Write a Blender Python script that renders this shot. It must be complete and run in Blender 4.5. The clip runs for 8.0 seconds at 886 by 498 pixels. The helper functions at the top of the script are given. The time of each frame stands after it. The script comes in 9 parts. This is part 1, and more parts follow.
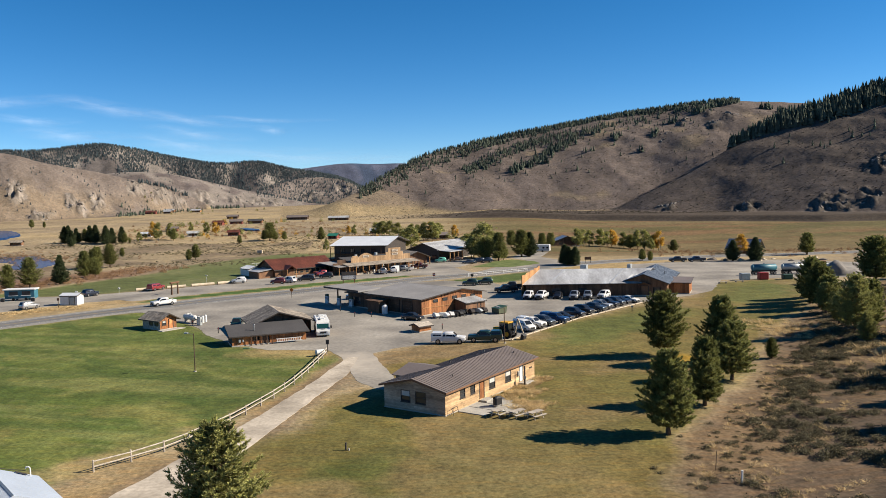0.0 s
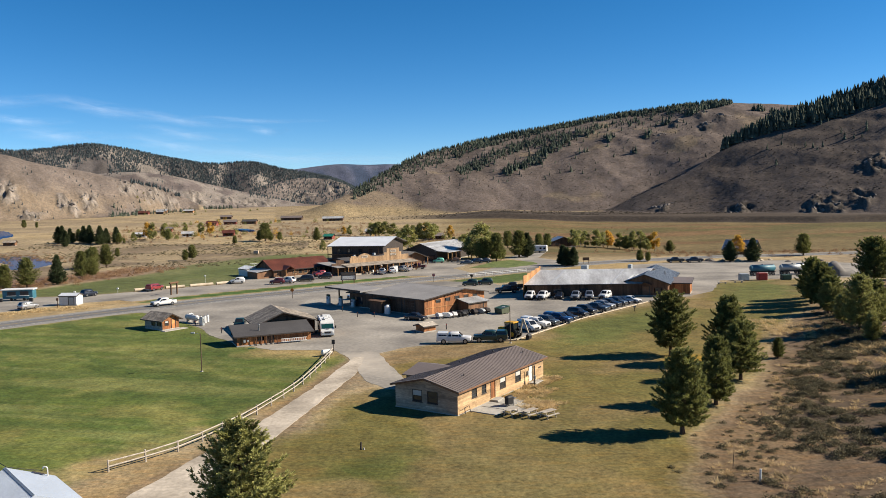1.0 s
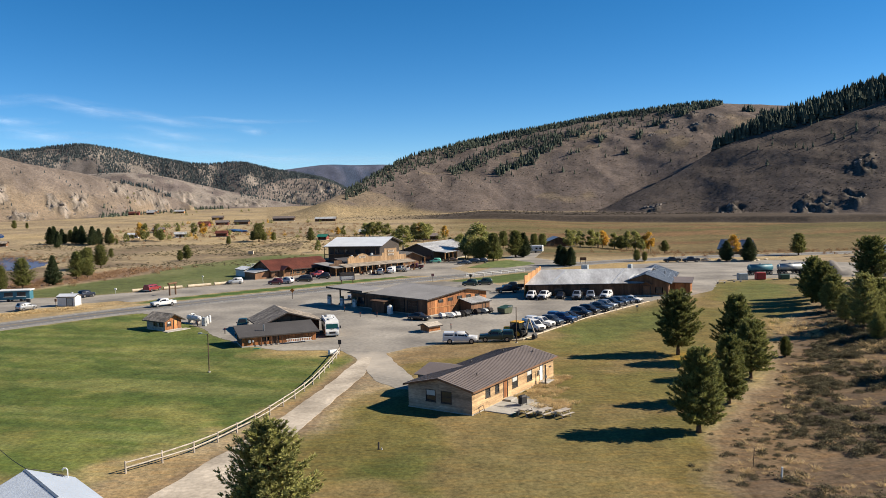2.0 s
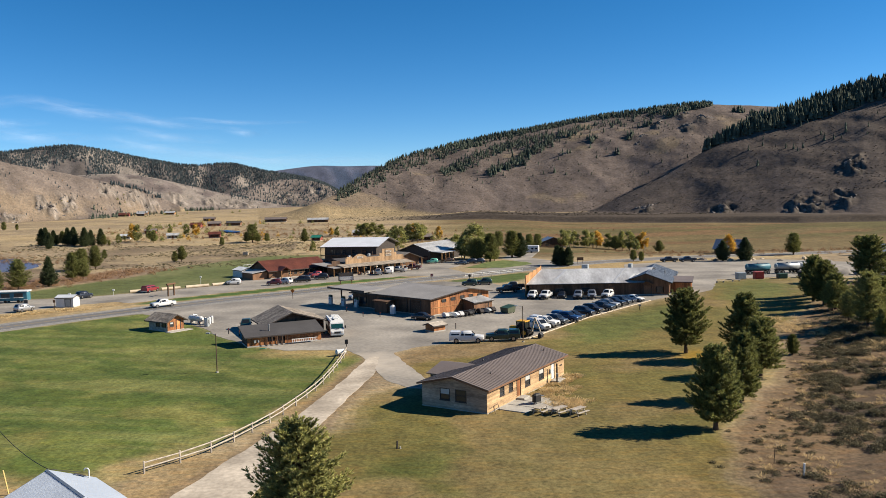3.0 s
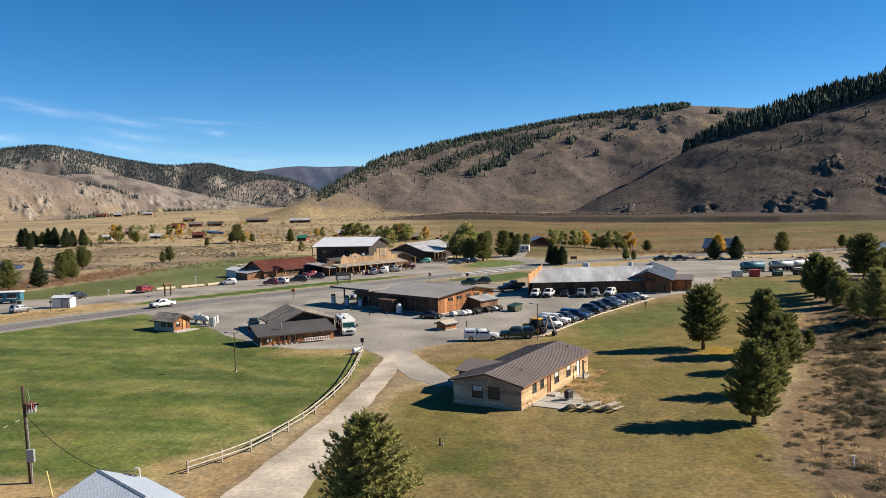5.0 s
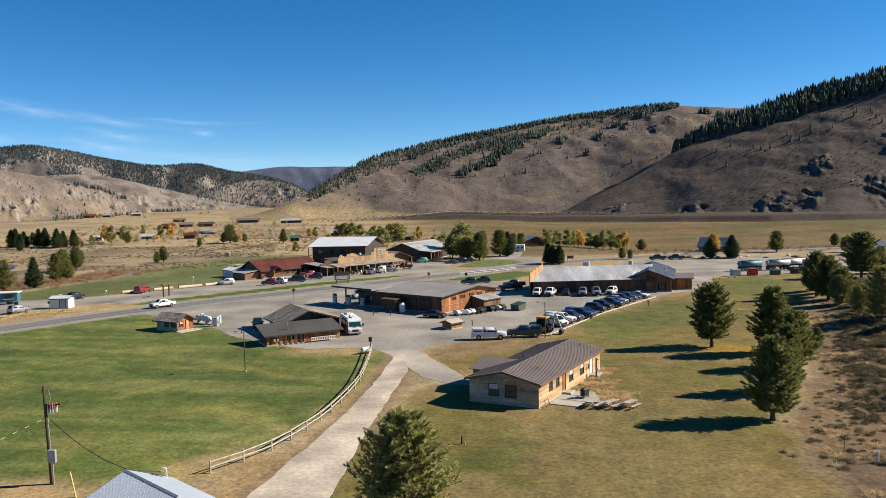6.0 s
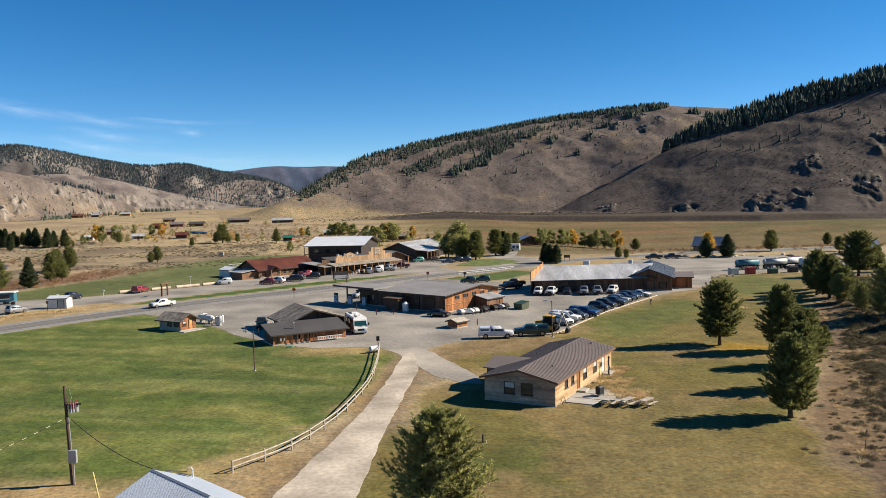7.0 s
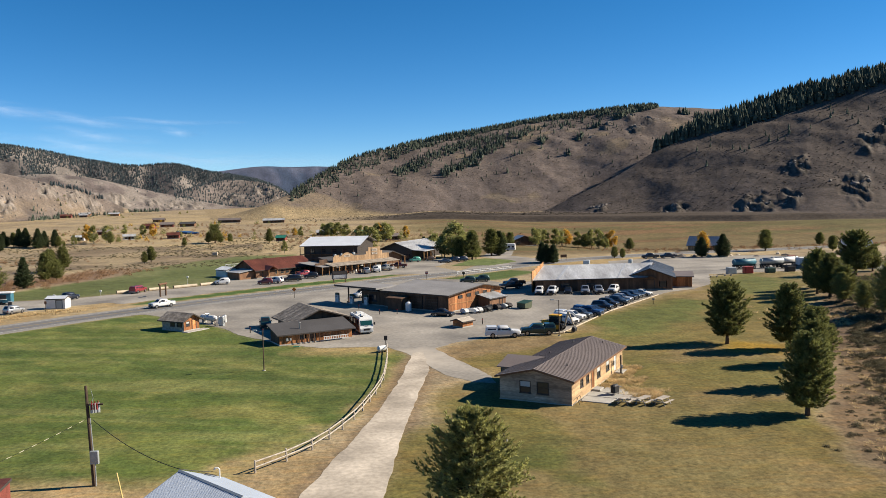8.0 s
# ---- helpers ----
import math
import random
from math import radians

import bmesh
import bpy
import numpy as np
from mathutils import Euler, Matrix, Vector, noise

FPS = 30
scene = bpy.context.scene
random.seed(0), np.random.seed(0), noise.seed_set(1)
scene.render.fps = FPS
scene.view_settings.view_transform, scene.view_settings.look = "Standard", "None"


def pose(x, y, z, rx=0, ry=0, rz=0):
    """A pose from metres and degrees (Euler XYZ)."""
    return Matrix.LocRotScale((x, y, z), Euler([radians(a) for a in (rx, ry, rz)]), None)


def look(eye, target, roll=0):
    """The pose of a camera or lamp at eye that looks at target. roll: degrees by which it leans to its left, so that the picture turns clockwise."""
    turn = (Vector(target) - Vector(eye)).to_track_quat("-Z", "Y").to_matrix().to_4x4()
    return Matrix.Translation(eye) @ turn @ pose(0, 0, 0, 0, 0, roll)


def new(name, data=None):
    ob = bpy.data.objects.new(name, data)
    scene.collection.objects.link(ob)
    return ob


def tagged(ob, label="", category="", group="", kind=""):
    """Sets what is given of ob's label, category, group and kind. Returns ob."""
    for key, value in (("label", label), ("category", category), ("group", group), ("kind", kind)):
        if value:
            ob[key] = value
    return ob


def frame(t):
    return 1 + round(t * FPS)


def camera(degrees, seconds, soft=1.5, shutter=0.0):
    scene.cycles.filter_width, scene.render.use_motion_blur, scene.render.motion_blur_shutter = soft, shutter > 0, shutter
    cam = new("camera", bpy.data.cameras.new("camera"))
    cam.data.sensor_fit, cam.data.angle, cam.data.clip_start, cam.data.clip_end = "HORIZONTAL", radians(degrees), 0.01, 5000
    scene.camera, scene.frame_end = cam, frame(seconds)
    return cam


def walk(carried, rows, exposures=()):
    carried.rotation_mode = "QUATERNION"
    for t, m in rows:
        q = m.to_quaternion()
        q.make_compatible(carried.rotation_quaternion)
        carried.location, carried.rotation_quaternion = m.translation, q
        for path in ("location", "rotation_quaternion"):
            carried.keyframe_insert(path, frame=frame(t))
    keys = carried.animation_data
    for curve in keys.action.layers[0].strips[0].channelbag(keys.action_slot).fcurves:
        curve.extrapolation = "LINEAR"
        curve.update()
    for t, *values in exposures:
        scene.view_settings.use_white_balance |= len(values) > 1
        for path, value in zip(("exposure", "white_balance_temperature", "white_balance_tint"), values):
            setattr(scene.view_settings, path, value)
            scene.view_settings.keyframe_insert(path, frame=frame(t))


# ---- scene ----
cam = camera(58.0, 8.0, soft=0.68)
PATH = [
    (0, (1.207, -0.984, 23.85), (1.154, 1.011, 23.717), -1.3),
    (0.5, (0.083, -0.945, 23.755), (0.041, 1.05, 23.624), -1.2),
    (1, (-1.06, -0.974, 23.72), (-1.092, 1.022, 23.589), -1.2),
    (1.5, (-2.392, -0.901, 23.71), (-2.411, 1.094, 23.579), -1.2),
    (3, (-6.451, -0.652, 23.39), (-6.43, 1.343, 23.262), -1.3),
    (3.5, (-7.983, -0.526, 23.295), (-7.947, 1.47, 23.167), -1.3),
    (4, (-9.441, -0.424, 23.206), (-9.391, 1.571, 23.079), -1.3),
    (4.5, (-11.054, -0.211, 23.096), (-10.988, 1.784, 22.969), -1.3),
    (6, (-15.816, 0.415, 22.779), (-15.703, 2.408, 22.652), -1.4),
    (6.5, (-17.252, 0.63, 22.72), (-17.125, 2.622, 22.593), -1.4),
    (7, (-18.819, 0.88, 22.647), (-18.676, 2.871, 22.519), -1.4),
    (7.5, (-20.209, 1.062, 22.602), (-20.052, 3.051, 22.474), -1.4),
    (8, (-21.814, 1.365, 22.545), (-21.641, 3.353, 22.417), -1.4),
]
walk(cam, [(t, look(eye, target, roll)) for t, eye, target, roll in PATH])

# ---- sky and sun ----
SUN = Vector((math.cos(radians(32.0)) * 0.999, math.cos(radians(32.0)) * 0.035, math.sin(radians(32.0))))
world = bpy.data.worlds.new("sky")
scene.world = world
world.use_nodes = True
wn = world.node_tree.nodes
sky = wn.new("ShaderNodeTexSky")
sky.sky_type = "NISHITA"
sky.sun_disc = False
sky.sun_elevation = radians(32.0)
sky.sun_rotation = math.atan2(SUN.x, SUN.y)
sky.altitude = 1900
sky.air_density = 0.72
sky.dust_density = 0.0
sky.ozone_density = 3.0
clear_air = wn.new("ShaderNodeHueSaturation")
clear_air.inputs["Saturation"].default_value = 1.31
clear_air.inputs["Hue"].default_value = 0.497
world.node_tree.links.new(sky.outputs[0], clear_air.inputs["Color"])
world.node_tree.links.new(clear_air.outputs[0], wn["Background"].inputs[0])
wn["Background"].inputs[1].default_value = 0.068
sun = new("sun", bpy.data.lights.new("sun", "SUN"))
sun.data.energy = 5.0
sun.data.angle = radians(0.55)
sun.data.color = (1.0, 0.89, 0.73)
sun.matrix_world = look((0, 0, 60), Vector((0, 0, 60)) - SUN)
scene.view_settings.exposure = 1.0

# ---- small mesh tools ----
class Geo:
    """Vertices and faces of one mesh."""

    def __init__(self):
        self.v, self.f = [], []

    def add(self, vs, fs, m=None):
        n = len(self.v)
        self.v += [tuple(m @ Vector(p)) for p in vs] if m else [tuple(p) for p in vs]
        self.f += [tuple(i + n for i in f) for f in fs]
        return self

    def box(self, x0, y0, z0, x1, y1, z1, m=None):
        return self.add([(x0, y0, z0), (x1, y0, z0), (x1, y1, z0), (x0, y1, z0), (x0, y0, z1), (x1, y0, z1), (x1, y1, z1), (x0, y1, z1)],
                        [(3, 2, 1, 0), (4, 5, 6, 7), (0, 1, 5, 4), (1, 2, 6, 5), (2, 3, 7, 6), (3, 0, 4, 7)], m)

    def chamfer(self, x0, y0, z0, x1, y1, z1, c, m=None):
        """A box with its upright and upper edges cut back by c."""
        def ring(d, z):
            return [(x0 + d + c, y0 + d, z), (x1 - d - c, y0 + d, z), (x1 - d, y0 + d + c, z), (x1 - d, y1 - d - c, z),
                    (x1 - d - c, y1 - d, z), (x0 + d + c, y1 - d, z), (x0 + d, y1 - d - c, z), (x0 + d, y0 + d + c, z)]
        vs = ring(0, z0) + ring(0, z1 - c) + ring(c, z1)
        fs = [tuple(range(7, -1, -1)), tuple(range(16, 24))]
        for a in (0, 8):
            fs += [(a + i, a + (i + 1) % 8, a + 8 + (i + 1) % 8, a + 8 + i) for i in range(8)]
        return self.add(vs, fs, m)

    def prism(self, poly, lo, hi, axis="y", m=None):
        """A polygon (two coordinates each) drawn out along an axis from lo to hi."""
        def at(p, t):
            return {"x": (t, p[0], p[1]), "y": (p[0], t, p[1]), "z": (p[0], p[1], t)}[axis]
        n = len(poly)
        fs = [tuple(range(n - 1, -1, -1)), tuple(range(n, 2 * n))] + [(i, (i + 1) % n, n + (i + 1) % n, n + i) for i in range(n)]
        return self.add([at(p, lo) for p in poly] + [at(p, hi) for p in poly], fs, m)

    def tube(self, a, b, r0, r1=None, n=8, m=None, cap=True):
        a, b = Vector(a), Vector(b)
        r1 = r0 if r1 is None else r1
        q = (b - a).to_track_quat("Z", "Y")
        vs = [tuple(p + q @ Vector((r * math.cos(2 * math.pi * i / n), r * math.sin(2 * math.pi * i / n), 0))) for p, r in ((a, r0), (b, r1)) for i in range(n)]
        fs = [(i, (i + 1) % n, n + (i + 1) % n, n + i) for i in range(n)]
        if cap:
            fs += [tuple(range(n - 1, -1, -1)), tuple(range(n, 2 * n))]
        return self.add(vs, fs, m)

    def slab(self, quad, t, m=None):
        """A sheet over four corners, t thick, downwards along its normal."""
        q = [Vector(p) for p in quad]
        nrm = (q[1] - q[0]).cross(q[3] - q[0]).normalized() * t
        return self.add([*q, *[p - nrm for p in q]], [(0, 1, 2, 3), (7, 6, 5, 4), (1, 0, 4, 5), (2, 1, 5, 6), (3, 2, 6, 7), (0, 3, 7, 4)], m)

    def blob(self, c, rx, ry, rz, seed=0, rough=0.25, m=None, sub=1):
        bm = bmesh.new()
        bmesh.ops.create_icosphere(bm, subdivisions=sub, radius=1)
        o = Vector((seed * 3.17, seed * 1.31, seed * 7.7))
        vs = []
        for w in bm.verts:
            k = 1 + rough * 2 * noise.noise(w.co * 1.3 + o)
            vs.append((c[0] + w.co.x * rx * k, c[1] + w.co.y * ry * k, c[2] + w.co.z * rz * k))
        fs = [tuple(x.index for x in f.verts) for f in bm.faces]
        bm.free()
        return self.add(vs, fs, m)

    def mesh(self, name, material, smooth=False):
        me = bpy.data.meshes.new(name)
        me.from_pydata(self.v, [], self.f)
        me.materials.append(material)
        if smooth:
            me.polygons.foreach_set("use_smooth", [True] * len(me.polygons))
        me.update()
        return me


def part(name, geo, material, parent=None, label="", smooth=False, at=None):
    ob = new(name, geo.mesh(name, material, smooth) if isinstance(geo, Geo) else geo)
    ob.parent = parent
    if at is not None:
        ob.matrix_basis = at
    if label:
        ob["label"] = label
    return ob


def thing(name, m, label, category, group="", kind=""):
    ob = new(name)
    ob.matrix_basis = m
    ob.empty_display_size = 0.3
    return tagged(ob, label, category, group, kind)


# ---- materials ----
def nodes_of(name):
    m = bpy.data.materials.new(name)
    m.use_nodes = True
    nt = m.node_tree
    return m, nt, nt.nodes["Principled BSDF"], nt.nodes, nt.links


def rgb(c, k=1.0):
    return (min(c[0] * k, 1), min(c[1] * k, 1), min(c[2] * k, 1), 1)


TONE = 0.78


def surface(name, c, rough=0.8, var=0.25, big=1.5, small=12.0, bump=0.2, metal=0.0, c2=None, island=0.0, stretch=(1, 1, 1), spec=0.3, pervar=0.0, coat=0.0, leaf=0.0):
    """A surface with two scales of variation. big, small: features a metre. island: spread of tone from piece to piece of a mesh; pervar: from object to object."""
    m, nt, bs, n, l = nodes_of(name)
    c, c2 = [v * TONE for v in c], [v * TONE for v in (c2 or c)]
    tc = n.new("ShaderNodeTexCoord")
    mp = n.new("ShaderNodeMapping")
    mp.inputs["Scale"].default_value = stretch
    l.new(tc.outputs["Object"], mp.inputs[0])
    a, b = n.new("ShaderNodeTexNoise"), n.new("ShaderNodeTexNoise")
    a.inputs["Scale"].default_value, a.inputs["Detail"].default_value = big, 4
    b.inputs["Scale"].default_value, b.inputs["Detail"].default_value = small, 3
    l.new(mp.outputs[0], a.inputs[0]), l.new(mp.outputs[0], b.inputs[0])
    mix = n.new("ShaderNodeMix")
    mix.data_type = "RGBA"
    mix.inputs[6].default_value, mix.inputs[7].default_value = rgb(c, 1 - var * 0.6), rgb(c2 or c, 1 + var * 0.6)
    ramp = n.new("ShaderNodeMapRange")
    ramp.inputs[1].default_value, ramp.inputs[2].default_value = 0.3, 0.7
    l.new(a.outputs[0], ramp.inputs[0]), l.new(ramp.outputs[0], mix.inputs[0])
    mul = n.new("ShaderNodeMapRange")
    mul.inputs[1].default_value, mul.inputs[2].default_value = 0.3, 0.7
    mul.inputs[3].default_value, mul.inputs[4].default_value = 1 - var * 0.5, 1 + var * 0.5
    l.new(b.outputs[0], mul.inputs[0])
    out = mul.outputs[0]
    for amount, kind, sock in ((island, "ShaderNodeNewGeometry", "Random Per Island"), (pervar, "ShaderNodeObjectInfo", "Random")):
        if amount:
            g = n.new(kind)
            r = n.new("ShaderNodeMapRange")
            r.inputs[3].default_value, r.inputs[4].default_value = 1 - amount, 1 + amount
            l.new(g.outputs[sock], r.inputs[0])
            k = n.new("ShaderNodeMath")
            k.operation = "MULTIPLY"
            l.new(out, k.inputs[0]), l.new(r.outputs[0], k.inputs[1])
            out = k.outputs[0]
    sc = n.new("ShaderNodeVectorMath")
    sc.operation = "SCALE"
    l.new(mix.outputs[2], sc.inputs[0]), l.new(out, sc.inputs["Scale"])
    l.new(sc.outputs[0], bs.inputs["Base Color"])
    bs.inputs["Roughness"].default_value, bs.inputs["Metallic"].default_value = rough, metal
    bs.inputs["Specular IOR Level"].default_value = spec
    bs.inputs["Coat Weight"].default_value = coat
    if bump:
        bp = n.new("ShaderNodeBump")
        bp.inputs["Strength"].default_value, bp.inputs["Distance"].default_value = bump, 0.05
        l.new(b.outputs[0], bp.inputs["Height"]), l.new(bp.outputs[0], bs.inputs["Normal"])
    if leaf:
        tr = n.new("ShaderNodeBsdfTranslucent")
        mx = n.new("ShaderNodeMixShader")
        mx.inputs[0].default_value = leaf
        l.new(sc.outputs[0], tr.inputs["Color"])
        l.new(bs.outputs[0], mx.inputs[1]), l.new(tr.outputs[0], mx.inputs[2])
        l.new(mx.outputs[0], n["Material Output"].inputs["Surface"])
    return m


def glass_mat(name, tint, rough=0.06, spec=0.6):
    m, nt, bs, n, l = nodes_of(name)
    bs.inputs["Base Color"].default_value = rgb(tint)
    bs.inputs["Roughness"].default_value = rough
    bs.inputs["Specular IOR Level"].default_value = spec
    return m


MAT = {}
MAT["asphalt"] = surface("asphalt", (0.222, 0.203, 0.178), 0.9, 0.34, 0.09, 1.6, 0.15, c2=(0.318, 0.29, 0.248))
MAT["road"] = surface("road_asphalt", (0.16, 0.155, 0.15), 0.88, 0.2, 0.06, 1.1, 0.15)
MAT["shoulder"] = surface("road_shoulder", (0.26, 0.245, 0.22), 0.9, 0.25, 0.2, 3.0, 0.2)
MAT["gravel"] = surface("pale_gravel", (0.39, 0.335, 0.265), 0.95, 0.34, 0.18, 2.2, 0.4, c2=(0.54, 0.47, 0.38))
MAT["concrete"] = surface("concrete", (0.42, 0.40, 0.36), 0.85, 0.25, 0.8, 9, 0.15)
MAT["linewhite"] = surface("line_white", (0.6, 0.6, 0.57), 0.8, 0.3, 1.5, 9, 0)
MAT["lineyellow"] = surface("line_yellow", (0.42, 0.3, 0.1), 0.8, 0.3, 1.5, 9, 0)
MAT["bark"] = surface("pine_bark", (0.13, 0.085, 0.055), 0.95, 0.4, 6, 25, 0.6, stretch=(1, 1, 0.3))
MAT["needles"] = surface("pine_needles", (0.165, 0.185, 0.06), 0.7, 0.5, 1.2, 5, 0, c2=(0.27, 0.275, 0.085), leaf=0.4, island=0.35, pervar=0.12, spec=0.25)
MAT["needlesyoung"] = surface("young_pine_needles", (0.28, 0.29, 0.1), 0.7, 0.5, 1.2, 5, 0, c2=(0.4, 0.39, 0.13), leaf=0.35, island=0.35, spec=0.25)
MAT["needlesdark"] = surface("spruce_needles", (0.09, 0.12, 0.055), 0.75, 0.5, 0.2, 1.5, 0, leaf=0.3, c2=(0.1, 0.125, 0.055), island=0.35, pervar=0.15, spec=0.2)
MAT["hillpine"] = surface("hill_pine_needles", (0.07, 0.088, 0.068), 0.85, 0.4, 0.01, 0.2, 0, c2=(0.082, 0.098, 0.07), island=0.3, spec=0.1)
# Needles blued by distance haze, which is put into their base colour.
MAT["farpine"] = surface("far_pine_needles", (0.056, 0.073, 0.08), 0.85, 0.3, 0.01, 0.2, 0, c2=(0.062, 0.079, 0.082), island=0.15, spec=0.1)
MAT["aspengreen"] = surface("aspen_leaves_green", (0.235, 0.255, 0.085), 0.7, 0.4, 0.5, 3, 0, leaf=0.45, c2=(0.36, 0.345, 0.11), island=0.35, pervar=0.2)
MAT["aspengold"] = surface("aspen_leaves_gold", (0.74, 0.43, 0.06), 0.7, 0.4, 0.5, 3, 0, leaf=0.45, c2=(0.66, 0.42, 0.08), island=0.3, pervar=0.2)
MAT["aspenbark"] = surface("aspen_bark", (0.35, 0.33, 0.28), 0.9, 0.4, 5, 20, 0.2)
MAT["sage"] = surface("sagebrush_leaves", (0.115, 0.1, 0.058), 0.85, 0.4, 0.8, 6, 0, leaf=0.25, c2=(0.17, 0.15, 0.09), island=0.35, spec=0.15)
MAT["drygrass"] = surface("dry_grass", (0.6, 0.44, 0.22), 0.9, 0.4, 0.6, 6, 0, leaf=0.35, c2=(0.72, 0.55, 0.3), island=0.35, spec=0.15)
MAT["willow"] = surface("willow_twigs", (0.31, 0.175, 0.1), 0.9, 0.4, 0.4, 4, 0, leaf=0.25, c2=(0.36, 0.235, 0.13), island=0.3, spec=0.15)
MAT["hillsage"] = surface("hill_sagebrush_leaves", (0.07, 0.062, 0.048), 0.9, 0.4, 0.8, 6, 0, c2=(0.1, 0.088, 0.066), island=0.35, spec=0.1)
MAT["rock"] = surface("outcrop_rock", (0.115, 0.1, 0.09), 0.9, 0.5, 0.08, 0.6, 0.6, c2=(0.185, 0.162, 0.145), island=0.15)
MAT["palerock"] = surface("bluff_rock", (0.14, 0.125, 0.115), 0.9, 0.5, 0.05, 0.4, 0.6, c2=(0.24, 0.215, 0.195), island=0.2)
MAT["cedar"] = surface("cedar_boards", (0.36, 0.175, 0.07), 0.75, 0.4, 0.7, 9, 0.2, c2=(0.46, 0.24, 0.1), island=0.28, stretch=(1, 1, 0.25), pervar=0.1)
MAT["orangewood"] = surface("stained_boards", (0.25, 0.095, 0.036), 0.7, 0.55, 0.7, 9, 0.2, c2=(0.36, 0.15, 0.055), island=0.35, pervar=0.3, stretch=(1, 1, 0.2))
MAT["palelap"] = surface("lapped_boards_honey", (0.4, 0.25, 0.125), 0.75, 0.45, 0.8, 8, 0.2, c2=(0.52, 0.36, 0.2), pervar=0.25, stretch=(0.25, 0.25, 1))
# Greyer boards for the house's left and back walls and its porch.
MAT["greylap"] = surface("lapped_boards_weathered", (0.36, 0.25, 0.165), 0.85, 0.5, 0.8, 8, 0.2, c2=(0.47, 0.36, 0.26), pervar=0.22, stretch=(0.25, 0.25, 1))
# Dark wood; also stands for shade on the filling station's left and back walls.
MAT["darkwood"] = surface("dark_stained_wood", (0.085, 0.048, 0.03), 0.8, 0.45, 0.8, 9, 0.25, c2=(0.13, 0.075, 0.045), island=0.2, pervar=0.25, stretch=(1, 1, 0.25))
MAT["brownwood"] = surface("brown_wood", (0.19, 0.1, 0.055), 0.8, 0.4, 0.8, 9, 0.25, island=0.2, pervar=0.25, stretch=(1, 1, 0.25))
MAT["greywood"] = surface("weathered_wood", (0.42, 0.37, 0.31), 0.9, 0.4, 2, 14, 0.3, island=0.25)
MAT["falsefront"] = surface("false_front_boards", (0.33, 0.21, 0.115), 0.75, 0.4, 0.6, 8, 0.2, c2=(0.4, 0.26, 0.145), island=0.2, pervar=0.15, stretch=(1, 1, 0.2))
MAT["brownroof"] = surface("brown_metal_roof", (0.2, 0.165, 0.15), 0.6, 0.15, 0.3, 5, 0.05, metal=0.1, spec=0.3)
MAT["greyroof"] = surface("grey_shingle_roof", (0.265, 0.256, 0.25), 0.85, 0.22, 0.25, 4, 0.25)
MAT["darkroof"] = surface("dark_felt_roof", (0.072, 0.068, 0.068), 0.8, 0.25, 0.3, 5, 0.2)
MAT["shake"] = surface("weathered_shakes", (0.22, 0.185, 0.15), 0.9, 0.45, 0.8, 7, 0.4, c2=(0.31, 0.265, 0.215), island=0.3)
MAT["redroof"] = surface("rust_red_metal_roof", (0.125, 0.04, 0.026), 0.55, 0.3, 0.3, 3, 0.05, metal=0.2, c2=(0.165, 0.055, 0.034))
MAT["tinroof"] = surface("galvanised_roof", (0.47, 0.46, 0.455), 0.5, 0.3, 0.35, 2.5, 0.05, metal=0.3, c2=(0.6, 0.61, 0.61), stretch=(1, 0.15, 1))
MAT["tinpatch"] = surface("galvanised_patch", (0.62, 0.63, 0.63), 0.4, 0.2, 0.5, 4, 0.05, metal=0.4)
MAT["whitemetal"] = surface("white_metal_roof", (0.66, 0.69, 0.73), 0.5, 0.12, 0.3, 3, 0.03, metal=0.1)
MAT["nearmetal"] = surface("pale_blue_metal_roof", (0.47, 0.53, 0.62), 0.45, 0.08, 0.3, 3, 0.02, metal=0.1)
MAT["bluemetal"] = surface("blue_grey_metal_roof", (0.32, 0.37, 0.43), 0.4, 0.25, 0.3, 3, 0.03, metal=0.5)
MAT["white"] = surface("white_paint", (0.74, 0.74, 0.72), 0.5, 0.12, 1.5, 12, 0.05)
MAT["trim"] = surface("dark_trim", (0.06, 0.05, 0.045), 0.6, 0.3, 2, 12, 0.1)
MAT["metal"] = surface("grey_metal", (0.4, 0.41, 0.42), 0.4, 0.2, 3, 15, 0.05, metal=0.8)
MAT["galv"] = surface("galvanised_box", (0.42, 0.45, 0.46), 0.5, 0.2, 2, 12, 0.05, metal=0.4)
# Pole wood, darkened all over to hold the shade of its visible side.
MAT["polewood"] = surface("pole_wood", (0.095, 0.065, 0.045), 0.9, 0.4, 2, 20, 0.3, stretch=(1, 1, 0.1))
MAT["cable"] = surface("black_cable", (0.02, 0.02, 0.02), 0.6, 0.1, 2, 20, 0)
MAT["guard"] = surface("yellow_guard", (0.7, 0.55, 0.22), 0.6, 0.2, 2, 20, 0)
MAT["rope"] = surface("pale_guard", (0.6, 0.56, 0.4), 0.7, 0.2, 2, 20, 0)
MAT["glass"] = glass_mat("window_glass", (0.025, 0.03, 0.035))
MAT["carglass"] = glass_mat("car_glass", (0.012, 0.014, 0.017))
MAT["blind"] = surface("window_blind", (0.55, 0.55, 0.52), 0.7, 0.15, 1, 20, 0)
MAT["tyre"] = surface("tyre_rubber", (0.018, 0.018, 0.018), 0.85, 0.2, 5, 30, 0.1)
MAT["rim"] = surface("wheel_rim", (0.45, 0.45, 0.46), 0.3, 0.1, 5, 30, 0, metal=0.9)
MAT["blackplastic"] = surface("black_plastic", (0.025, 0.025, 0.027), 0.6, 0.2, 4, 20, 0.05)
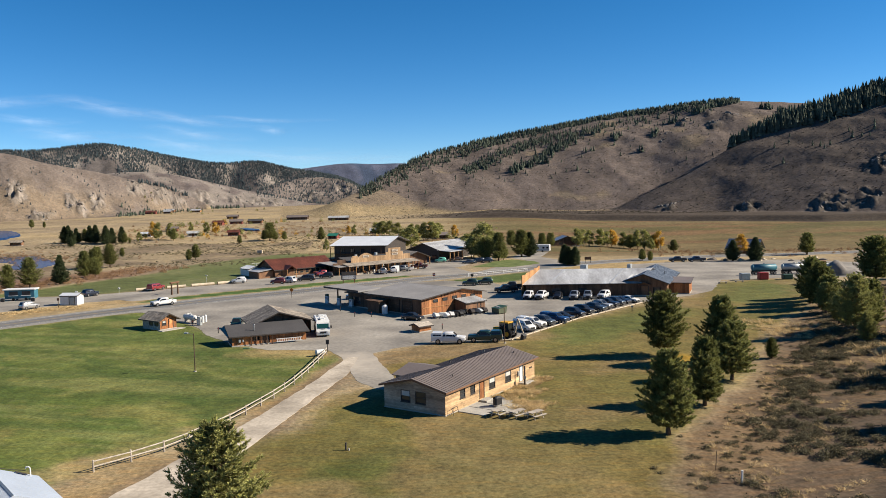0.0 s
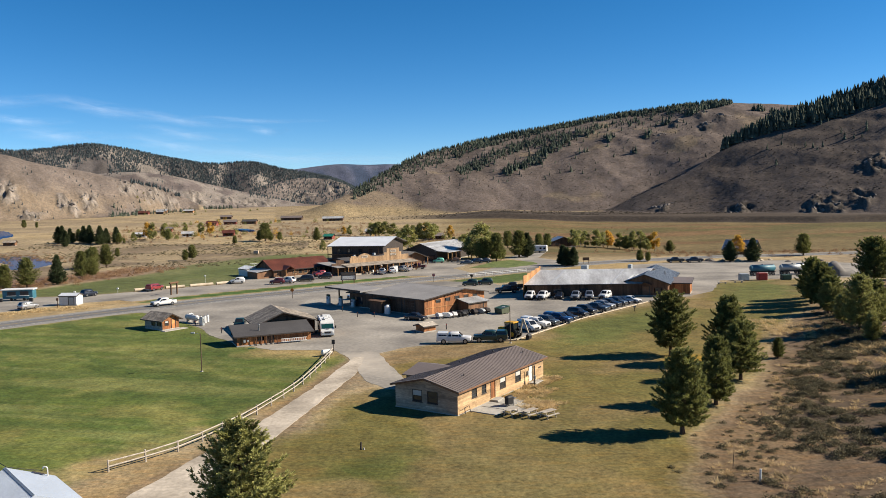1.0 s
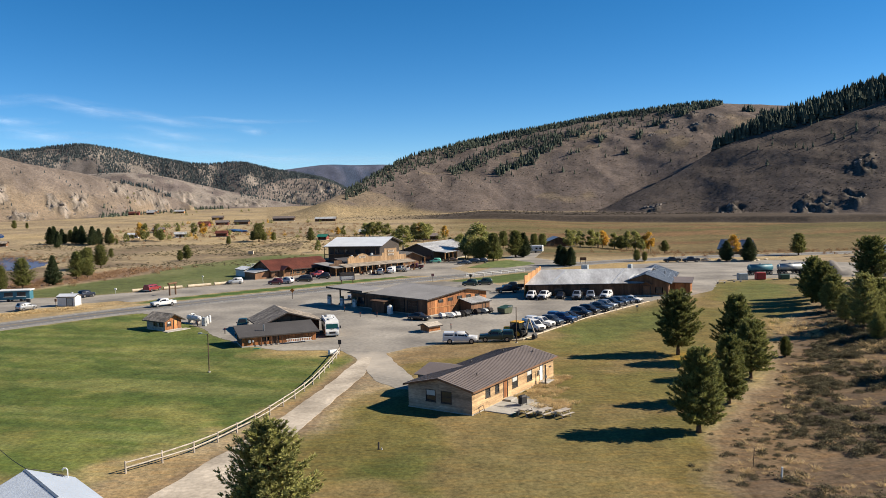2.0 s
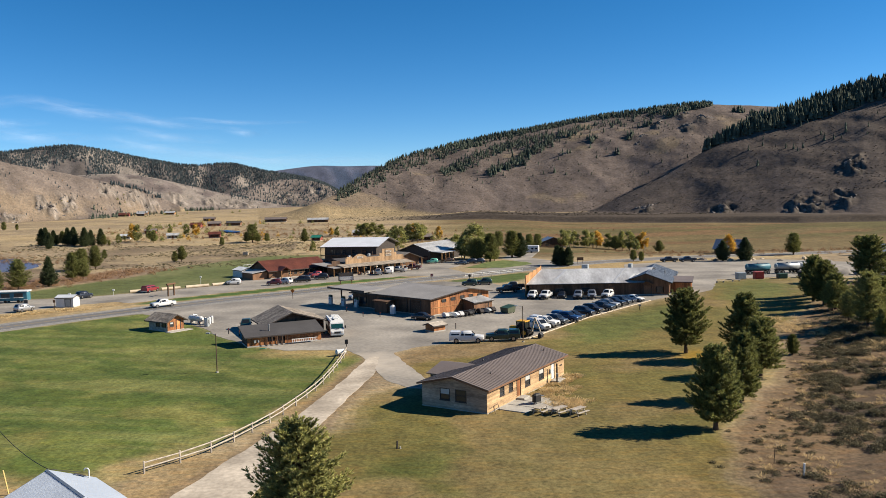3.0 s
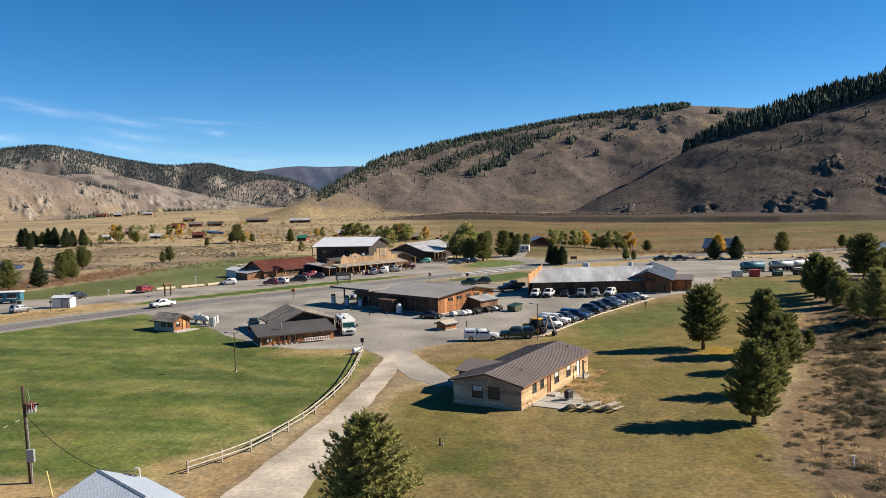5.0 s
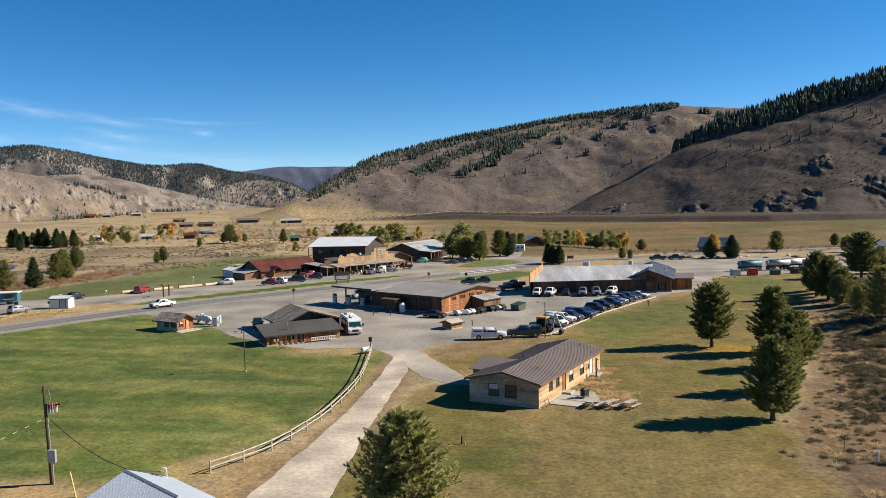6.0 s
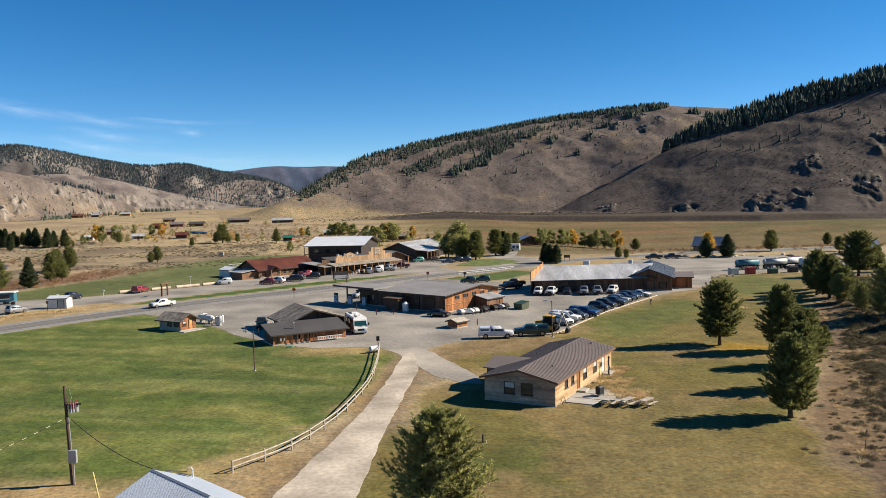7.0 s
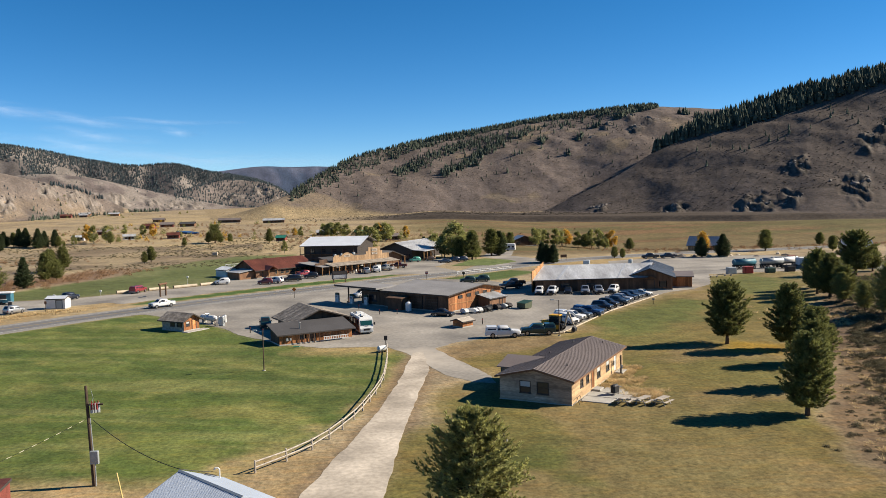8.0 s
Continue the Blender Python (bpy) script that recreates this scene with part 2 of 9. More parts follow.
MAT["lampglass"] = surface("clear_lamp", (0.75, 0.75, 0.72), 0.15, 0.05, 3, 10, 0)
MAT["redlamp"] = surface("red_lamp", (0.35, 0.02, 0.015), 0.25, 0.1, 3, 10, 0)
MAT["red"] = surface("red_paint", (0.33, 0.035, 0.03), 0.5, 0.25, 2, 12, 0.05)
MAT["orange"] = surface("orange_sign", (0.6, 0.17, 0.02), 0.5, 0.1, 2, 12, 0)
MAT["yellow"] = surface("machine_yellow", (0.6, 0.32, 0.03), 0.5, 0.25, 2, 12, 0.05)
MAT["teal"] = surface("teal_paint", (0.05, 0.17, 0.23), 0.5, 0.25, 1.5, 10, 0.05)
MAT["green"] = surface("dark_green_paint", (0.03, 0.075, 0.05), 0.55, 0.25, 2, 12, 0.05)
MAT["olive"] = surface("olive_paint", (0.1, 0.115, 0.07), 0.6, 0.25, 2, 12, 0.05)
MAT["greenroof"] = surface("green_metal_roof", (0.03, 0.2, 0.14), 0.5, 0.2, 1, 8, 0.03)
MAT["redbarn"] = surface("red_barn_boards", (0.22, 0.06, 0.045), 0.8, 0.3, 1, 8, 0.1, island=0.15)
MAT["log"] = surface("barrier_log", (0.55, 0.46, 0.34), 0.85, 0.3, 1, 9, 0.2)
MAT["gravelgrey"] = surface("grey_gravel", (0.2, 0.185, 0.17), 0.95, 0.3, 0.6, 6, 0.5)
MAT["screen"] = surface("sign_face", (0.24, 0.24, 0.27), 0.4, 0.25, 2, 10, 0)


def paint(name, c, metallic=0.25):
    return surface("car_paint_" + name, c, 0.35, 0.08, 1.5, 9, 0, metal=metallic, spec=0.5, coat=0.6)


PAINT = {k: paint(k, c, mt) for k, (c, mt) in {
    "white": ((0.72, 0.72, 0.71), 0.0), "silver": ((0.42, 0.43, 0.44), 0.6), "grey": ((0.16, 0.17, 0.18), 0.5), "black": ((0.015, 0.015, 0.017), 0.2),
    "navy": ((0.010, 0.018, 0.037), 0.3), "blue": ((0.018, 0.060, 0.168), 0.3), "steel": ((0.070, 0.095, 0.125), 0.5), "red": ((0.28, 0.03, 0.035), 0.2),
    "maroon": ((0.1, 0.015, 0.02), 0.3), "green": ((0.02, 0.055, 0.045), 0.3), "mint": ((0.12, 0.42, 0.32), 0.1), "bronze": ((0.14, 0.09, 0.06), 0.4)}.items()}

# ---- land: one sheet from underfoot to the skyline ----
HUB = (1.2, -1.0)
EYE = 23.85


def lattice(ix, iy, seed):
    h = (ix.astype(np.int64) * 374761393 + iy.astype(np.int64) * 668265263 + seed * 974634777) & 0x7FFFFFFF
    h = ((h ^ (h >> 13)) * 1274126177) & 0x7FFFFFFF
    return ((h ^ (h >> 16)) & 0xFFFF) / 65535.0


def vnoise(x, y, seed=0):
    ix, iy = np.floor(x), np.floor(y)
    fx, fy = x - ix, y - iy
    fx, fy = fx * fx * (3 - 2 * fx), fy * fy * (3 - 2 * fy)
    a, b = lattice(ix, iy, seed), lattice(ix + 1, iy, seed)
    c, d = lattice(ix, iy + 1, seed), lattice(ix + 1, iy + 1, seed)
    return (a * (1 - fx) + b * fx) * (1 - fy) + (c * (1 - fx) + d * fx) * fy


def fbm(x, y, octaves=4, seed=0):
    t, k, s = 0.0, 0.5, 0.0
    for i in range(octaves):
        t = t + k * vnoise(x, y, seed + i)
        s, k, x, y = s + k, k * 0.5, x * 2.03 + 5.1, y * 2.03 + 1.7
    return t / s


def sstep(a, b, x):
    t = np.clip((x - a) / (b - a), 0, 1)
    return t * t * (3 - 2 * t)


# Each range of hills: bearings from the hub in degrees, distance of its foot and of its crest, slope to its crest in thousandths.
RANGES = {
    "spur": dict(az=(10.3, 13, 15.8, 17.7, 19.1, 20.5, 22, 24, 26, 27.7, 31, 34, 42, 60, 85),
                 foot=(719, 694, 670, 652, 640, 630, 620, 606, 597, 592, 597, 606, 606, 606, 662),
                 crest=(732, 745, 768, 788, 805, 820, 836, 852, 866, 876, 890, 900, 908, 915, 960),
                 rise=(-28, -5, 17, 38, 53, 65, 76, 86, 97, 105, 116, 123, 130, 125, 60)),
    "slope": dict(az=(-12.8, -11.4, -10.2, -9.2, -8.2, -7.3, -6.9, -6.1, -4.8, -2.9, -1.1, 1.0, 3.7, 6.3, 8.8, 11.4, 13.9, 16.3, 18.6, 19.1, 20.9, 22.7, 27.4, 45),
                  foot=(700, 706, 712) + (719,) * 21,
                  crest=(760, 755, 750, 748, 760, 776, 786, 806, 838, 884, 914, 938, 966, 986, 996, 1006, 1012, 1012, 1012, 1012, 1020, 1026, 1033, 1047),
                  rise=(-24.5, -20.5, -15.5, -9, -2, 3, 8, 17, 28, 45, 52, 58, 68, 76, 83, 90, 93, 98, 99, 97, 95, 91, 85, 70)),
    "bluff": dict(az=(-75, -45, -29.9, -28.4, -26.8, -25.4, -24.2, -22.8, -21.6, -20.5, -19.8, -18.9, -18.2, -17.5),
                  foot=(855, 847, 852, 832, 845, 866, 885, 910, 925, 945, 960, 975, 985, 1000),
                  crest=(1029, 994, 976, 968, 968, 974, 982, 990, 1005, 1018, 1022, 1020, 1010, 1004),
                  rise=(40, 60, 52.8, 44, 38, 34, 29, 22, 18.5, 14, 8, 0, -6, -14)),
    "fold": dict(az=(-60, -30, -24.5, -22.5, -20.5, -19, -17.9, -16, -14.1, -12.2, -11.2, -9),
                 foot=(1080, 1063, 1040, 1035, 1030, 1030, 1035, 1045, 1060, 1085, 1100, 1130),
                 crest=(1250, 1211, 1185, 1180, 1178, 1180, 1182, 1185, 1170, 1140, 1130, 1135),
                 rise=(35, 30, 28, 31.5, 28.4, 24, 18.6, 10, 2, -6, -10, -14)),
    "nose": dict(az=(-15, -13.5, -12, -10.9, -10, -9.2, -8.5, -7.8, -7.2, -6.6, -6),
                 foot=(1150, 1140, 1135, 1130, 1128, 1128, 1130, 1135, 1140, 1150, 1160),
                 crest=(1190, 1220, 1245, 1260, 1265, 1262, 1255, 1240, 1220, 1200, 1180),
                 rise=(3, 12, 19, 23, 21, 20, 19, 13, 7, -1, -12)),
    "mountain": dict(az=(-70, -40, -29.9, -27.9, -26.7, -25.5, -24.3, -22.9, -21.5, -20.4, -18.8, -17.1, -16, -14.4, -13.7, -12.9, -12.1, -10.9, -9.5, -8.1, -7.2, -6, -4),
                     foot=(1275,) * 23,
                     crest=(1422, 1422, 1422, 1422, 1422, 1422, 1425, 1428, 1430, 1432, 1434, 1438, 1440, 1440, 1440, 1440, 1440, 1440, 1440, 1440, 1440, 1440, 1440),
                     rise=(42, 50, 55, 55.5, 58, 62, 64, 59, 55, 49, 44, 39, 40, 43, 40, 35.5, 32, 29, 24, 18, 8, -4, -14)),
    "far": dict(az=(-25, -13, -10.9, -9.5, -8.3, -7.1, -6.1, -4.4, 4, 20), foot=(1640,) * 10, crest=(1760,) * 10, rise=(20, 30, 34, 37.2, 39.3, 37.6, 37, 38, 25, 10)),
}


def low(x, y):
    """The valley floor and the village: flat, falling a little towards the river in the east and rising into the sagebrush."""
    r = np.hypot(x - HUB[0], y - HUB[1])
    z = -5.0 * sstep(285, 390, y) * sstep(20, 110, x)
    z = z + 8.0 * sstep(660, 1050, y) * (1 - sstep(-40, 160, x))
    fan = 0.0004 * sstep(400, 580, r) * r
    z = z * (1 - fan) + EYE * fan
    edge = x - (18 + 0.38 * (y - 60))
    z = z + 1.6 * sstep(4, 30, edge) * (1 - sstep(165, 200, y)) * sstep(-40, 20, y)
    return z


# Rock faces that break through the slopes: range, bearing, share of the way to the crest, half width in degrees, half height as a share.
CRAGS = [("spur", 14.3, 0.27, 0.7, 0.13), ("spur", 19.2, 0.12, 1.1, 0.1), ("spur", 24.6, 0.1, 1.3, 0.1), ("spur", 26.8, 0.13, 0.9, 0.1), ("spur", 27.2, 0.38, 0.9, 0.08), ("spur", 30.6, 0.2, 1.3, 0.16), ("spur", 31.5, 0.5, 1.6, 0.1),
         ("slope", 17.2, 0.7, 0.7, 0.06), ("slope", 18.2, 0.76, 0.6, 0.05), ("slope", 16.9, 0.84, 0.5, 0.05), ("slope", 15.2, 0.77, 0.4, 0.04),
         ("bluff", -26.4, 0.36, 0.5, 0.16), ("bluff", -24.8, 0.42, 0.7, 0.2), ("bluff", -25.7, 0.3, 0.5, 0.14), ("bluff", -28.1, 0.14, 0.7, 0.12), ("bluff", -29.5, 0.35, 0.7, 0.14), ("bluff", -22.3, 0.75, 1.0, 0.2), ("bluff", -20.8, 0.62, 1.0, 0.25), ("bluff", -19.8, 0.5, 0.7, 0.3),
         ("fold", -18.0, 0.45, 0.9, 0.2), ("fold", -16.2, 0.5, 0.9, 0.25), ("fold", -14.6, 0.55, 0.9, 0.3), ("fold", -13.2, 0.5, 0.7, 0.35), ("nose", -8.6, 0.75, 0.9, 0.25), ("nose", -7.9, 0.45, 0.6, 0.25), ("nose", -10.4, 0.5, 0.9, 0.2), ("mountain", -22.8, 0.45, 0.9, 0.1), ("mountain", -20.2, 0.55, 0.7, 0.1)]


def crag_cover(name, az, s):
    """How far bare rock shows at a bearing and share of the slope, from 0 to 1."""
    cover = np.zeros_like(s)
    edge = (fbm(az * 2.2 + 3, s * 9, 4, 97) - 0.5) * 1.6
    for kind, a, f, wa, wf in CRAGS:
        if kind == name:
            cover = np.maximum(cover, 1 - sstep(0.35, 1.0, np.hypot((az - a) / wa, (s - f) / wf) + edge))
    return cover


def hills(x, y):
    """Height of the ranges, and by how much each one leads there."""
    dx, dy = x - HUB[0], y - HUB[1]
    r, az = np.hypot(dx, dy), np.degrees(np.arctan2(dx, dy))
    best, which = np.zeros_like(r) - 1e9, np.zeros(r.shape, int)
    frac = np.zeros_like(r)
    for i, (name, p) in enumerate(RANGES.items()):
        wob = (fbm(az * 0.22 + 40, az * 0 + i * 7.0, 2, i) - 0.5)
        near_az = [az + d for d in (-0.8, -0.4, 0, 0.4, 0.8)]
        foot = sum(np.interp(q, p["az"], p["foot"]) for q in near_az) / 5 * (1 + 0.06 * wob)
        crest = sum(np.interp(q, p["az"], p["crest"]) for q in near_az) / 5
        top = np.interp(az, p["az"], p["rise"], left=-60, right=-60)
        soft_top = sum(np.interp(q, p["az"], p["rise"]) for q in near_az) / 5
        top = np.where(top > -59, soft_top, -60) / 1000 * crest + EYE
        s = np.clip((r - foot) / (crest - foot), 0, 1)
        h = top * (0.72 * s + 0.28 * s * s * (3 - 2 * s))
        beyond = np.clip((r - crest) / 600, 0, 1)
        h = h - np.where(r > crest, top * 0.25 * beyond + (r - crest) * 0.02, 0)
        env = np.clip(top / 60, 0, 1) * s * (1 - s ** 3) * 4
        rug = {"bluff": 1.3, "fold": 1.0, "nose": 1.6, "mountain": 1.3}.get(name, 0.8)
        tilt = 0.45 * dx + 0.9 * dy
        gully = fbm(dx / 90 + dy / 260, tilt / 260 + 9, 4, 20 + i) - 0.5
        h = h + env * rug * gully * 11 + env * rug * (fbm(dx / 21, dy / 21, 4, 50 + i) - 0.5) * 3
        near = crag_cover(name, az, s)
        rib = np.abs(fbm(dx / 9 + dy / 60, dy / 26 - dx / 70, 4, 80 + i) - 0.5) * 2
        h = h + near * (4.5 * (0.6 - 2.2 * rib) + 3.0 * (fbm(dx / 5, dy / 8, 3, 84 + i) - 0.5)) * np.clip(top / 25, 0.3, 1) * (1.9 if name == "bluff" else 1.0)
        h = np.where((top < 2) | (r < foot), -1e9, h)
        lead = h > best
        best, which, frac = np.where(lead, h, best), np.where(lead, i, which), np.where(lead, s, frac)
    return np.where(best < -1e8, 0, best), np.where(best < -1e8, -1, which), frac, r, az


def height(x, y):
    x, y = np.asarray(x, float), np.asarray(y, float)
    h, which, frac, r, az = hills(x, y)
    z = low(x, y)
    bank = 4.0 * sstep(0, 1, (r - 573 - 2.7 * np.abs(az - 24)) / 11) * sstep(-3, 4, az) * (1 - sstep(70, 80, az))
    z = z + np.where(az < 75, bank, 0)
    z = z + (fbm(x / 60, y / 60, 3, 90) - 0.5) * 1.6 * sstep(330, 520, r)
    return np.where(which >= 0, np.maximum(z, z * 0.4 + h), z)


def inside(poly, x, y):
    p = np.array(poly, float)
    c = np.zeros(np.shape(x), bool)
    for (x0, y0), (x1, y1) in zip(p, np.roll(p, -1, 0)):
        hit = ((y0 > y) != (y1 > y)) & (x < (x1 - x0) * (y - y0) / ((y1 - y0) or 1e-9) + x0)
        c ^= hit
    return c


def soft_inside(poly, x, y, w):
    """1 within a polygon, 0 outside, blurred over about w metres by sampling a wandering border."""
    x, y = np.asarray(x, float), np.asarray(y, float)
    p = np.array(poly, float)
    m = 4 * w + 1
    hit = (x > p[:, 0].min() - m) & (x < p[:, 0].max() + m) & (y > p[:, 1].min() - m) & (y < p[:, 1].max() + m)
    out = np.zeros(x.shape)
    u, v = x[hit], y[hit]
    if u.size:
        jx, jy = (fbm(u / 9, v / 9, 3, 70) - 0.5) * 2.5 * w, (fbm(u / 9, v / 9, 3, 77) - 0.5) * 2.5 * w
        out[hit] = sum(inside(poly, u + ax * w + jx, v + ay * w + jy) for ax, ay in ((0.7, 0.2), (-0.5, 0.6), (0.1, -0.8), (-0.6, -0.4), (0.35, 0.75), (0.0, 0.0))) / 6
    return out


LAWN_WEST = ((-140, 40), (-140, 108), (-105, 135), (-89, 150), (-79, 160.5), (-69, 170), (-49.5, 148), (-40, 131), (-30, 123.5), (-21, 123), (-17.2, 113), (-20.5, 98), (-27, 79), (-34, 66.5), (-38, 62), (-60, 58))
LAWN_EAST = ((-25, 40), (-24, 58), (-19, 74), (-12, 95), (-8, 97), (-12, 118), (-4, 127), (8, 128), (22, 149), (40, 171), (52, 180), (66, 205), (92, 210), (84, 184), (60, 146), (45, 120), (31, 95), (22, 74), (16, 40))
FIELD = ((-131, 200), (-113, 236), (-104, 262), (-100, 300), (-78, 345), (-55, 345), (-52, 300), (-68, 262), (-66, 240), (-70, 226), (-86, 213), (-100, 205))
STRIP = ((-79, 189), (-62, 205), (-37, 227), (-17, 239), (-14, 236), (-40, 215), (-61.5, 197), (-76, 186))
PLAZA = ((3, 262), (8, 274), (22, 274), (30, 262))
VERGE = ((-4, 222), (20, 242), (27, 234), (14, 216), (9, 214))


# Base colour of each range; the far one's blue is distance haze painted in.
RANGE_SOIL_HAZE = {"spur": (0.108, 0.089, 0.08), "slope": (0.138, 0.113, 0.103), "bluff": (0.168, 0.14, 0.125), "fold": (0.15, 0.127, 0.122), "nose": (0.17, 0.146, 0.135), "mountain": (0.115, 0.103, 0.1), "far": (0.115, 0.132, 0.195)}


def brush_cover(x, y):
    """Where low sagebrush speckles the ground, from 0 to 1."""
    h, which, frac, r, az = hills(x, y)
    k = np.where(which >= 0, sstep(0.0, 0.08, frac) * np.where(which <= 1, 1.0, 0.7), 0.0)
    scrub = soft_inside(((-260, 230), (-180, 300), (-190, 420), (-80, 430), (-70, 350), (-106, 300), (-112, 240), (-140, 195)), x, y, 6)
    return np.maximum(k, scrub * 0.8)


def land_colour(x, y):
    h, which, frac, r, az = hills(x, y)
    n1, n2, n3 = fbm(x / 26, y / 26, 4, 1), fbm(x / 7, y / 7, 4, 2), fbm(x / 2.2, y / 2.2, 3, 3)
    col = np.zeros((*x.shape, 3))

    def lay(c, w):
        nonlocal col
        w = np.clip(w, 0, 1)[..., None]
        col = col * (1 - w) + np.array(c) * w

    tan, dun = (0.345, 0.275, 0.172), (0.275, 0.218, 0.145)
    lay(tan, np.ones_like(r))
    lay(dun, sstep(0.42, 0.62, n1))
    lay((0.37, 0.29, 0.17), sstep(0.5, 0.65, fbm(x / 90, y / 30, 4, 8)))
    # far meadow in the east: ochre with greener bands
    east = sstep(-40, 60, x) * sstep(280, 340, y)
    lay((0.15, 0.115, 0.054), east * 0.9)
    lay((0.112, 0.1, 0.044), east * sstep(0.45, 0.6, fbm(x / 160, y / 34, 4, 12)))
    lay((0.18, 0.115, 0.06), east * sstep(0.55, 0.68, fbm(x / 120, y / 18, 4, 14)))
    bar = sstep(568, 573, r - 2.7 * np.abs(az - 24)) * sstep(-6, 0, az)
    lay((0.075, 0.061, 0.05), bar)
    # scrubby ground west of the green field
    scrub = inside(((-260, 230), (-180, 300), (-190, 420), (-80, 430), (-70, 350), (-106, 300), (-112, 240), (-140, 195)), x, y)
    lay((0.2, 0.155, 0.105), scrub * sstep(0.35, 0.6, fbm(x / 22, y / 22, 4, 15)))
    lay((0.19, 0.1, 0.07), soft_inside(((-140, 205), (-112, 245), (-104, 285), (-118, 292), (-150, 240)), x, y, 5) * 0.6)
    # green lawns
    g = soft_inside(LAWN_WEST, x, y, 1.5)
    lay((0.078, 0.105, 0.026), g)
    lay((0.125, 0.14, 0.04), g * sstep(0.42, 0.66, fbm((x + y) / 9, (y - x) / 30, 4, 16)) * 0.8)
    lay((0.24, 0.205, 0.075), g * sstep(0.55, 0.72, fbm(x / 8, y / 8, 4, 17)) * 0.35)
    lay((0.055, 0.085, 0.022), g * sstep(0.58, 0.7, fbm((x + y) / 7, (y - x) / 40, 3, 18)) * 0.7)
    # mowing streaks across the lawn
    lay((0.15, 0.16, 0.055), g * sstep(0.5, 0.66, fbm((0.25 * x + y) / 2.6, (x - 0.25 * y) / 24, 3, 24)) * 0.7)
    lay((0.062, 0.09, 0.024), g * sstep(0.54, 0.68, fbm((0.25 * x + y) / 3.4, (x - 0.25 * y) / 30, 3, 26)) * 0.6)
    lay((0.3, 0.22, 0.115), soft_inside(((-140, 40), (-140, 66), (-60, 68), (-39, 68), (-35, 73), (-23, 93), (-17, 112), (-16, 116), (-14, 110), (-27, 60), (-34, 40)), x, y, 1.6) * sstep(0.3, 0.52, n2 * 0.5 + n1 * 0.5))
    lay((0.29, 0.21, 0.1), soft_inside(((-34, 122), (-30, 118), (-20, 116), (-17, 121), (-21, 126), (-31, 127)), x, y, 2.2) * 0.8)
    # bare dirt beside the drive
    lay((0.2, 0.145, 0.092), soft_inside(((-31, 30), (-31, 45), (-29, 62), (-25.4, 75), (-23, 84), (-20.2, 98), (-18.2, 110), (-17.2, 118), (-14.0, 118), (-13.9, 105), (-15.7, 95), (-17.4, 84), (-19.0, 74), (-20.6, 60), (-22, 45), (-22, 30)), x, y, 0.7) * 0.75)
    f = soft_inside(FIELD, x, y, 2)
    lay((0.115, 0.135, 0.052), f)
    lay((0.15, 0.16, 0.07), f * sstep(0.45, 0.65, n1))
    lay((0.07, 0.12, 0.03), soft_inside(STRIP, x, y, 0.5))
    lay((0.075, 0.125, 0.03), soft_inside(PLAZA, x, y, 0.6))
    lay((0.09, 0.125, 0.038), soft_inside(VERGE, x, y, 0.8))
    # yellowing lawn round the house, with greener patches
    e = soft_inside(LAWN_EAST, x, y, 3.0)
    lay((0.215, 0.168, 0.06), e)
    lay((0.15, 0.142, 0.045), e * sstep(0.44, 0.62, fbm(x / 17, y / 17, 4, 21)) * 0.65)
    lay((0.105, 0.125, 0.034), e * soft_inside(((-16, 40), (-12, 68), (2, 80), (6, 60), (6, 40)), x, y, 5) * sstep(0.3, 0.55, n2) * 0.85)
    lay((0.13, 0.155, 0.045), e * soft_inside(((12, 128), (24, 148), (40, 166), (50, 165), (36, 140), (18, 122)), x, y, 4) * 0.85)
    lay((0.14, 0.16, 0.05), e * soft_inside(((54, 172), (66, 200), (88, 206), (80, 185), (62, 165)), x, y, 5) * 0.8)
    lay((0.28, 0.2, 0.098), e * sstep(0.5, 0.68, fbm(x / 12, y / 12, 4, 23)) * 0.65)
    lay((0.38, 0.24, 0.03), e * soft_inside(((27, 109), (31, 116), (38, 112), (34, 106)), x, y, 1.5) * 0.8)
    lay((0.3, 0.215, 0.12), soft_inside(((-14, 110), (-12.5, 119), (-4, 126.5), (7, 127), (9, 122), (-2, 116)), x, y, 1.2) * 0.8)
    lay((0.2, 0.165, 0.068), soft_inside(((-6, 60), (-2, 80), (14, 98), (26, 105), (18, 78), (12, 55)), x, y, 4) * sstep(0.45, 0.6, n1) * 0.6)
    # bare strip and sagebrush ground
    bare = ((16, 20), (19, 60), (22, 72), (32, 90), (47, 120), (62, 145), (86, 183), (140, 240), (240, 240), (200, 20))
    b = soft_inside(bare, x, y, 2.2)
    lay((0.225, 0.16, 0.105), b)
    lay((0.28, 0.195, 0.115), b * sstep(0.42, 0.6, n2))
    lay((0.16, 0.12, 0.085), b * sstep(0.5, 0.66, n1))
    lay((0.32, 0.27, 0.14), soft_inside(((95, 205), (75, 186), (140, 240), (220, 260), (130, 205)), x, y, 5) * 0.7)
    # worn verge by the highway
    lay((0.33, 0.245, 0.13), soft_inside(((-112, 158), (-100, 176), (-84, 192), (-75, 197), (-76, 189), (-87, 176), (-97, 161)), x, y, 1.2) * 0.9)
    lay((0.33, 0.24, 0.12), soft_inside(((-60, 186), (-46, 197), (-38, 203), (-36, 200), (-48, 190), (-58, 183)), x, y, 1.0) * 0.9)
    lay((0.34, 0.25, 0.12), soft_inside(((26, 248), (38, 262), (74, 285), (60, 250), (36, 232)), x, y, 3) * 0.8)
    dim = 1 - 0.15 * e - 0.4 * b
    col = col * dim[..., None] * (1 + 0.2 * g)[..., None]
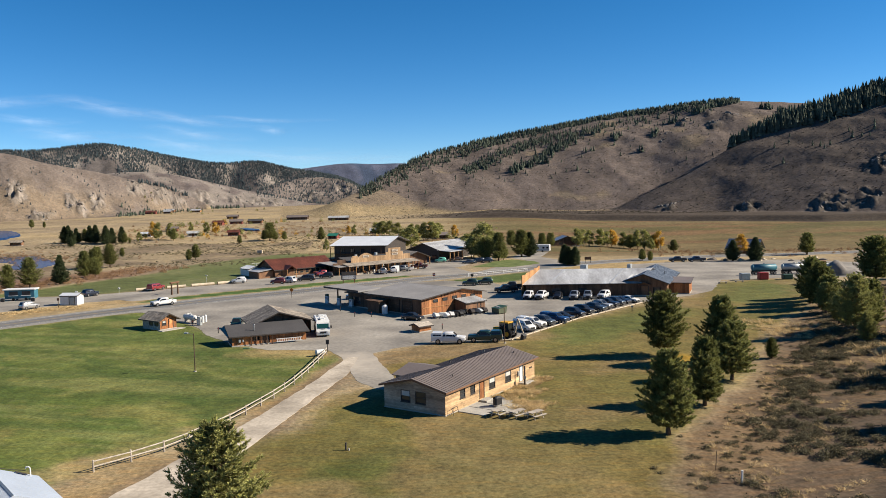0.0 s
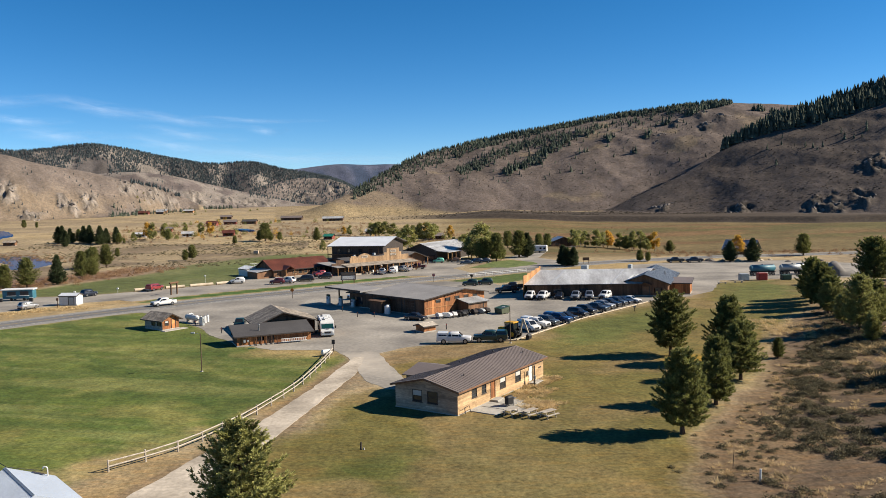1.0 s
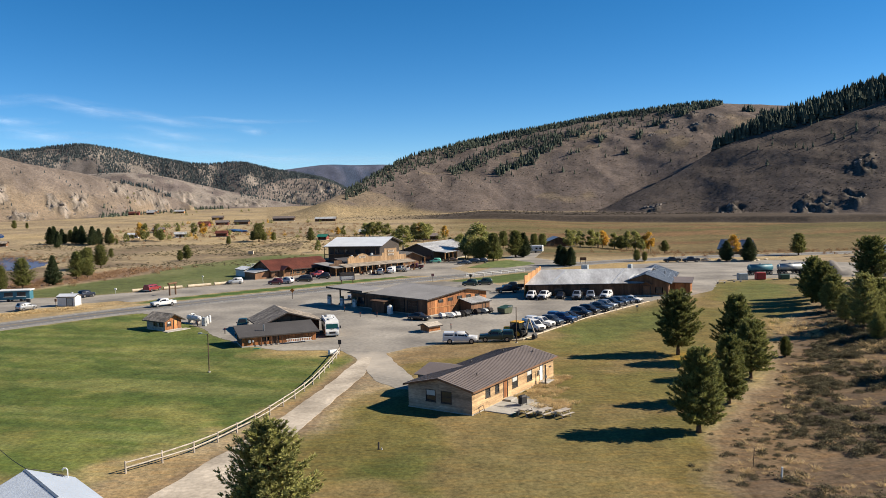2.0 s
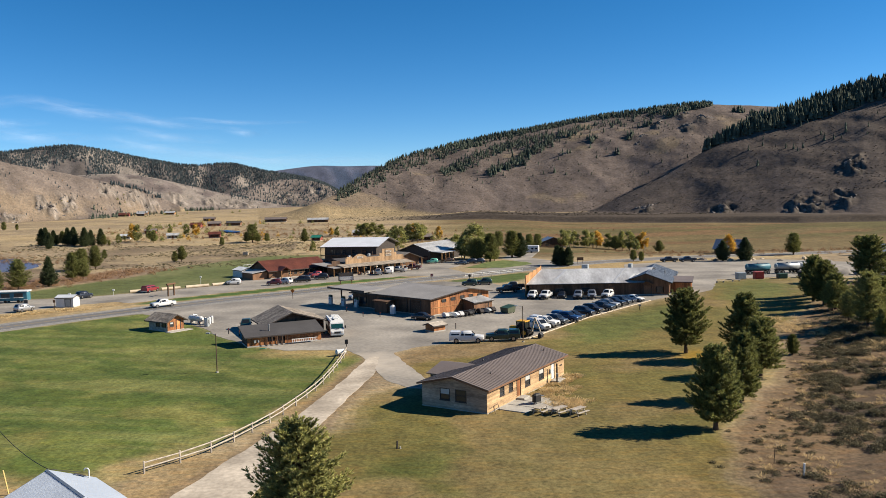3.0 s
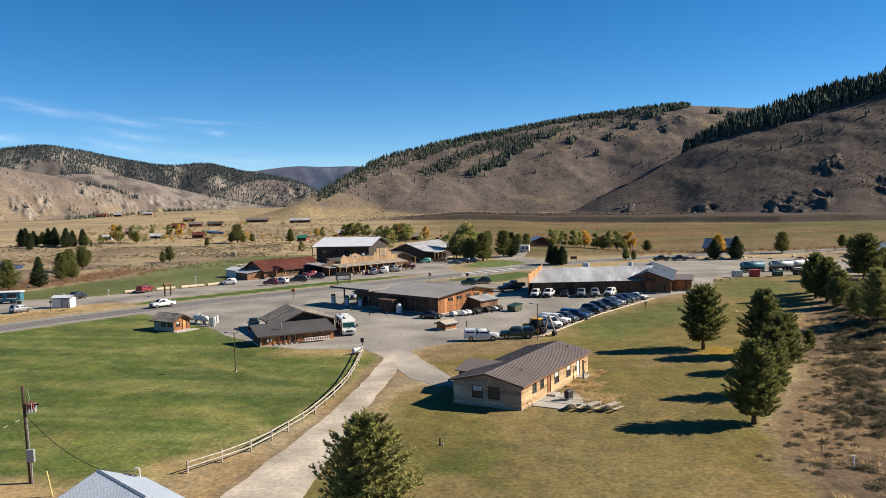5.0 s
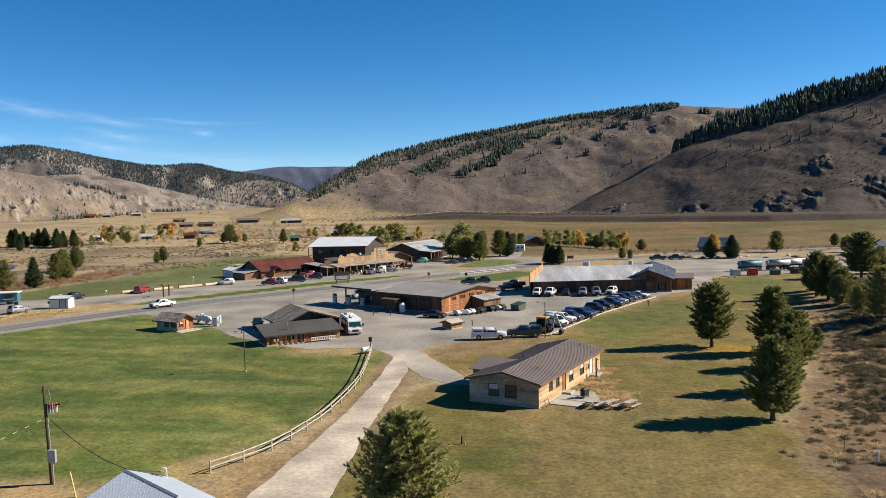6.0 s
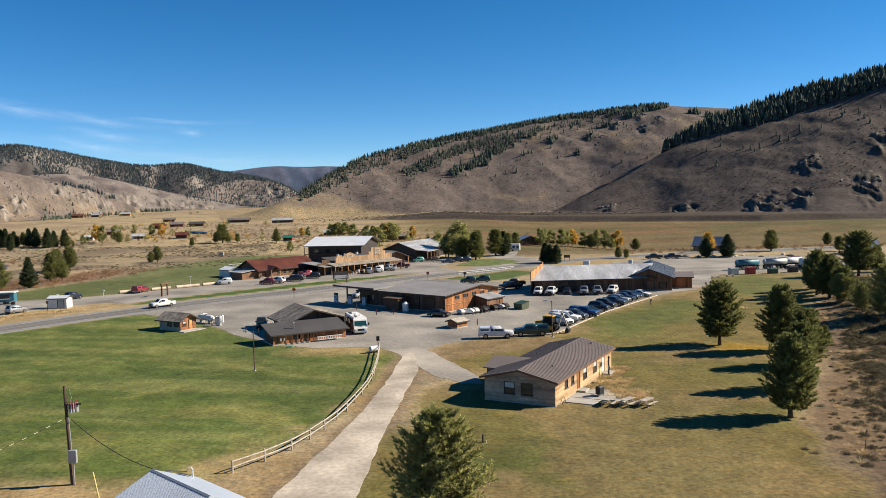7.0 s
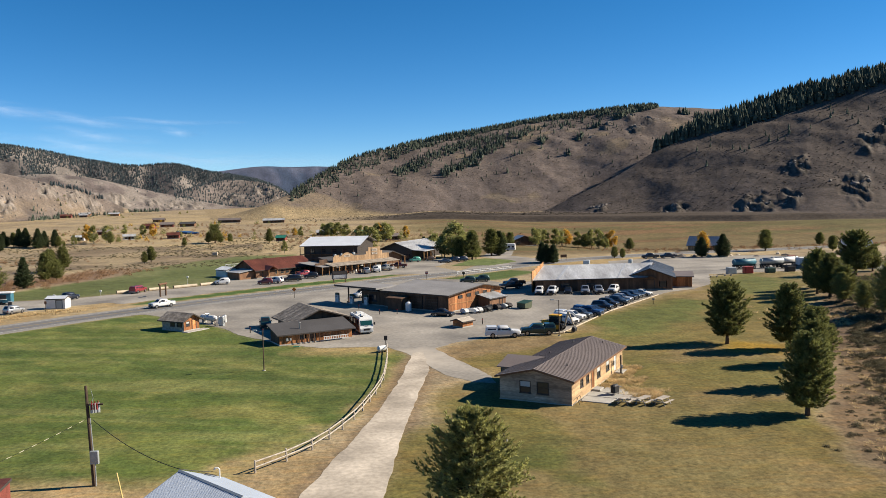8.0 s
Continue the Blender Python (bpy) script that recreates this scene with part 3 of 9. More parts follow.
    # hills
    bare = [RANGE_SOIL_HAZE[k] for k in RANGES]
    fine = fbm(x / 9, y / 9, 4, 30)
    mid = fbm(x / 48, y / 48, 4, 31)
    streak = fbm(az * 3.0, frac * 2.2, 4, 33)
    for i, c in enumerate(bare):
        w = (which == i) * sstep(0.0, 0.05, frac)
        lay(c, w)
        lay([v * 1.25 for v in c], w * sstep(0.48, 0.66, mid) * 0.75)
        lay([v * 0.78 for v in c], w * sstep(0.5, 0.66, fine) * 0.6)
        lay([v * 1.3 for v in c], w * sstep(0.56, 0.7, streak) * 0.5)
    # straw grass on the lower bluff, pale soil higher up
    lay((0.27, 0.205, 0.13), (which == 2) * sstep(0.42, 0.6, mid) * (1 - sstep(0.3, 0.75, frac)) * 0.5)
    lay((0.27, 0.24, 0.215), np.isin(which, (3, 4, 5)) * sstep(0.55, 0.66, fbm(x / 40, y / 40, 4, 35)) * sstep(0.1, 0.3, frac) * 0.8)
    lay((0.24, 0.19, 0.13), (which == 1) * sstep(0.6, 0.7, fbm(x / 40, y / 40, 4, 38)) * 0.6)
    # Dark blue patches on the far ridge, with haze put into their colour.
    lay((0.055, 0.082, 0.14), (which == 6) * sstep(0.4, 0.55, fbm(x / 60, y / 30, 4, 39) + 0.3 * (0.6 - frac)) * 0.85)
    # bare rock: darker stone on the eastern ranges, darker streaks by noise
    rock = np.zeros_like(r)
    for i, name in enumerate(RANGES):
        rock = np.where(which == i, crag_cover(name, az, frac), rock)
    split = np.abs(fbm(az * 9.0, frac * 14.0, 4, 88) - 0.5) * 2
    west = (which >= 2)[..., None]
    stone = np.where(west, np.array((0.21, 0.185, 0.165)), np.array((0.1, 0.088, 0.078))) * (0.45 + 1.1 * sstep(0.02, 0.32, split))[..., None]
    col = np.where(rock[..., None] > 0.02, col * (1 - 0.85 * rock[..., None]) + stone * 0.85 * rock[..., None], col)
    # the meadow runs up on to the fan at the western foot of the slope
    fan = (which == 1) * (1 - sstep(-0.004, 0.004, (h - EYE) / r - np.interp(az, (-9, -7, -3, 0.5), (-0.009, -0.0135, -0.018, -0.028))))
    lay((0.33, 0.258, 0.155), fan)
    return col * 0.78


def make_land():
    az = np.concatenate([np.arange(-180, -36, 3.0), np.arange(-35, 38, 0.13), np.arange(40, 180, 3.0)])
    r = [0.5, 4, 9, 15, 22, 29, 36, 42, 47]
    while r[-1] < 4780:
        r.append(r[-1] * (1.011 if r[-1] < 330 else 1.015 if r[-1] < 560 else 1.0038 if r[-1] < 1190 else 1.006 if r[-1] < 1450 else 1.05 if r[-1] < 1560 else 1.009 if r[-1] < 1800 else 1.08))
    r = np.array(r)
    A, R = np.meshgrid(np.radians(az), r)
    x, y = HUB[0] + R * np.sin(A), HUB[1] + R * np.cos(A)
    z = height(x, y)
    nr, na = x.shape
    me = bpy.data.meshes.new("ground")
    idx = np.arange(nr * na).reshape(nr, na)
    nxt = np.roll(idx, -1, 1)
    f = np.stack([idx[:-1], idx[1:], nxt[1:], nxt[:-1]], -1).reshape(-1, 4)
    f = f[:, ::-1]
    me.vertices.add(nr * na)
    me.vertices.foreach_set("co", np.stack([x, y, z], -1).astype(np.float32).ravel())
    me.loops.add(f.size)
    me.loops.foreach_set("vertex_index", f.astype(np.int32).ravel())
    me.polygons.add(len(f))
    me.polygons.foreach_set("loop_start", np.arange(0, f.size, 4, dtype=np.int32))
    me.polygons.foreach_set("use_smooth", np.ones(len(f), bool))
    me.update(calc_edges=True)
    col = me.color_attributes.new("cover", "FLOAT_COLOR", "POINT")
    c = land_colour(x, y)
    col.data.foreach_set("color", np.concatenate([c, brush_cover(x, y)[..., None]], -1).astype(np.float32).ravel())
    m, nt, bs, n, l = nodes_of("land_cover")
    at = n.new("ShaderNodeAttribute")
    at.attribute_name = "cover"
    geo = n.new("ShaderNodeNewGeometry")
    out = at.outputs["Color"]
    for scale, det, lo, hi in ((7.0, 4, 0.82, 1.18), (2.2, 5, 0.7, 1.3), (0.35, 4, 0.8, 1.2), (0.045, 4, 0.84, 1.16)):
        t = n.new("ShaderNodeTexNoise")
        t.inputs["Scale"].default_value, t.inputs["Detail"].default_value = scale, det
        l.new(geo.outputs["Position"], t.inputs[0])
        k = n.new("ShaderNodeMapRange")
        k.inputs[1].default_value, k.inputs[2].default_value, k.inputs[3].default_value, k.inputs[4].default_value = 0.3, 0.7, lo, hi
        l.new(t.outputs[0], k.inputs[0])
        s = n.new("ShaderNodeVectorMath")
        s.operation = "SCALE"
        l.new(out, s.inputs[0]), l.new(k.outputs[0], s.inputs["Scale"])
        out = s.outputs[0]
        if scale == 0.35:
            bp = n.new("ShaderNodeBump")
            bp.inputs["Strength"].default_value, bp.inputs["Distance"].default_value = 0.5, 0.6
            l.new(t.outputs[0], bp.inputs["Height"]), l.new(bp.outputs[0], bs.inputs["Normal"])
    # drier streaks and small tufts
    for scale, stretch, tint, lo, hi in ((1.0, (0.35, 1.3, 1), (1.2, 1.08, 0.94), 0.46, 0.68), (2.4, (1, 1, 1), (0.76, 0.82, 0.8), 0.52, 0.7)):
        mp = n.new("ShaderNodeMapping")
        mp.inputs["Scale"].default_value = stretch
        mp.inputs["Rotation"].default_value = (0, 0, 0.5)
        t, k, v, x = n.new("ShaderNodeTexNoise"), n.new("ShaderNodeMapRange"), n.new("ShaderNodeVectorMath"), n.new("ShaderNodeMix")
        t.inputs["Scale"].default_value, t.inputs["Detail"].default_value = scale, 5
        k.inputs[1].default_value, k.inputs[2].default_value = lo, hi
        v.operation, x.data_type = "MULTIPLY", "RGBA"
        v.inputs[1].default_value = tint
        l.new(geo.outputs["Position"], mp.inputs[0]), l.new(mp.outputs[0], t.inputs[0]), l.new(t.outputs[0], k.inputs[0])
        l.new(out, v.inputs[0]), l.new(out, x.inputs[6]), l.new(v.outputs[0], x.inputs[7]), l.new(k.outputs[0], x.inputs[0])
        out = x.outputs[2]
    # single low bushes, a metre or two apart
    for scale, lo, hi, deep in ((0.85, 0.2, 0.45, 0.5), (0.4, 0.14, 0.34, 0.36)):
        vo, k, amount, tone = n.new("ShaderNodeTexVoronoi"), n.new("ShaderNodeMapRange"), n.new("ShaderNodeMath"), n.new("ShaderNodeMix")
        vo.inputs["Scale"].default_value = scale
        k.inputs[1].default_value, k.inputs[2].default_value, k.inputs[3].default_value, k.inputs[4].default_value = lo, hi, deep, 0.0
        amount.operation, tone.data_type = "MULTIPLY", "RGBA"
        tone.inputs[7].default_value = (0.03, 0.03, 0.022, 1)
        l.new(geo.outputs["Position"], vo.inputs["Vector"]), l.new(vo.outputs["Distance"], k.inputs[0])
        l.new(k.outputs[0], amount.inputs[0]), l.new(at.outputs["Alpha"], amount.inputs[1])
        l.new(amount.outputs[0], tone.inputs[0]), l.new(out, tone.inputs[6])
        out = tone.outputs[2]
    l.new(out, bs.inputs["Base Color"])
    bs.inputs["Roughness"].default_value, bs.inputs["Specular IOR Level"].default_value = 0.95, 0.1
    me.materials.append(m)
    return tagged(new("ground", me), "valley floor of lawn, dry meadow and sagebrush hills", "ground", kind="structure")


make_land()


def sheet(name, poly, material, z, label, category, thick=0.12, wobble=0.0, seed=0, follow=False):
    """A paved or gravelled area, with its edge standing a little over the ground. wobble: how far its edge wanders."""
    pts = []
    for (x0, y0), (x1, y1) in zip(poly, poly[1:] + poly[:1]):
        n = max(1, int(math.hypot(x1 - x0, y1 - y0) / 0.7)) if wobble else 1
        for i in range(n):
            t = i / n
            w = wobble * (1.7 * noise.noise(Vector((x0 + (x1 - x0) * t, y0 + (y1 - y0) * t, seed * 9.0)) * 0.4) + 0.7 * noise.noise(Vector((x0 + (x1 - x0) * t, y0 + (y1 - y0) * t, seed * 5.0)) * 1.7))
            nx, ny = -(y1 - y0), x1 - x0
            k = math.hypot(nx, ny) or 1
            pts.append((x0 + (x1 - x0) * t + nx / k * w, y0 + (y1 - y0) * t + ny / k * w))
    bm = bmesh.new()
    f = bm.faces.new([bm.verts.new((x, y, z + (float(low(x, y)) if follow else 0))) for x, y in pts])
    if f.normal.z < 0:
        f.normal_flip()
    f.normal_update()
    if f.normal.z < 0:
        f.normal_flip()
    ext = bmesh.ops.extrude_face_region(bm, geom=[f])
    for e in ext["geom"]:
        if isinstance(e, bmesh.types.BMVert):
            e.co.z -= thick
    bmesh.ops.recalc_face_normals(bm, faces=bm.faces[:])
    bmesh.ops.triangulate(bm, faces=bm.faces[:])
    me = bpy.data.meshes.new(name)
    bm.to_mesh(me)
    bm.free()
    me.materials.append(material)
    return tagged(new(name, me), label, category, kind="structure")


def ribbon(pts, half, z, n=8):
    """Outline of a band along smoothed points. half: half its width."""
    p = [Vector((*q, 0)) for q in pts]
    out = []
    for i in range(len(p) - 1):
        a, b, c, d = p[max(i - 1, 0)], p[i], p[i + 1], p[min(i + 2, len(p) - 1)]
        for k in range(n):
            t = k / n
            out.append(0.5 * ((2 * b) + (c - a) * t + (2 * a - 5 * b + 4 * c - d) * t * t + (3 * b - a - 3 * c + d) * t ** 3))
    out.append(p[-1])
    lft, rgt = [], []
    for i, q in enumerate(out):
        d = (out[min(i + 1, len(out) - 1)] - out[max(i - 1, 0)]).normalized()
        s = Vector((-d.y, d.x, 0)) * half
        lft.append(q + s), rgt.append(q - s)
    return lft, rgt


def band(name, pts, half, material, z, label, category, thick=0.1, shift=0.0, follow=False):
    lft, rgt = ribbon(pts, half, z)
    g = Geo()
    n = len(lft)
    vs = []
    for a, b in zip(lft, rgt):
        d = (a - b).normalized() * shift
        for q in (a + d, b + d):
            vs.append((q.x, q.y, z + (float(height(q.x, q.y)) if follow else 0)))
    vs += [(x, y, w - thick) for x, y, w in vs]
    fs, m = [], 2 * n
    for i in range(n - 1):
        a = 2 * i
        fs += [(a, a + 1, a + 3, a + 2), (m + a, m + a + 2, m + a + 3, m + a + 1), (a, a + 2, m + a + 2, m + a), (a + 1, m + a + 1, m + a + 3, a + 3)]
    g.add(vs, fs)
    return tagged(part(name, g, material), label, category, kind="structure")

# pale gravel carried from the drive on to the yard
_, ynt, ybs, yn, yl = MAT["asphalt"], MAT["asphalt"].node_tree, MAT["asphalt"].node_tree.nodes["Principled BSDF"], MAT["asphalt"].node_tree.nodes, MAT["asphalt"].node_tree.links
ytc, ysub, ylen = yn.new("ShaderNodeTexCoord"), yn.new("ShaderNodeVectorMath"), yn.new("ShaderNodeVectorMath")
ysub.operation, ylen.operation = "SUBTRACT", "LENGTH"
ysub.inputs[1].default_value = (-15.5, 113.0, 0)
yno, yadd, yr, ymix = yn.new("ShaderNodeTexNoise"), yn.new("ShaderNodeMath"), yn.new("ShaderNodeMapRange"), yn.new("ShaderNodeMix")
yno.inputs["Scale"].default_value, yno.inputs["Detail"].default_value = 0.35, 6
yadd.operation = "MULTIPLY_ADD"
yadd.inputs[1].default_value = 16.0
yr.inputs[1].default_value, yr.inputs[2].default_value, yr.inputs[3].default_value, yr.inputs[4].default_value = 9.0, 19.0, 0.75, 0.0
ymix.data_type = "RGBA"
ymix.inputs[7].default_value = (0.405, 0.355, 0.29, 1)
yl.new(ytc.outputs["Object"], ysub.inputs[0]), yl.new(ysub.outputs[0], ylen.inputs[0]), yl.new(ytc.outputs["Object"], yno.inputs[0])
yl.new(yno.outputs[0], yadd.inputs[0]), yl.new(ylen.outputs["Value"], yadd.inputs[2]), yl.new(yadd.outputs[0], yr.inputs[0]), yl.new(yr.outputs[0], ymix.inputs[0])
yl.new(ybs.inputs["Base Color"].links[0].from_socket, ymix.inputs[6])
yl.new(ymix.outputs[2], ybs.inputs["Base Color"])

# ---- road, yards, paths, river ----
HIGHWAY = [(-190, 35), (-150, 83), (-118, 123), (-92, 154.5), (-81.5, 167), (-71, 177.5), (-60, 188.5), (-40, 205), (-14, 226), (6, 240), (22, 254), (40, 268), (62, 279), (90, 287), (120, 290), (160, 296)]
band("road_shoulder", HIGHWAY, 5.6, MAT["shoulder"], 0.03, "pale gravelled shoulder of the highway", "road", 0.3)
band("road", HIGHWAY, 3.7, MAT["road"], 0.045, "two-lane grey asphalt highway", "road", 0.05)
band("road_line", HIGHWAY, 0.07, MAT["linewhite"], 0.05, "worn white edge line on the highway", "road marking", 0.004, 3.3)
band("road_line", HIGHWAY, 0.07, MAT["linewhite"], 0.05, "worn white edge line on the highway", "road marking", 0.004, -3.3)
band("road_line", HIGHWAY, 0.1, MAT["lineyellow"], 0.05, "worn yellow centre line on the highway", "road marking", 0.004)
sheet("pavement_1", [(-79, 166), (-69, 169.8), (-58, 158), (-49.5, 147.6), (-45, 139), (-39.5, 132), (-30.7, 123.9), (-20.6, 123), (-18, 118.4), (-15.5, 110), (-13.5, 102), (-10, 97), (-7.6, 96), (-7.5, 100), (-13.2, 120), (-10, 123.5), (-3.9, 127.2), (7.6, 128),
                     (21.4, 148.7), (39.4, 170.8), (45, 176.5), (51.8, 180), (60, 189), (66.5, 205), (69, 211), (88, 213), (112, 212), (128, 250), (110, 268), (80, 270), (56, 262), (50, 236), (38, 215), (12, 205), (9, 214),
                     (-4, 222), (-14, 219.5), (-40, 199.5), (-58, 184.2), (-68, 174.5)],
      MAT["asphalt"], 0.02, "worn pale asphalt yard round the filling station", "yard", 0.3, 0.2, 3)
sheet("pavement_2", [(-130, 182), (-118, 199.5), (-95.3, 204.4), (-85.8, 211.5), (-67.6, 225), (-69, 232), (-66, 241), (-58, 240), (-43, 252), (-41, 247), (-19, 271), (-14, 290), (-4, 306), (8, 296), (2, 272), (-2, 262), (4, 244), (-7, 238), (-17, 239.5),
                     (-37, 227.5), (-62.5, 206), (-79.5, 189.5), (-84, 193), (-92, 188), (-100, 179), (-112, 160)],
      MAT["asphalt"], 0.024, "pale asphalt forecourt in front of the stores", "yard", 0.3, 0.3, 4)
sheet("pavement_3", [(4, 244), (12, 262), (26, 278), (18, 300), (28, 330), (36, 328), (30, 300), (37, 281), (48, 274), (40, 271), (24, 260.5), (8, 246.5)], MAT["asphalt"], 0.016, "pale asphalt side street past the green", "road", 0.3, 0.3, 5)
sheet("path", [(-30, 30), (-30, 45), (-28, 62), (-24.5, 75), (-22.1, 84.1), (-19.4, 98), (-17.6, 110), (-16.5, 117.2), (-15.0, 117.2), (-14.9, 105.3), (-16.7, 95), (-18.4, 84.4), (-20.0, 74), (-21.6, 60.6), (-23, 45), (-23, 30)],
      MAT["gravel"], 0.026, "pale gravel drive along the lawn", "path", 0.2, 0.11, 9)
# The sky's reflection is put into the water's blue base colour.
sheet("river", [(-300, 440), (-246, 396), (-217, 379), (-206, 373), (-194, 361), (-180, 341), (-168, 328), (-162, 313), (-159, 299), (-161, 290), (-170, 293), (-177, 309), (-185, 322), (-195, 330), (-230, 335), (-320, 400)], glass_mat("river_water", (0.012, 0.04, 0.115), 0.2, 0.25), 0.06, "blue river winding through dry meadow", "river", 0.3, 1.0, 6)
sheet("river", [(-345.8, 559.4), (-315.0, 535.8), (-303.5, 528.7), (-269.6, 479.9), (-269.3, 469.5), (-266.1, 452.2), (-284.9, 446.1), (-311.7, 467.7), (-338.9, 512.3)], bpy.data.materials["river_water"], 0.9, "blue river winding through dry meadow", "river", 2.0, 1.5, 7, True)
sheet("river", [(-145.7, 518.8), (-140.5, 521.6), (-130.6, 509.5), (-128.6, 504.9), (-135.2, 506.4), (-143.1, 514.3)], bpy.data.materials["river_water"], 1.0, "blue river bend beyond the ranches", "river", 2.0, 1.0, 8, True)
kerb = Geo()
for (x0, y0), (x1, y1) in (((1, 127.2), (8.6, 128.4)), ((8.6, 128.4), (22.4, 149.2)), ((22.4, 149.2), (40.2, 171))):
    n = int(math.hypot(x1 - x0, y1 - y0) / 2.4)
    for i in range(n):
        a, b = i / n, (i + 0.94) / n
        p, q = Vector((x0 + (x1 - x0) * a, y0 + (y1 - y0) * a, 0.16)), Vector((x0 + (x1 - x0) * b, y0 + (y1 - y0) * b, 0.16))
        kerb.tube(p, q, 0.12, 0.12, 6)
tagged(part("kerb", kerb, MAT["log"]), "row of pale log wheel stops along the yard edge", "kerb", kind="structure")
MAT["lawn"] = surface("lawn_grass", (0.11, 0.15, 0.05), 0.95, 0.4, 0.4, 4, 0.4, c2=(0.15, 0.175, 0.065), spec=0.1)
sheet("lawn_1", [(4.4, 264), (7.9, 273.6), (12.4, 285.5), (18.3, 291), (25.9, 281.4), (27, 271.5), (15.8, 260)], MAT["lawn"], 0.05, "mown green lawn island under the pines", "lawn", 0.3, 0.3, 11)

# ---- trees ----
def pine_crown(h, seed, dense, wide=0.27, tip=0.35, cone=0.75, clear=0.11):
    """Limbs and tufts of needles of a pine or spruce. dense: tufts on a limb; cone: 1 is a straight cone, less is rounder."""
    rnd = random.Random(seed)
    limbs, needles = Geo(), Geo()
    z = h * clear
    lean = [(rnd.uniform(-0.1, 0.1), rnd.uniform(-0.1, 0.1)) for _ in range(4)]
    step = 0.31 if dense > 6 else 0.6
    while z < h * 0.985:
        k = (z / h - clear) / (1 - clear)
        rad = h * wide * ((1 - k) ** cone) * (0.62 + 0.42 * min(k / 0.24, 1.0)) + 0.12
        n = max(4, int((9 if dense > 6 else 6) * (1 - 0.4 * k)))
        spin = rnd.uniform(0, 6.28)
        for i in range(n):
            a = spin + 6.283 * i / n + rnd.uniform(-0.3, 0.3)
            bulge = 1 + 0.28 * math.sin(2 * a + lean[0][0] * 40) * math.sin(5 * k + seed)
            ln = rad * rnd.uniform(0.62, 1.12) * bulge
            up = rnd.uniform(0.1, 0.5) + 0.55 * k
            p0 = Vector((0, 0, z + rnd.uniform(-0.15, 0.15)))
            d = Vector((math.cos(a), math.sin(a), up)).normalized()
            mid = p0 + Vector((math.cos(a), math.sin(a), up * 0.4 - 0.12)) * ln * 0.55
            p1 = mid + Vector((math.cos(a), math.sin(a), up * 1.3)) * ln * 0.45
            if ln > 0.5:
                limbs.tube(p0, mid, 0.035 * h / 8, 0.022 * h / 8, 4, cap=False)
                limbs.tube(mid, p1, 0.022 * h / 8, 0.008, 4, cap=False)
            m = max(2, int(dense * (0.45 + 0.55 * ln / (h * wide))))
            for j in range(m):
                t = 0.3 + 0.7 * (j + rnd.random()) / m
                q = (p0.lerp(mid, t / 0.55) if t < 0.55 else mid.lerp(p1, (t - 0.55) / 0.45))
                side = Vector((-math.sin(a), math.cos(a), 0)) * rnd.uniform(-1, 1) * ln * 0.44 * (1.15 - t) + Vector((0, 0, rnd.uniform(-0.05, 0.22)))
                q = q + side
                grow = (d + side * 0.9 + Vector((rnd.uniform(-0.3, 0.3), rnd.uniform(-0.3, 0.3), 0.25))).normalized()
                size = tip * rnd.uniform(0.7, 1.2)
                blades = 7 if dense > 6 else 5
                for b in range(blades):
                    w = Vector((rnd.gauss(0, 1), rnd.gauss(0, 1), rnd.gauss(0, 1)))
                    dd = (grow * 1.1 + w * 0.5).normalized()
                    cr = dd.cross(w).normalized() * size * (0.13 if dense > 6 else 0.22)
                    needles.add([q - cr, q + cr, q + dd * size + cr * 0.45, q + dd * size - cr * 0.45], [(0, 1, 2, 3)])
        z += step * rnd.uniform(0.75, 1.2) * max(0.55, 1 - 0.5 * k)
    trunk = Geo()
    rings = 7
    for i in range(rings):
        a, b = i / rings, (i + 1) / rings
        r0, r1 = (0.026 * h * (1 - a) ** 0.8 + 0.02, 0.026 * h * (1 - b) ** 0.8 + 0.012)
        o = lambda t: Vector((math.sin(t * 3 + seed) * 0.05, math.cos(t * 2.3 + seed) * 0.05 - math.cos(seed) * 0.05, t * h * 0.97 - (0.3 if t == 0 else 0)))
        trunk.tube(o(a), o(b), r0 * (1.35 if i == 0 else 1), r1, 9, cap=i in (0, rings - 1))
    return trunk, limbs, needles


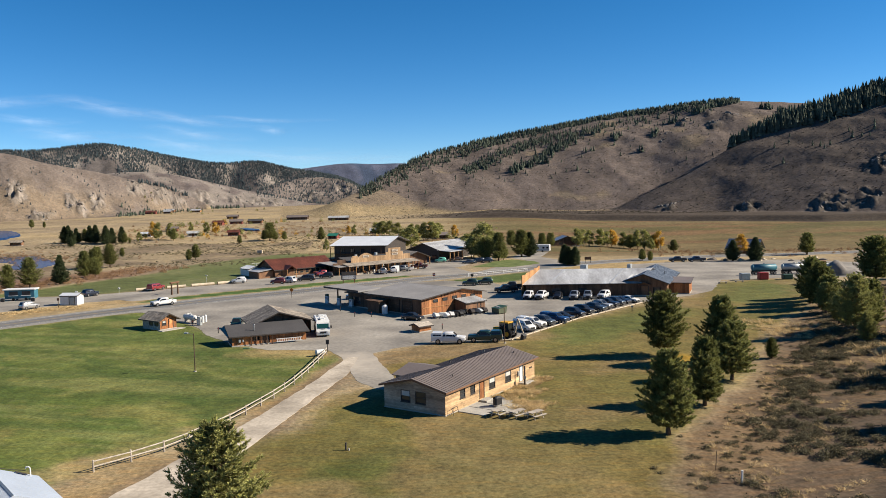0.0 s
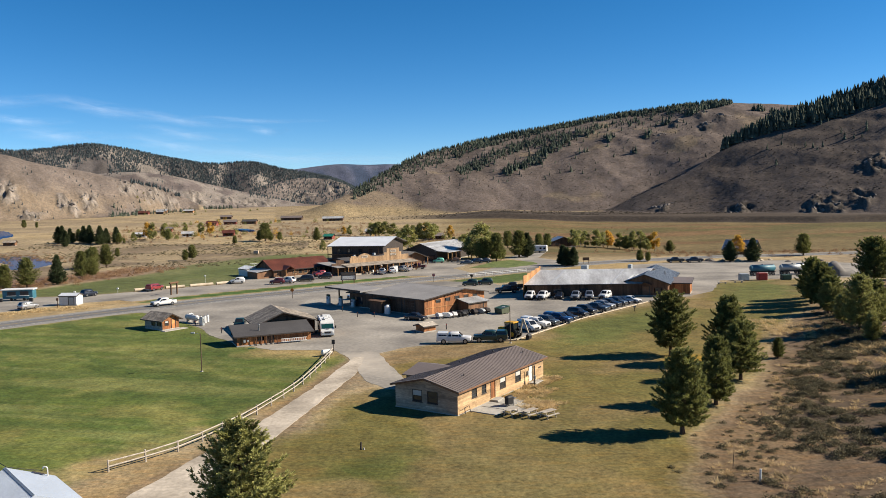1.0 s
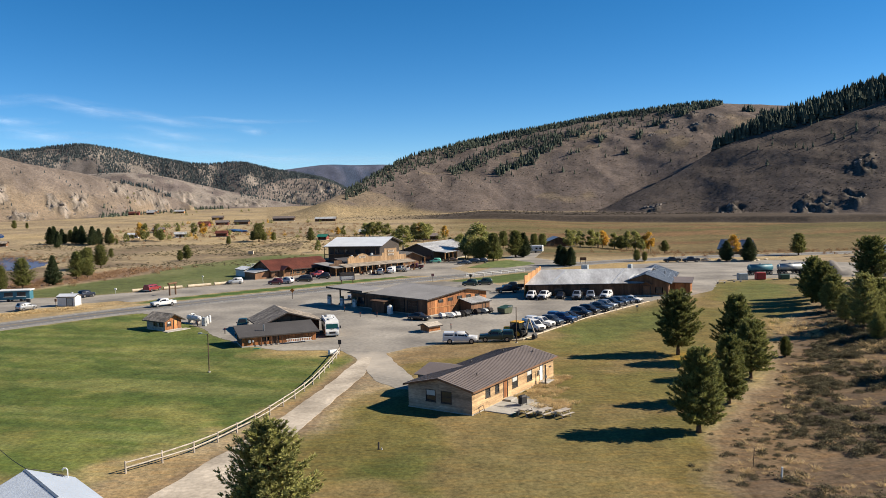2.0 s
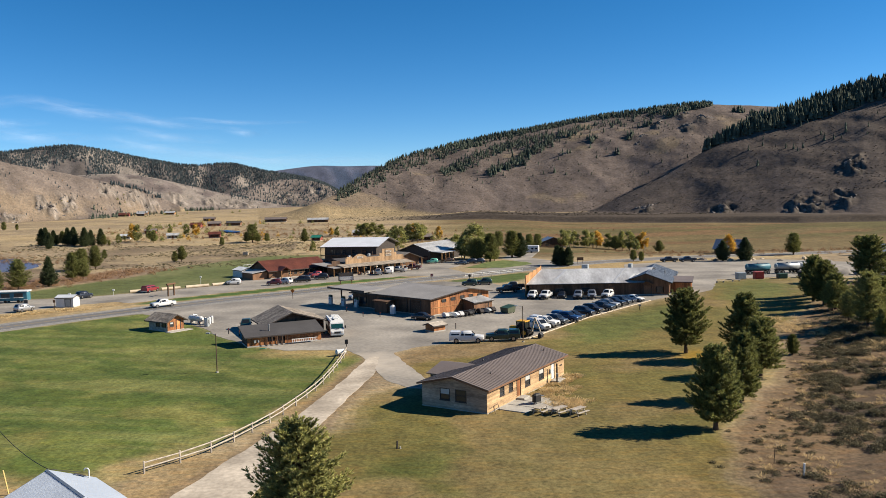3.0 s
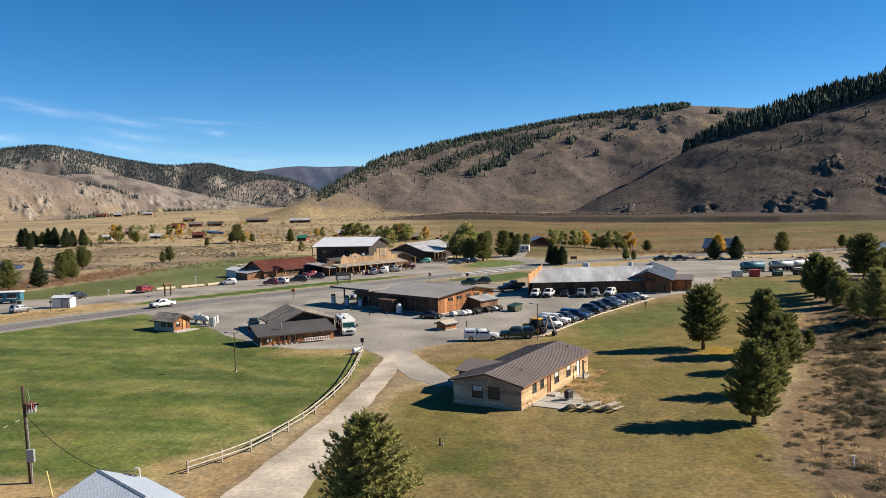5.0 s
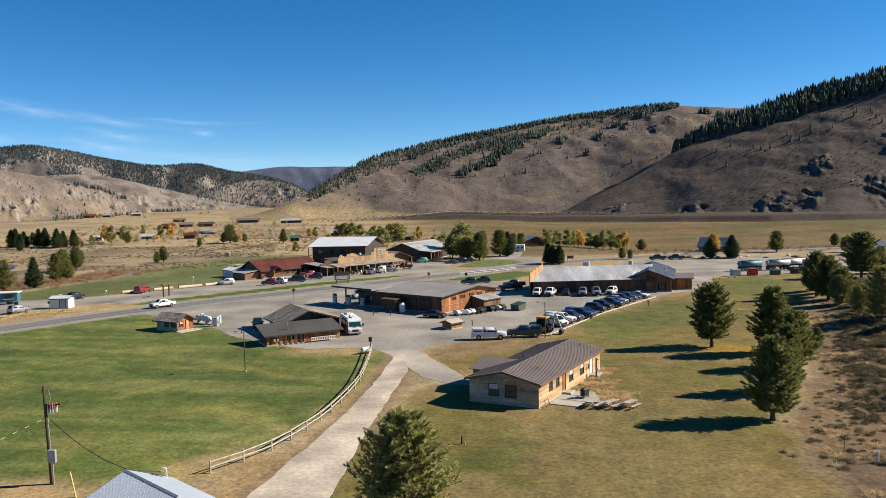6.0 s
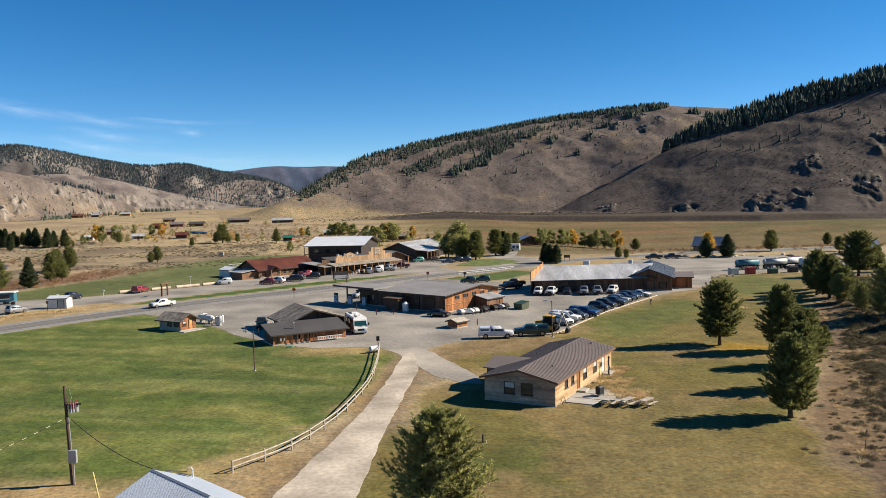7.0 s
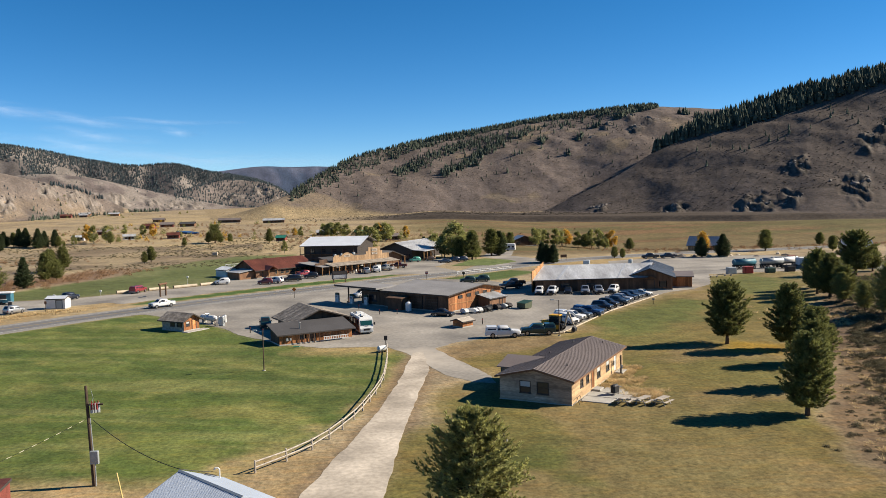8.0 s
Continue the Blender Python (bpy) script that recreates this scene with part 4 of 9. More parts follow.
def aspen_crown(h, seed, leaves=3400):
    rnd = random.Random(seed)
    trunk, crown = Geo(), Geo()
    for s in range(rnd.choice((1, 2, 3))):
        x, y = rnd.uniform(-0.5, 0.5), rnd.uniform(-0.5, 0.5)
        trunk.tube((x, y, -0.3), (x * 1.6, y * 1.6, h * 0.5), 0.018 * h, 0.011 * h, 7)
        trunk.tube((x * 1.6, y * 1.6, h * 0.5), (x * 2, y * 2, h * 0.9), 0.011 * h, 0.02, 6)
        for k in range(7):
            z, a = h * rnd.uniform(0.3, 0.8), rnd.uniform(0, 6.28)
            trunk.tube((x * 1.6, y * 1.6, z), (x * 1.6 + math.cos(a) * h * 0.17, y * 1.6 + math.sin(a) * h * 0.17, z + h * 0.14), 0.03, 0.012, 4, cap=False)
    clumps = []
    for i in range(34):
        k = rnd.random()
        z = h * (0.2 + 0.78 * k)
        rad = h * 0.26 * math.sin(math.pi * min(0.97, 0.22 + 0.75 * k)) ** 0.8
        a, q = rnd.uniform(0, 6.28), math.sqrt(rnd.random())
        clumps.append((Vector((math.cos(a) * rad * q, math.sin(a) * rad * q, z)), h * rnd.uniform(0.05, 0.1)))
    for i in range(leaves):
        c, r = clumps[i % len(clumps)]
        d = Vector((rnd.gauss(0, 1), rnd.gauss(0, 1), rnd.gauss(0, 1) * 0.9))
        p = c + d * r * 0.62
        n = Vector((rnd.gauss(0, 1), rnd.gauss(0, 1), rnd.gauss(0, 1))).normalized()
        e = n.orthogonal().normalized() * h * 0.021 * rnd.uniform(0.7, 1.5)
        f = n.cross(e)
        crown.add([p - e, p - f * 0.8, p + e, p + f * 0.8], [(0, 1, 2, 3)])
    return trunk, crown


TREE_MESH = {}


def tree_mesh(kind, variant):
    """Meshes of a tree ten metres high, made once."""
    key = (kind, variant)
    if key not in TREE_MESH:
        if kind in ("front_pine", "near_pine", "pine", "spruce"):
            near = kind == "near_pine"
            args = dict(dense=34, tip=0.35) if near else dict(dense=11, tip=0.52)
            if kind == "front_pine":
                args = dict(dense=30, tip=0.3)
            if kind == "spruce":
                args.update(wide=0.27, cone=0.9, clear=0.05)
            else:
                args.update(wide=(0.37, 0.41, 0.36)[variant % 3], cone=(0.55, 0.48, 0.56)[variant % 3], clear=(0.13, 0.15, 0.1)[variant % 3])
            t, lm, nd = pine_crown(10.0, 11 + variant * 7 + len(kind), **args)
            t.add(lm.v, lm.f)
            TREE_MESH[key] = (t.mesh("trunk", MAT["bark"], True), nd.mesh("crown", MAT[{"spruce": "needlesdark", "front_pine": "needlesyoung"}.get(kind, "needles")]))
        else:
            t, c = aspen_crown(10.0, 31 + variant * 5)
            TREE_MESH[key] = (t.mesh("trunk", MAT["aspenbark"], True), c.mesh("crown", MAT["aspengold" if kind == "gold" else "aspengreen"]))
    return TREE_MESH[key]


def ground_z(x, y):
    return float(height(x, y))


def plant(kind, rows, label, group, fat=1.0):
    rnd = random.Random(len(rows) * 13 + len(label))
    for i, (x, y, h) in enumerate(rows):
        t, c = tree_mesh(kind, i % 3)
        name = {"near_pine": "pine_tree", "front_pine": "pine_tree", "pine": "pine_tree", "spruce": "spruce_tree"}.get(kind, "aspen_tree")
        s = h / 10
        ob = thing(name, Matrix.LocRotScale((x, y, ground_z(x, y)), Euler((0, 0, rnd.uniform(0, 6.28))), (s * fat * rnd.uniform(0.92, 1.08),) * 2 + (s,)), label, "tree", group)
        part("trunk", t, None, ob)
        part("crown", c, None, ob)


plant("near_pine", [(20.8, 76.4, 8.1), (29.8, 114.2, 9.1), (27.5, 87.0, 7.4), (36.1, 108.3, 9.0), (34.4, 98.6, 7.2), (44.0, 111.0, 2.8)], "lodgepole pine with dense dark green needles on the dry lawn", "pines on the lawn", 1.0)
plant("front_pine", [(-15.9, 51.5, 8.8)], "bushy young pine with upswept tips beside the gravel drive", "pines on the lawn", 1.12)
plant("near_pine", [(70.6, 160.5, 9.0), (101.6, 196.1, 11.2), (70.0, 154.8, 8.4), (73.5, 165.0, 7.8), (68.5, 147.5, 6.6), (66.5, 128.5, 7.4), (75, 170, 7.2), (68, 118, 7.0), (108, 190, 8), (112, 205, 7.0)],
      "dense green pine at the edge of the sagebrush", "pines by the sagebrush", 1.08)
plant("front_pine", [(67.2, 146, 5.6), (62.2, 124.7, 8.8), (59.8, 116.2, 4.3), (68.6, 142, 4.2), (64.0, 134, 5.0)], "light green young pine at the edge of the sagebrush", "pines by the sagebrush", 1.0)
plant("near_pine", [(47, 66, 6.2), (51, 74, 7), (55, 83, 6.5), (50, 60, 5.5), (59, 92, 7.5), (64, 99, 6.8), (69, 108, 7.5), (74, 117, 7), (80, 126, 7), (45, 55, 5.5), (58, 78, 6.5), (66, 90, 7.5)], "pine standing over the sagebrush slope", "pines by the sagebrush", 1.1)
plant("pine", [(-127.0, 219, 7.0), (-123, 223.0, 8.4), (-121, 252, 8.4), (-133, 287, 7.8), (-131.0, 293, 8.2), (-151, 350, 3.9), (-110, 318.1, 4.4), (-109, 323.5, 5.9), (-213.2, 438.9, 5.5), (-211.0, 441.0, 7.3), (-184.3, 431.3, 5.6), (-182.5, 433.4, 2.9), (-164.5, 450.6, 6.4), (-318.6, 582.8, 6.2), (-310.8, 586.0, 4.4), (-135.5, 289, 6.8), (-118.5, 254, 6.3)],
      "dark green pine on the scrubby river meadow", "pines by the river", 0.9)
plant("spruce", [(-120, 234.5, 8.4), (-219.9, 435.6, 9.2), (-217.7, 435.6, 9.6), (-210.4, 424.7, 7.6), (-207.1, 438.7, 9.4), (-202.3, 435.3, 9.8), (-193.0, 427.3, 9.8), (-191.5, 431.6, 8.4), (-187.6, 435.3, 8.7), (-205.8, 413.9, 4.8), (-195.8, 434.2, 8.8), (-214.7, 438.5, 8), (-204.2, 437.7, 8.2)], "slender dark spruce in a clump on the meadow", "spruces by the river", 1.25)
plant("lime", [(-173.6, 451.1, 9.7), (-168.5, 457.5, 9.2), (-179.8, 440.0, 5.6), (-174.5, 509.5, 6.0), (-157.1, 486.9, 7.5), (-60.9, 356.5, 5.3), (-63.3, 469.1, 5.8)], "aspen with fading yellow-green leaves", "aspens")
plant("gold", [(-180.2, 460.8, 9.5), (-151.3, 486.4, 7.5), (-67.4, 472.4, 5.0), (-18.5, 463.0, 7.5), (-3.8, 439.3, 7.0)], "aspen in golden autumn leaf", "aspens")
plant("pine", [(-119.2, 424.5, 4.4), (-106.8, 440.9, 9.6), (-111.2, 445.2, 5.5), (-104.1, 441.7, 5.0), (-99.3, 443.5, 4.6), (-77.3, 436.0, 7.2), (-25.9, 464.6, 6.0), (8.6, 288.1, 8.1), (13.5, 286.9, 9.8), (15.4, 290.8, 5.0), (22.3, 357.4, 7.3), (23.0, 302.7, 9.8), (36.2, 358.0, 6.3), (40.6, 362.8, 6.2)],
      "dark green pine among the village buildings", "village trees", 1.1)
plant("lime", [(-50.1, 462.9, 7.5), (-45.3, 459.4, 8.3), (-41.6, 461.3, 8.3), (-37.1, 463.0, 7.2), (-22.5, 359, 9.8), (-19.9, 426.5, 9.0), (-15.3, 424.5, 9.5), (-27.0, 366, 8.0), (2.5, 318.1, 8.1), (8.2, 299.1, 12.7), (-47.2, 461.2, 7.6), (-13.4, 452.0, 7.5), (-29.3, 462.4, 6.5), (10.5, 303, 10.0), (4.5, 302, 8.5)], "tall aspen with thinning yellow-green leaves behind the stores", "village trees", 1.45)
plant("spruce", [(-1.8, 319.3, 7.0), (26.1, 303.9, 9.1), (34.6, 266.0, 6.5), (37.5, 261.6, 6.0), (90.6, 267.0, 6.7), (97.5, 265.4, 7.6), (35.5, 263, 6.0)], "dark spruce beside the yard", "village trees", 1.5)
plant("lime", [(53.9, 372.9, 8.3), (57.7, 380.2, 7.8), (61.1, 383.9, 7.6), (66.5, 383.2, 8.5), (82.0, 388.9, 6.1), (84.4, 384.6, 8.8), (86.6, 378.5, 9.1), (88.4, 373.9, 5.5), (98.3, 269.8, 2.9), (78, 386, 7.5), (70, 386, 7.5)], "aspen with thinning olive leaves by the east road", "east trees", 1.2)
plant("gold", [(73.4, 390.2, 8.1), (93.1, 378.1, 8.9), (103.4, 295.9, 7.1), (90.5, 379, 7.0)], "aspen in orange autumn leaf by the east road", "east trees", 1.1)
plant("pine", [(62.4, 275.1, 3.8), (79.7, 378.1, 6.6), (64.8, 273.5, 3.2), (123.1, 285.8, 7.6), (93.6, 353.6, 5.2), (143.6, 276.3, 5.3), (170, 330, 5.5)], "round dark pine by the east road", "east trees", 1.2)


# ---- woods on the hills ----
def hill_tree(g, x, y, z, h, rnd):
    """A rough conifer: three ragged tiers."""
    r = h * rnd.uniform(0.2, 0.3)
    spin = rnd.uniform(0, 6.28)
    for z0, z1, k in ((0.04, 0.5, 1.0), (0.28, 0.76, 0.8), (0.55, 1.0, 0.5)):
        n = 5
        vs = [(x + math.cos(spin + 6.283 * i / n) * r * k * rnd.uniform(0.6, 1.25), y + math.sin(spin + 6.283 * i / n) * r * k * rnd.uniform(0.6, 1.25), z + h * (z0 + rnd.uniform(-0.06, 0.06))) for i in range(n)]
        vs.append((x + rnd.uniform(-0.12, 0.12) * r, y + rnd.uniform(-0.12, 0.12) * r, z + h * z1))
        g.add(vs, [(i, (i + 1) % n, n) for i in range(n)])
        spin += 0.6


def woods(name, label, spots, seed, leaf="hillpine"):
    """spots: bearing, distance and height of each tree."""
    rnd = random.Random(seed)
    g = Geo()
    a = np.array(spots)
    x, y = HUB[0] + a[:, 1] * np.sin(np.radians(a[:, 0])), HUB[1] + a[:, 1] * np.cos(np.radians(a[:, 0]))
    z = height(x, y)
    for i in range(len(a)):
        hill_tree(g, x[i], y[i], z[i] - 0.4, a[i, 2], rnd)
    tagged(part(name, g, MAT[leaf]), label, "trees", kind="stuff")


def up_slope(name, az, share):
    """Distance at which a range is climbed by that share of the way from its foot to its crest."""
    p = RANGES[name]
    foot = np.interp(az, p["az"], p["foot"])
    return float(foot + (np.interp(az, p["az"], p["crest"]) - foot) * share)


rnd = random.Random(5)
spots = []
for i in range(2600):
    az = 18.2 + 20 * rnd.random() ** 0.85
    edge = float(np.interp(az, (18.2, 20, 22, 24, 30, 40), (0.98, 0.93, 0.86, 0.83, 0.81, 0.8)))
    spots.append((az, up_slope("spur", az, edge + (1.12 - edge) * rnd.random()), rnd.uniform(6, 13.5) * (0.75 if rnd.random() < 0.3 else 1)))
for i in range(46):
    az = rnd.uniform(21, 38)
    spots.append((az, up_slope("spur", az, rnd.uniform(0.55, 0.82)), rnd.uniform(3, 7)))
woods("spur_woods", "dark conifer wood along the crest of the spur", spots, 1)
spots = []
for i in range(2500):
    az = rnd.uniform(-7.4, 18.9)
    deep = float(np.interp(az, (-7, -5, -2, 2, 5, 9, 14, 16.5, 18.9), (0.34, 0.34, 0.26, 0.17, 0.12, 0.06, 0.06, 0.13, 0.07)))
    spots.append((az, up_slope("slope", az, 1.03 - (deep + 0.03) * rnd.random() ** 1.6), rnd.uniform(2.8, 6.6) * (0.8 if az < 0 else 1)))
for i in range(900):
    t = rnd.random()
    az = 0.2 + 16.2 * t ** 1.15
    mid = float(np.interp(az, (0, 1.7, 4.9, 8.5, 11.3, 16.4), (0.58, 0.63, 0.77, 0.79, 0.86, 0.9)))
    if az > 9 and rnd.random() < 0.6:
        continue
    spots.append((az + rnd.gauss(0, 0.25), up_slope("slope", az, mid + rnd.gauss(0, 0.03) * (1 + 0.8 * (rnd.random() < 0.3))), rnd.uniform(2.6, 6.4)))
for i in range(170):
    t = rnd.random()
    az = 3.4 + 4.6 * t
    spots.append((az + rnd.gauss(0, 0.14), up_slope("slope", az, 0.46 + 0.26 * t + rnd.gauss(0, 0.02)), rnd.uniform(4, 8.5)))
for az, share, count in ((10.8, 0.68, 16), (13.3, 0.66, 12), (12.5, 0.54, 4), (8.8, 0.57, 5), (8.0, 0.42, 3), (5.9, 0.54, 6), (16.2, 0.86, 22), (17.6, 0.93, 26), (14.6, 0.8, 10), (20.6, 0.86, 20), (21.6, 0.82, 26), (9.5, 0.75, 8)):
    for i in range(count):
        a = az + rnd.gauss(0, 0.22)
        spots.append((a, up_slope("slope", a, share + rnd.gauss(0, 0.012)), rnd.uniform(4, 9)))
for i in range(170):
    az = rnd.uniform(-5, 19)
    spots.append((az, up_slope("slope", az, rnd.uniform(0.35, 1.0)), rnd.uniform(2, 5)))
woods("slope_woods", "conifer wood along the crest and gullies of the sagebrush hill", spots, 2)
rng = np.random.default_rng(17)
wa, ws, wh = rng.uniform(-36, -4, 42000), rng.uniform(0.0, 1.05, 42000), rng.uniform(2.4, 4.8, 42000)
wr = np.array([up_slope("mountain", a, q) for a, q in zip(wa, ws)])
odds = 0.72 + 2.6 * (fbm(wa * 1.1, ws * 3.4, 4, 61) - 0.46) + 0.6 * (ws - 0.45)
for a, q, ra, rq in ((-24.4, 0.56, 1.3, 0.16), (-20.7, 0.6, 1.0, 0.14), (-12.6, 0.35, 1.5, 0.2), (-26.8, 0.4, 1.0, 0.12)):
    odds = odds - 0.9 * np.exp(-((wa - a) / ra) ** 2 - ((ws - q) / rq) ** 2)
keep = rng.random(42000) < odds * 0.8
spots = list(zip(wa[keep], wr[keep], wh[keep]))[:24000]
for i in range(800):
    az = rnd.uniform(-14.5, -7.0)
    spots.append((az, up_slope("nose", az, 1.02 - 0.95 * rnd.random() ** 1.4), rnd.uniform(2.5, 5)))
for i in range(160):
    az = rnd.uniform(-31, -12.5)
    spots.append((az, up_slope("fold", az, rnd.uniform(0.3, 1.0)), rnd.uniform(1.5, 3.2)))
for i in range(110):
    az = rnd.uniform(-31, -19)
    spots.append((az, up_slope("bluff", az, rnd.uniform(0.15, 1.0)), rnd.uniform(1.5, 3.4)))
for i in range(70):
    az = -22.3 + 3.2 * rnd.random()
    spots.append((az, up_slope("bluff", az, 0.96 - 0.1 * rnd.random()), rnd.uniform(3, 5.5)))
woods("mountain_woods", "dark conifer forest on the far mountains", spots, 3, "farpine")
spots = []
for i in range(190):
    az = rnd.choice((-23.2, -22.4, -21.3, -20.2, -19.0, -17.2, -16.6, -16.0)) + rnd.gauss(0, 0.4)
    spots.append((az, up_slope("bluff" if az < -18 else "fold", az, -0.06) + rnd.gauss(0, 12), rnd.uniform(2.5, 5.5)))
woods("valley_trees", "low trees and bushes along the valley edge", spots, 4)


# rock outcrops on the slopes
def outcrop(name, az, share, w, h, seed, pieces=14):
    """Angular blocks that stand out of a rock face."""
    r = up_slope(name, az, share)
    x, y = HUB[0] + r * math.sin(radians(az)), HUB[1] + r * math.cos(radians(az))
    z = ground_z(x, y)
    q = random.Random(seed)
    ob = thing("rock_outcrop", Matrix.Translation((x, y, z)), "craggy grey-brown rock outcrop on the sagebrush slope", "rock", "rock outcrops")
    crag = Geo()
    offs = np.array([(q.gauss(0, 0.32) * w, q.gauss(0, 0.2) * w) for i in range(pieces)])
    zs = height(x + offs[:, 0], y + offs[:, 1]) - z
    for i in range(pieces):
        dx, dy, zz = *offs[i], zs[i]
        k = h * q.uniform(0.18, 0.5)
        turn = Matrix.Translation((dx, dy, zz - 0.25 * k)) @ Euler((q.uniform(-0.5, 0.3), q.uniform(-0.4, 0.4), q.uniform(0, 3))).to_matrix().to_4x4()
        crag.blob((0, 0, 0), k * q.uniform(0.7, 1.5), k * q.uniform(0.6, 1.1), k * q.uniform(0.5, 0.9), seed + i, 0.55, turn, 1)
    tagged(part("rock_face", crag, MAT["rock" if az > 0 else "palerock"], ob), kind="stuff")


for i, (name, az, share, wa, wf) in enumerate(CRAGS):
    if name in ("spur", "slope", "bluff"):
        outcrop(name, az, share + 0.02, 760 * radians(wa) * 1.5, 4.6 if name != "slope" else 5.5, 1000 + i * 60, 12 if name != "bluff" else 6)
for i, (az, share) in enumerate(((12.4, 0.54), (8.9, 0.57), (14.2, 0.66), (13.9, 0.6))):
    outcrop("slope", az, share, 10, 4, 3000 + i * 60, 7)

# ---- buildings ----
def board_wall(g, length, top, holes, width, thick, upright, rnd, z0=0.0):
    """Boards along s = 0..length with their face at y = 0, thick behind it. top(s): the wall's height there. holes: s0, z0, s1, z1."""
    peak = max(top(length * i / 20) for i in range(21))
    if upright:
        n = max(1, round(length / width))
        for i in range(n):
            a, b = length * i / n, length * (i + 1) / n
            cuts = sorted((h[1], h[3]) for h in holes if h[0] < b - 0.01 and h[2] > a + 0.01)
            lo, spans = z0, []
            for c0, c1 in cuts:
                if c0 > lo + 0.01:
                    spans.append((lo, c0))
                lo = max(lo, c1)
            spans.append((lo, None))
            f = rnd.uniform(0, 0.02)
            for s0, s1 in spans:
                ta, tb = (top(a), top(b)) if s1 is None else (s1, s1)
                if max(ta, tb) > s0 + 0.01:
                    g.add([(a + 0.004, -f, s0), (b - 0.004, -f, s0), (b - 0.004, thick, s0), (a + 0.004, thick, s0), (a + 0.004, -f, max(ta, s0)), (b - 0.004, -f, max(tb, s0)), (b - 0.004, thick, max(tb, s0)), (a + 0.004, thick, max(ta, s0))],
                          [(3, 2, 1, 0), (4, 5, 6, 7), (0, 1, 5, 4), (1, 2, 6, 5), (2, 3, 7, 6), (3, 0, 4, 7)])
        return
    z = z0
    while z < peak - 0.02:
        z1 = min(z + width, peak)
        zm = (z + z1) / 2
        ss = [length * i / 80 for i in range(81) if top(length * i / 80) >= zm]
        lo, hi = (ss[0], ss[-1]) if ss else (0, 0)
        cuts = sorted((h[0], h[2]) for h in holes if h[1] < z1 - 0.01 and h[3] > z + 0.01)
        spans = []
        for c0, c1 in cuts:
            if c0 > lo + 0.01:
                spans.append((lo, c0))
            lo = max(lo, c1)
        if hi > lo + 0.01:
            spans.append((lo, hi))
        for a, b in spans:
            n = max(1, round((b - a) / 3.5))
            for i in range(n):
                p, q = a + (b - a) * i / n, a + (b - a) * (i + 1) / n
                f = rnd.uniform(0.0, 0.012)
                g.add([(p, -0.03 - f, z), (q, -0.03 - f, z), (q, thick, z), (p, thick, z), (p, -f * 0.3, z1), (q, -f * 0.3, z1), (q, thick, z1), (p, thick, z1)],
                      [(3, 2, 1, 0), (4, 5, 6, 7), (0, 1, 5, 4), (1, 2, 6, 5), (2, 3, 7, 6), (3, 0, 4, 7)])
        z = z1


def add_window(ob, m, s0, z0, s1, z1, frame_mat, bars=1, blind=False):
    f = Geo()
    t = 0.07
    for b in ((s0, z0, s1, z0 + t), (s0, z1 - t, s1, z1), (s0, z0 + t, s0 + t, z1 - t), (s1 - t, z0 + t, s1, z1 - t)):
        f.box(b[0], -0.05, b[1], b[2], 0.1, b[3], m)
    if bars:
        zm = (z0 + z1) / 2
        f.box(s0 + t, -0.03, zm - 0.025, s1 - t, 0.06, zm + 0.025, m)
    w = part("window", f, frame_mat, ob)
    part("pane", Geo().box(s0 + t, 0.02, z0 + t, s1 - t, 0.035, z1 - t, m), MAT["glass"], w)
    part("sill", Geo().box(s0 - 0.06, -0.09, z0 - 0.05, s1 + 0.06, 0.03, z0, m), frame_mat, w)
    if blind:
        part("blind", Geo().box(s0 + t + 0.02, -0.001, z0 + t + (z1 - z0) * 0.45, s1 - t - 0.02, 0.015, z1 - t, m), MAT["blind"], w)


def add_door(ob, m, s0, z0, s1, z1, material, label=""):
    d = part("door", Geo().box(s0 + 0.05, 0.02, z0, s1 - 0.05, 0.07, z1 - 0.05, m).box(s0 + 0.18, 0.005, z0 + 0.2, s1 - 0.18, 0.02, z0 + (z1 - z0) * 0.45, m).box(s0 + 0.18, 0.005, z0 + (z1 - z0) * 0.52, s1 - 0.18, 0.02, z1 - 0.22, m), material, ob, label)
    part("door_frame", Geo().box(s0 - 0.06, -0.04, z0, s0 + 0.05, 0.1, z1, m).box(s1 - 0.05, -0.04, z0, s1 + 0.06, 0.1, z1, m).box(s0 - 0.06, -0.04, z1 - 0.05, s1 + 0.06, 0.1, z1 + 0.06, m), MAT["trim"], d)
    part("handle", Geo().tube((s1 - 0.14, -0.06, z0 + (z1 - z0) * 0.48), (s1 - 0.14, 0.02, z0 + (z1 - z0) * 0.48), 0.03, 0.03, 6, m), MAT["metal"], d)


def add_bay(ob, m, s0, z0, s1, z1, material):
    g = Geo()
    n = 5
    for i in range(n):
        a, b = z0 + (z1 - z0) * i / n, z0 + (z1 - z0) * (i + 1) / n - 0.02
        g.box(s0 + 0.03, 0.06, a, s1 - 0.03, 0.11, b, m)
    d = part("bay_door", g, material, ob, "roll-up bay door")
    part("door_frame", Geo().box(s0 - 0.08, -0.04, z0, s0 + 0.03, 0.12, z1, m).box(s1 - 0.03, -0.04, z0, s1 + 0.08, 0.12, z1, m).box(s0 - 0.08, -0.04, z1 - 0.03, s1 + 0.08, 0.12, z1 + 0.1, m), MAT["trim"], d)


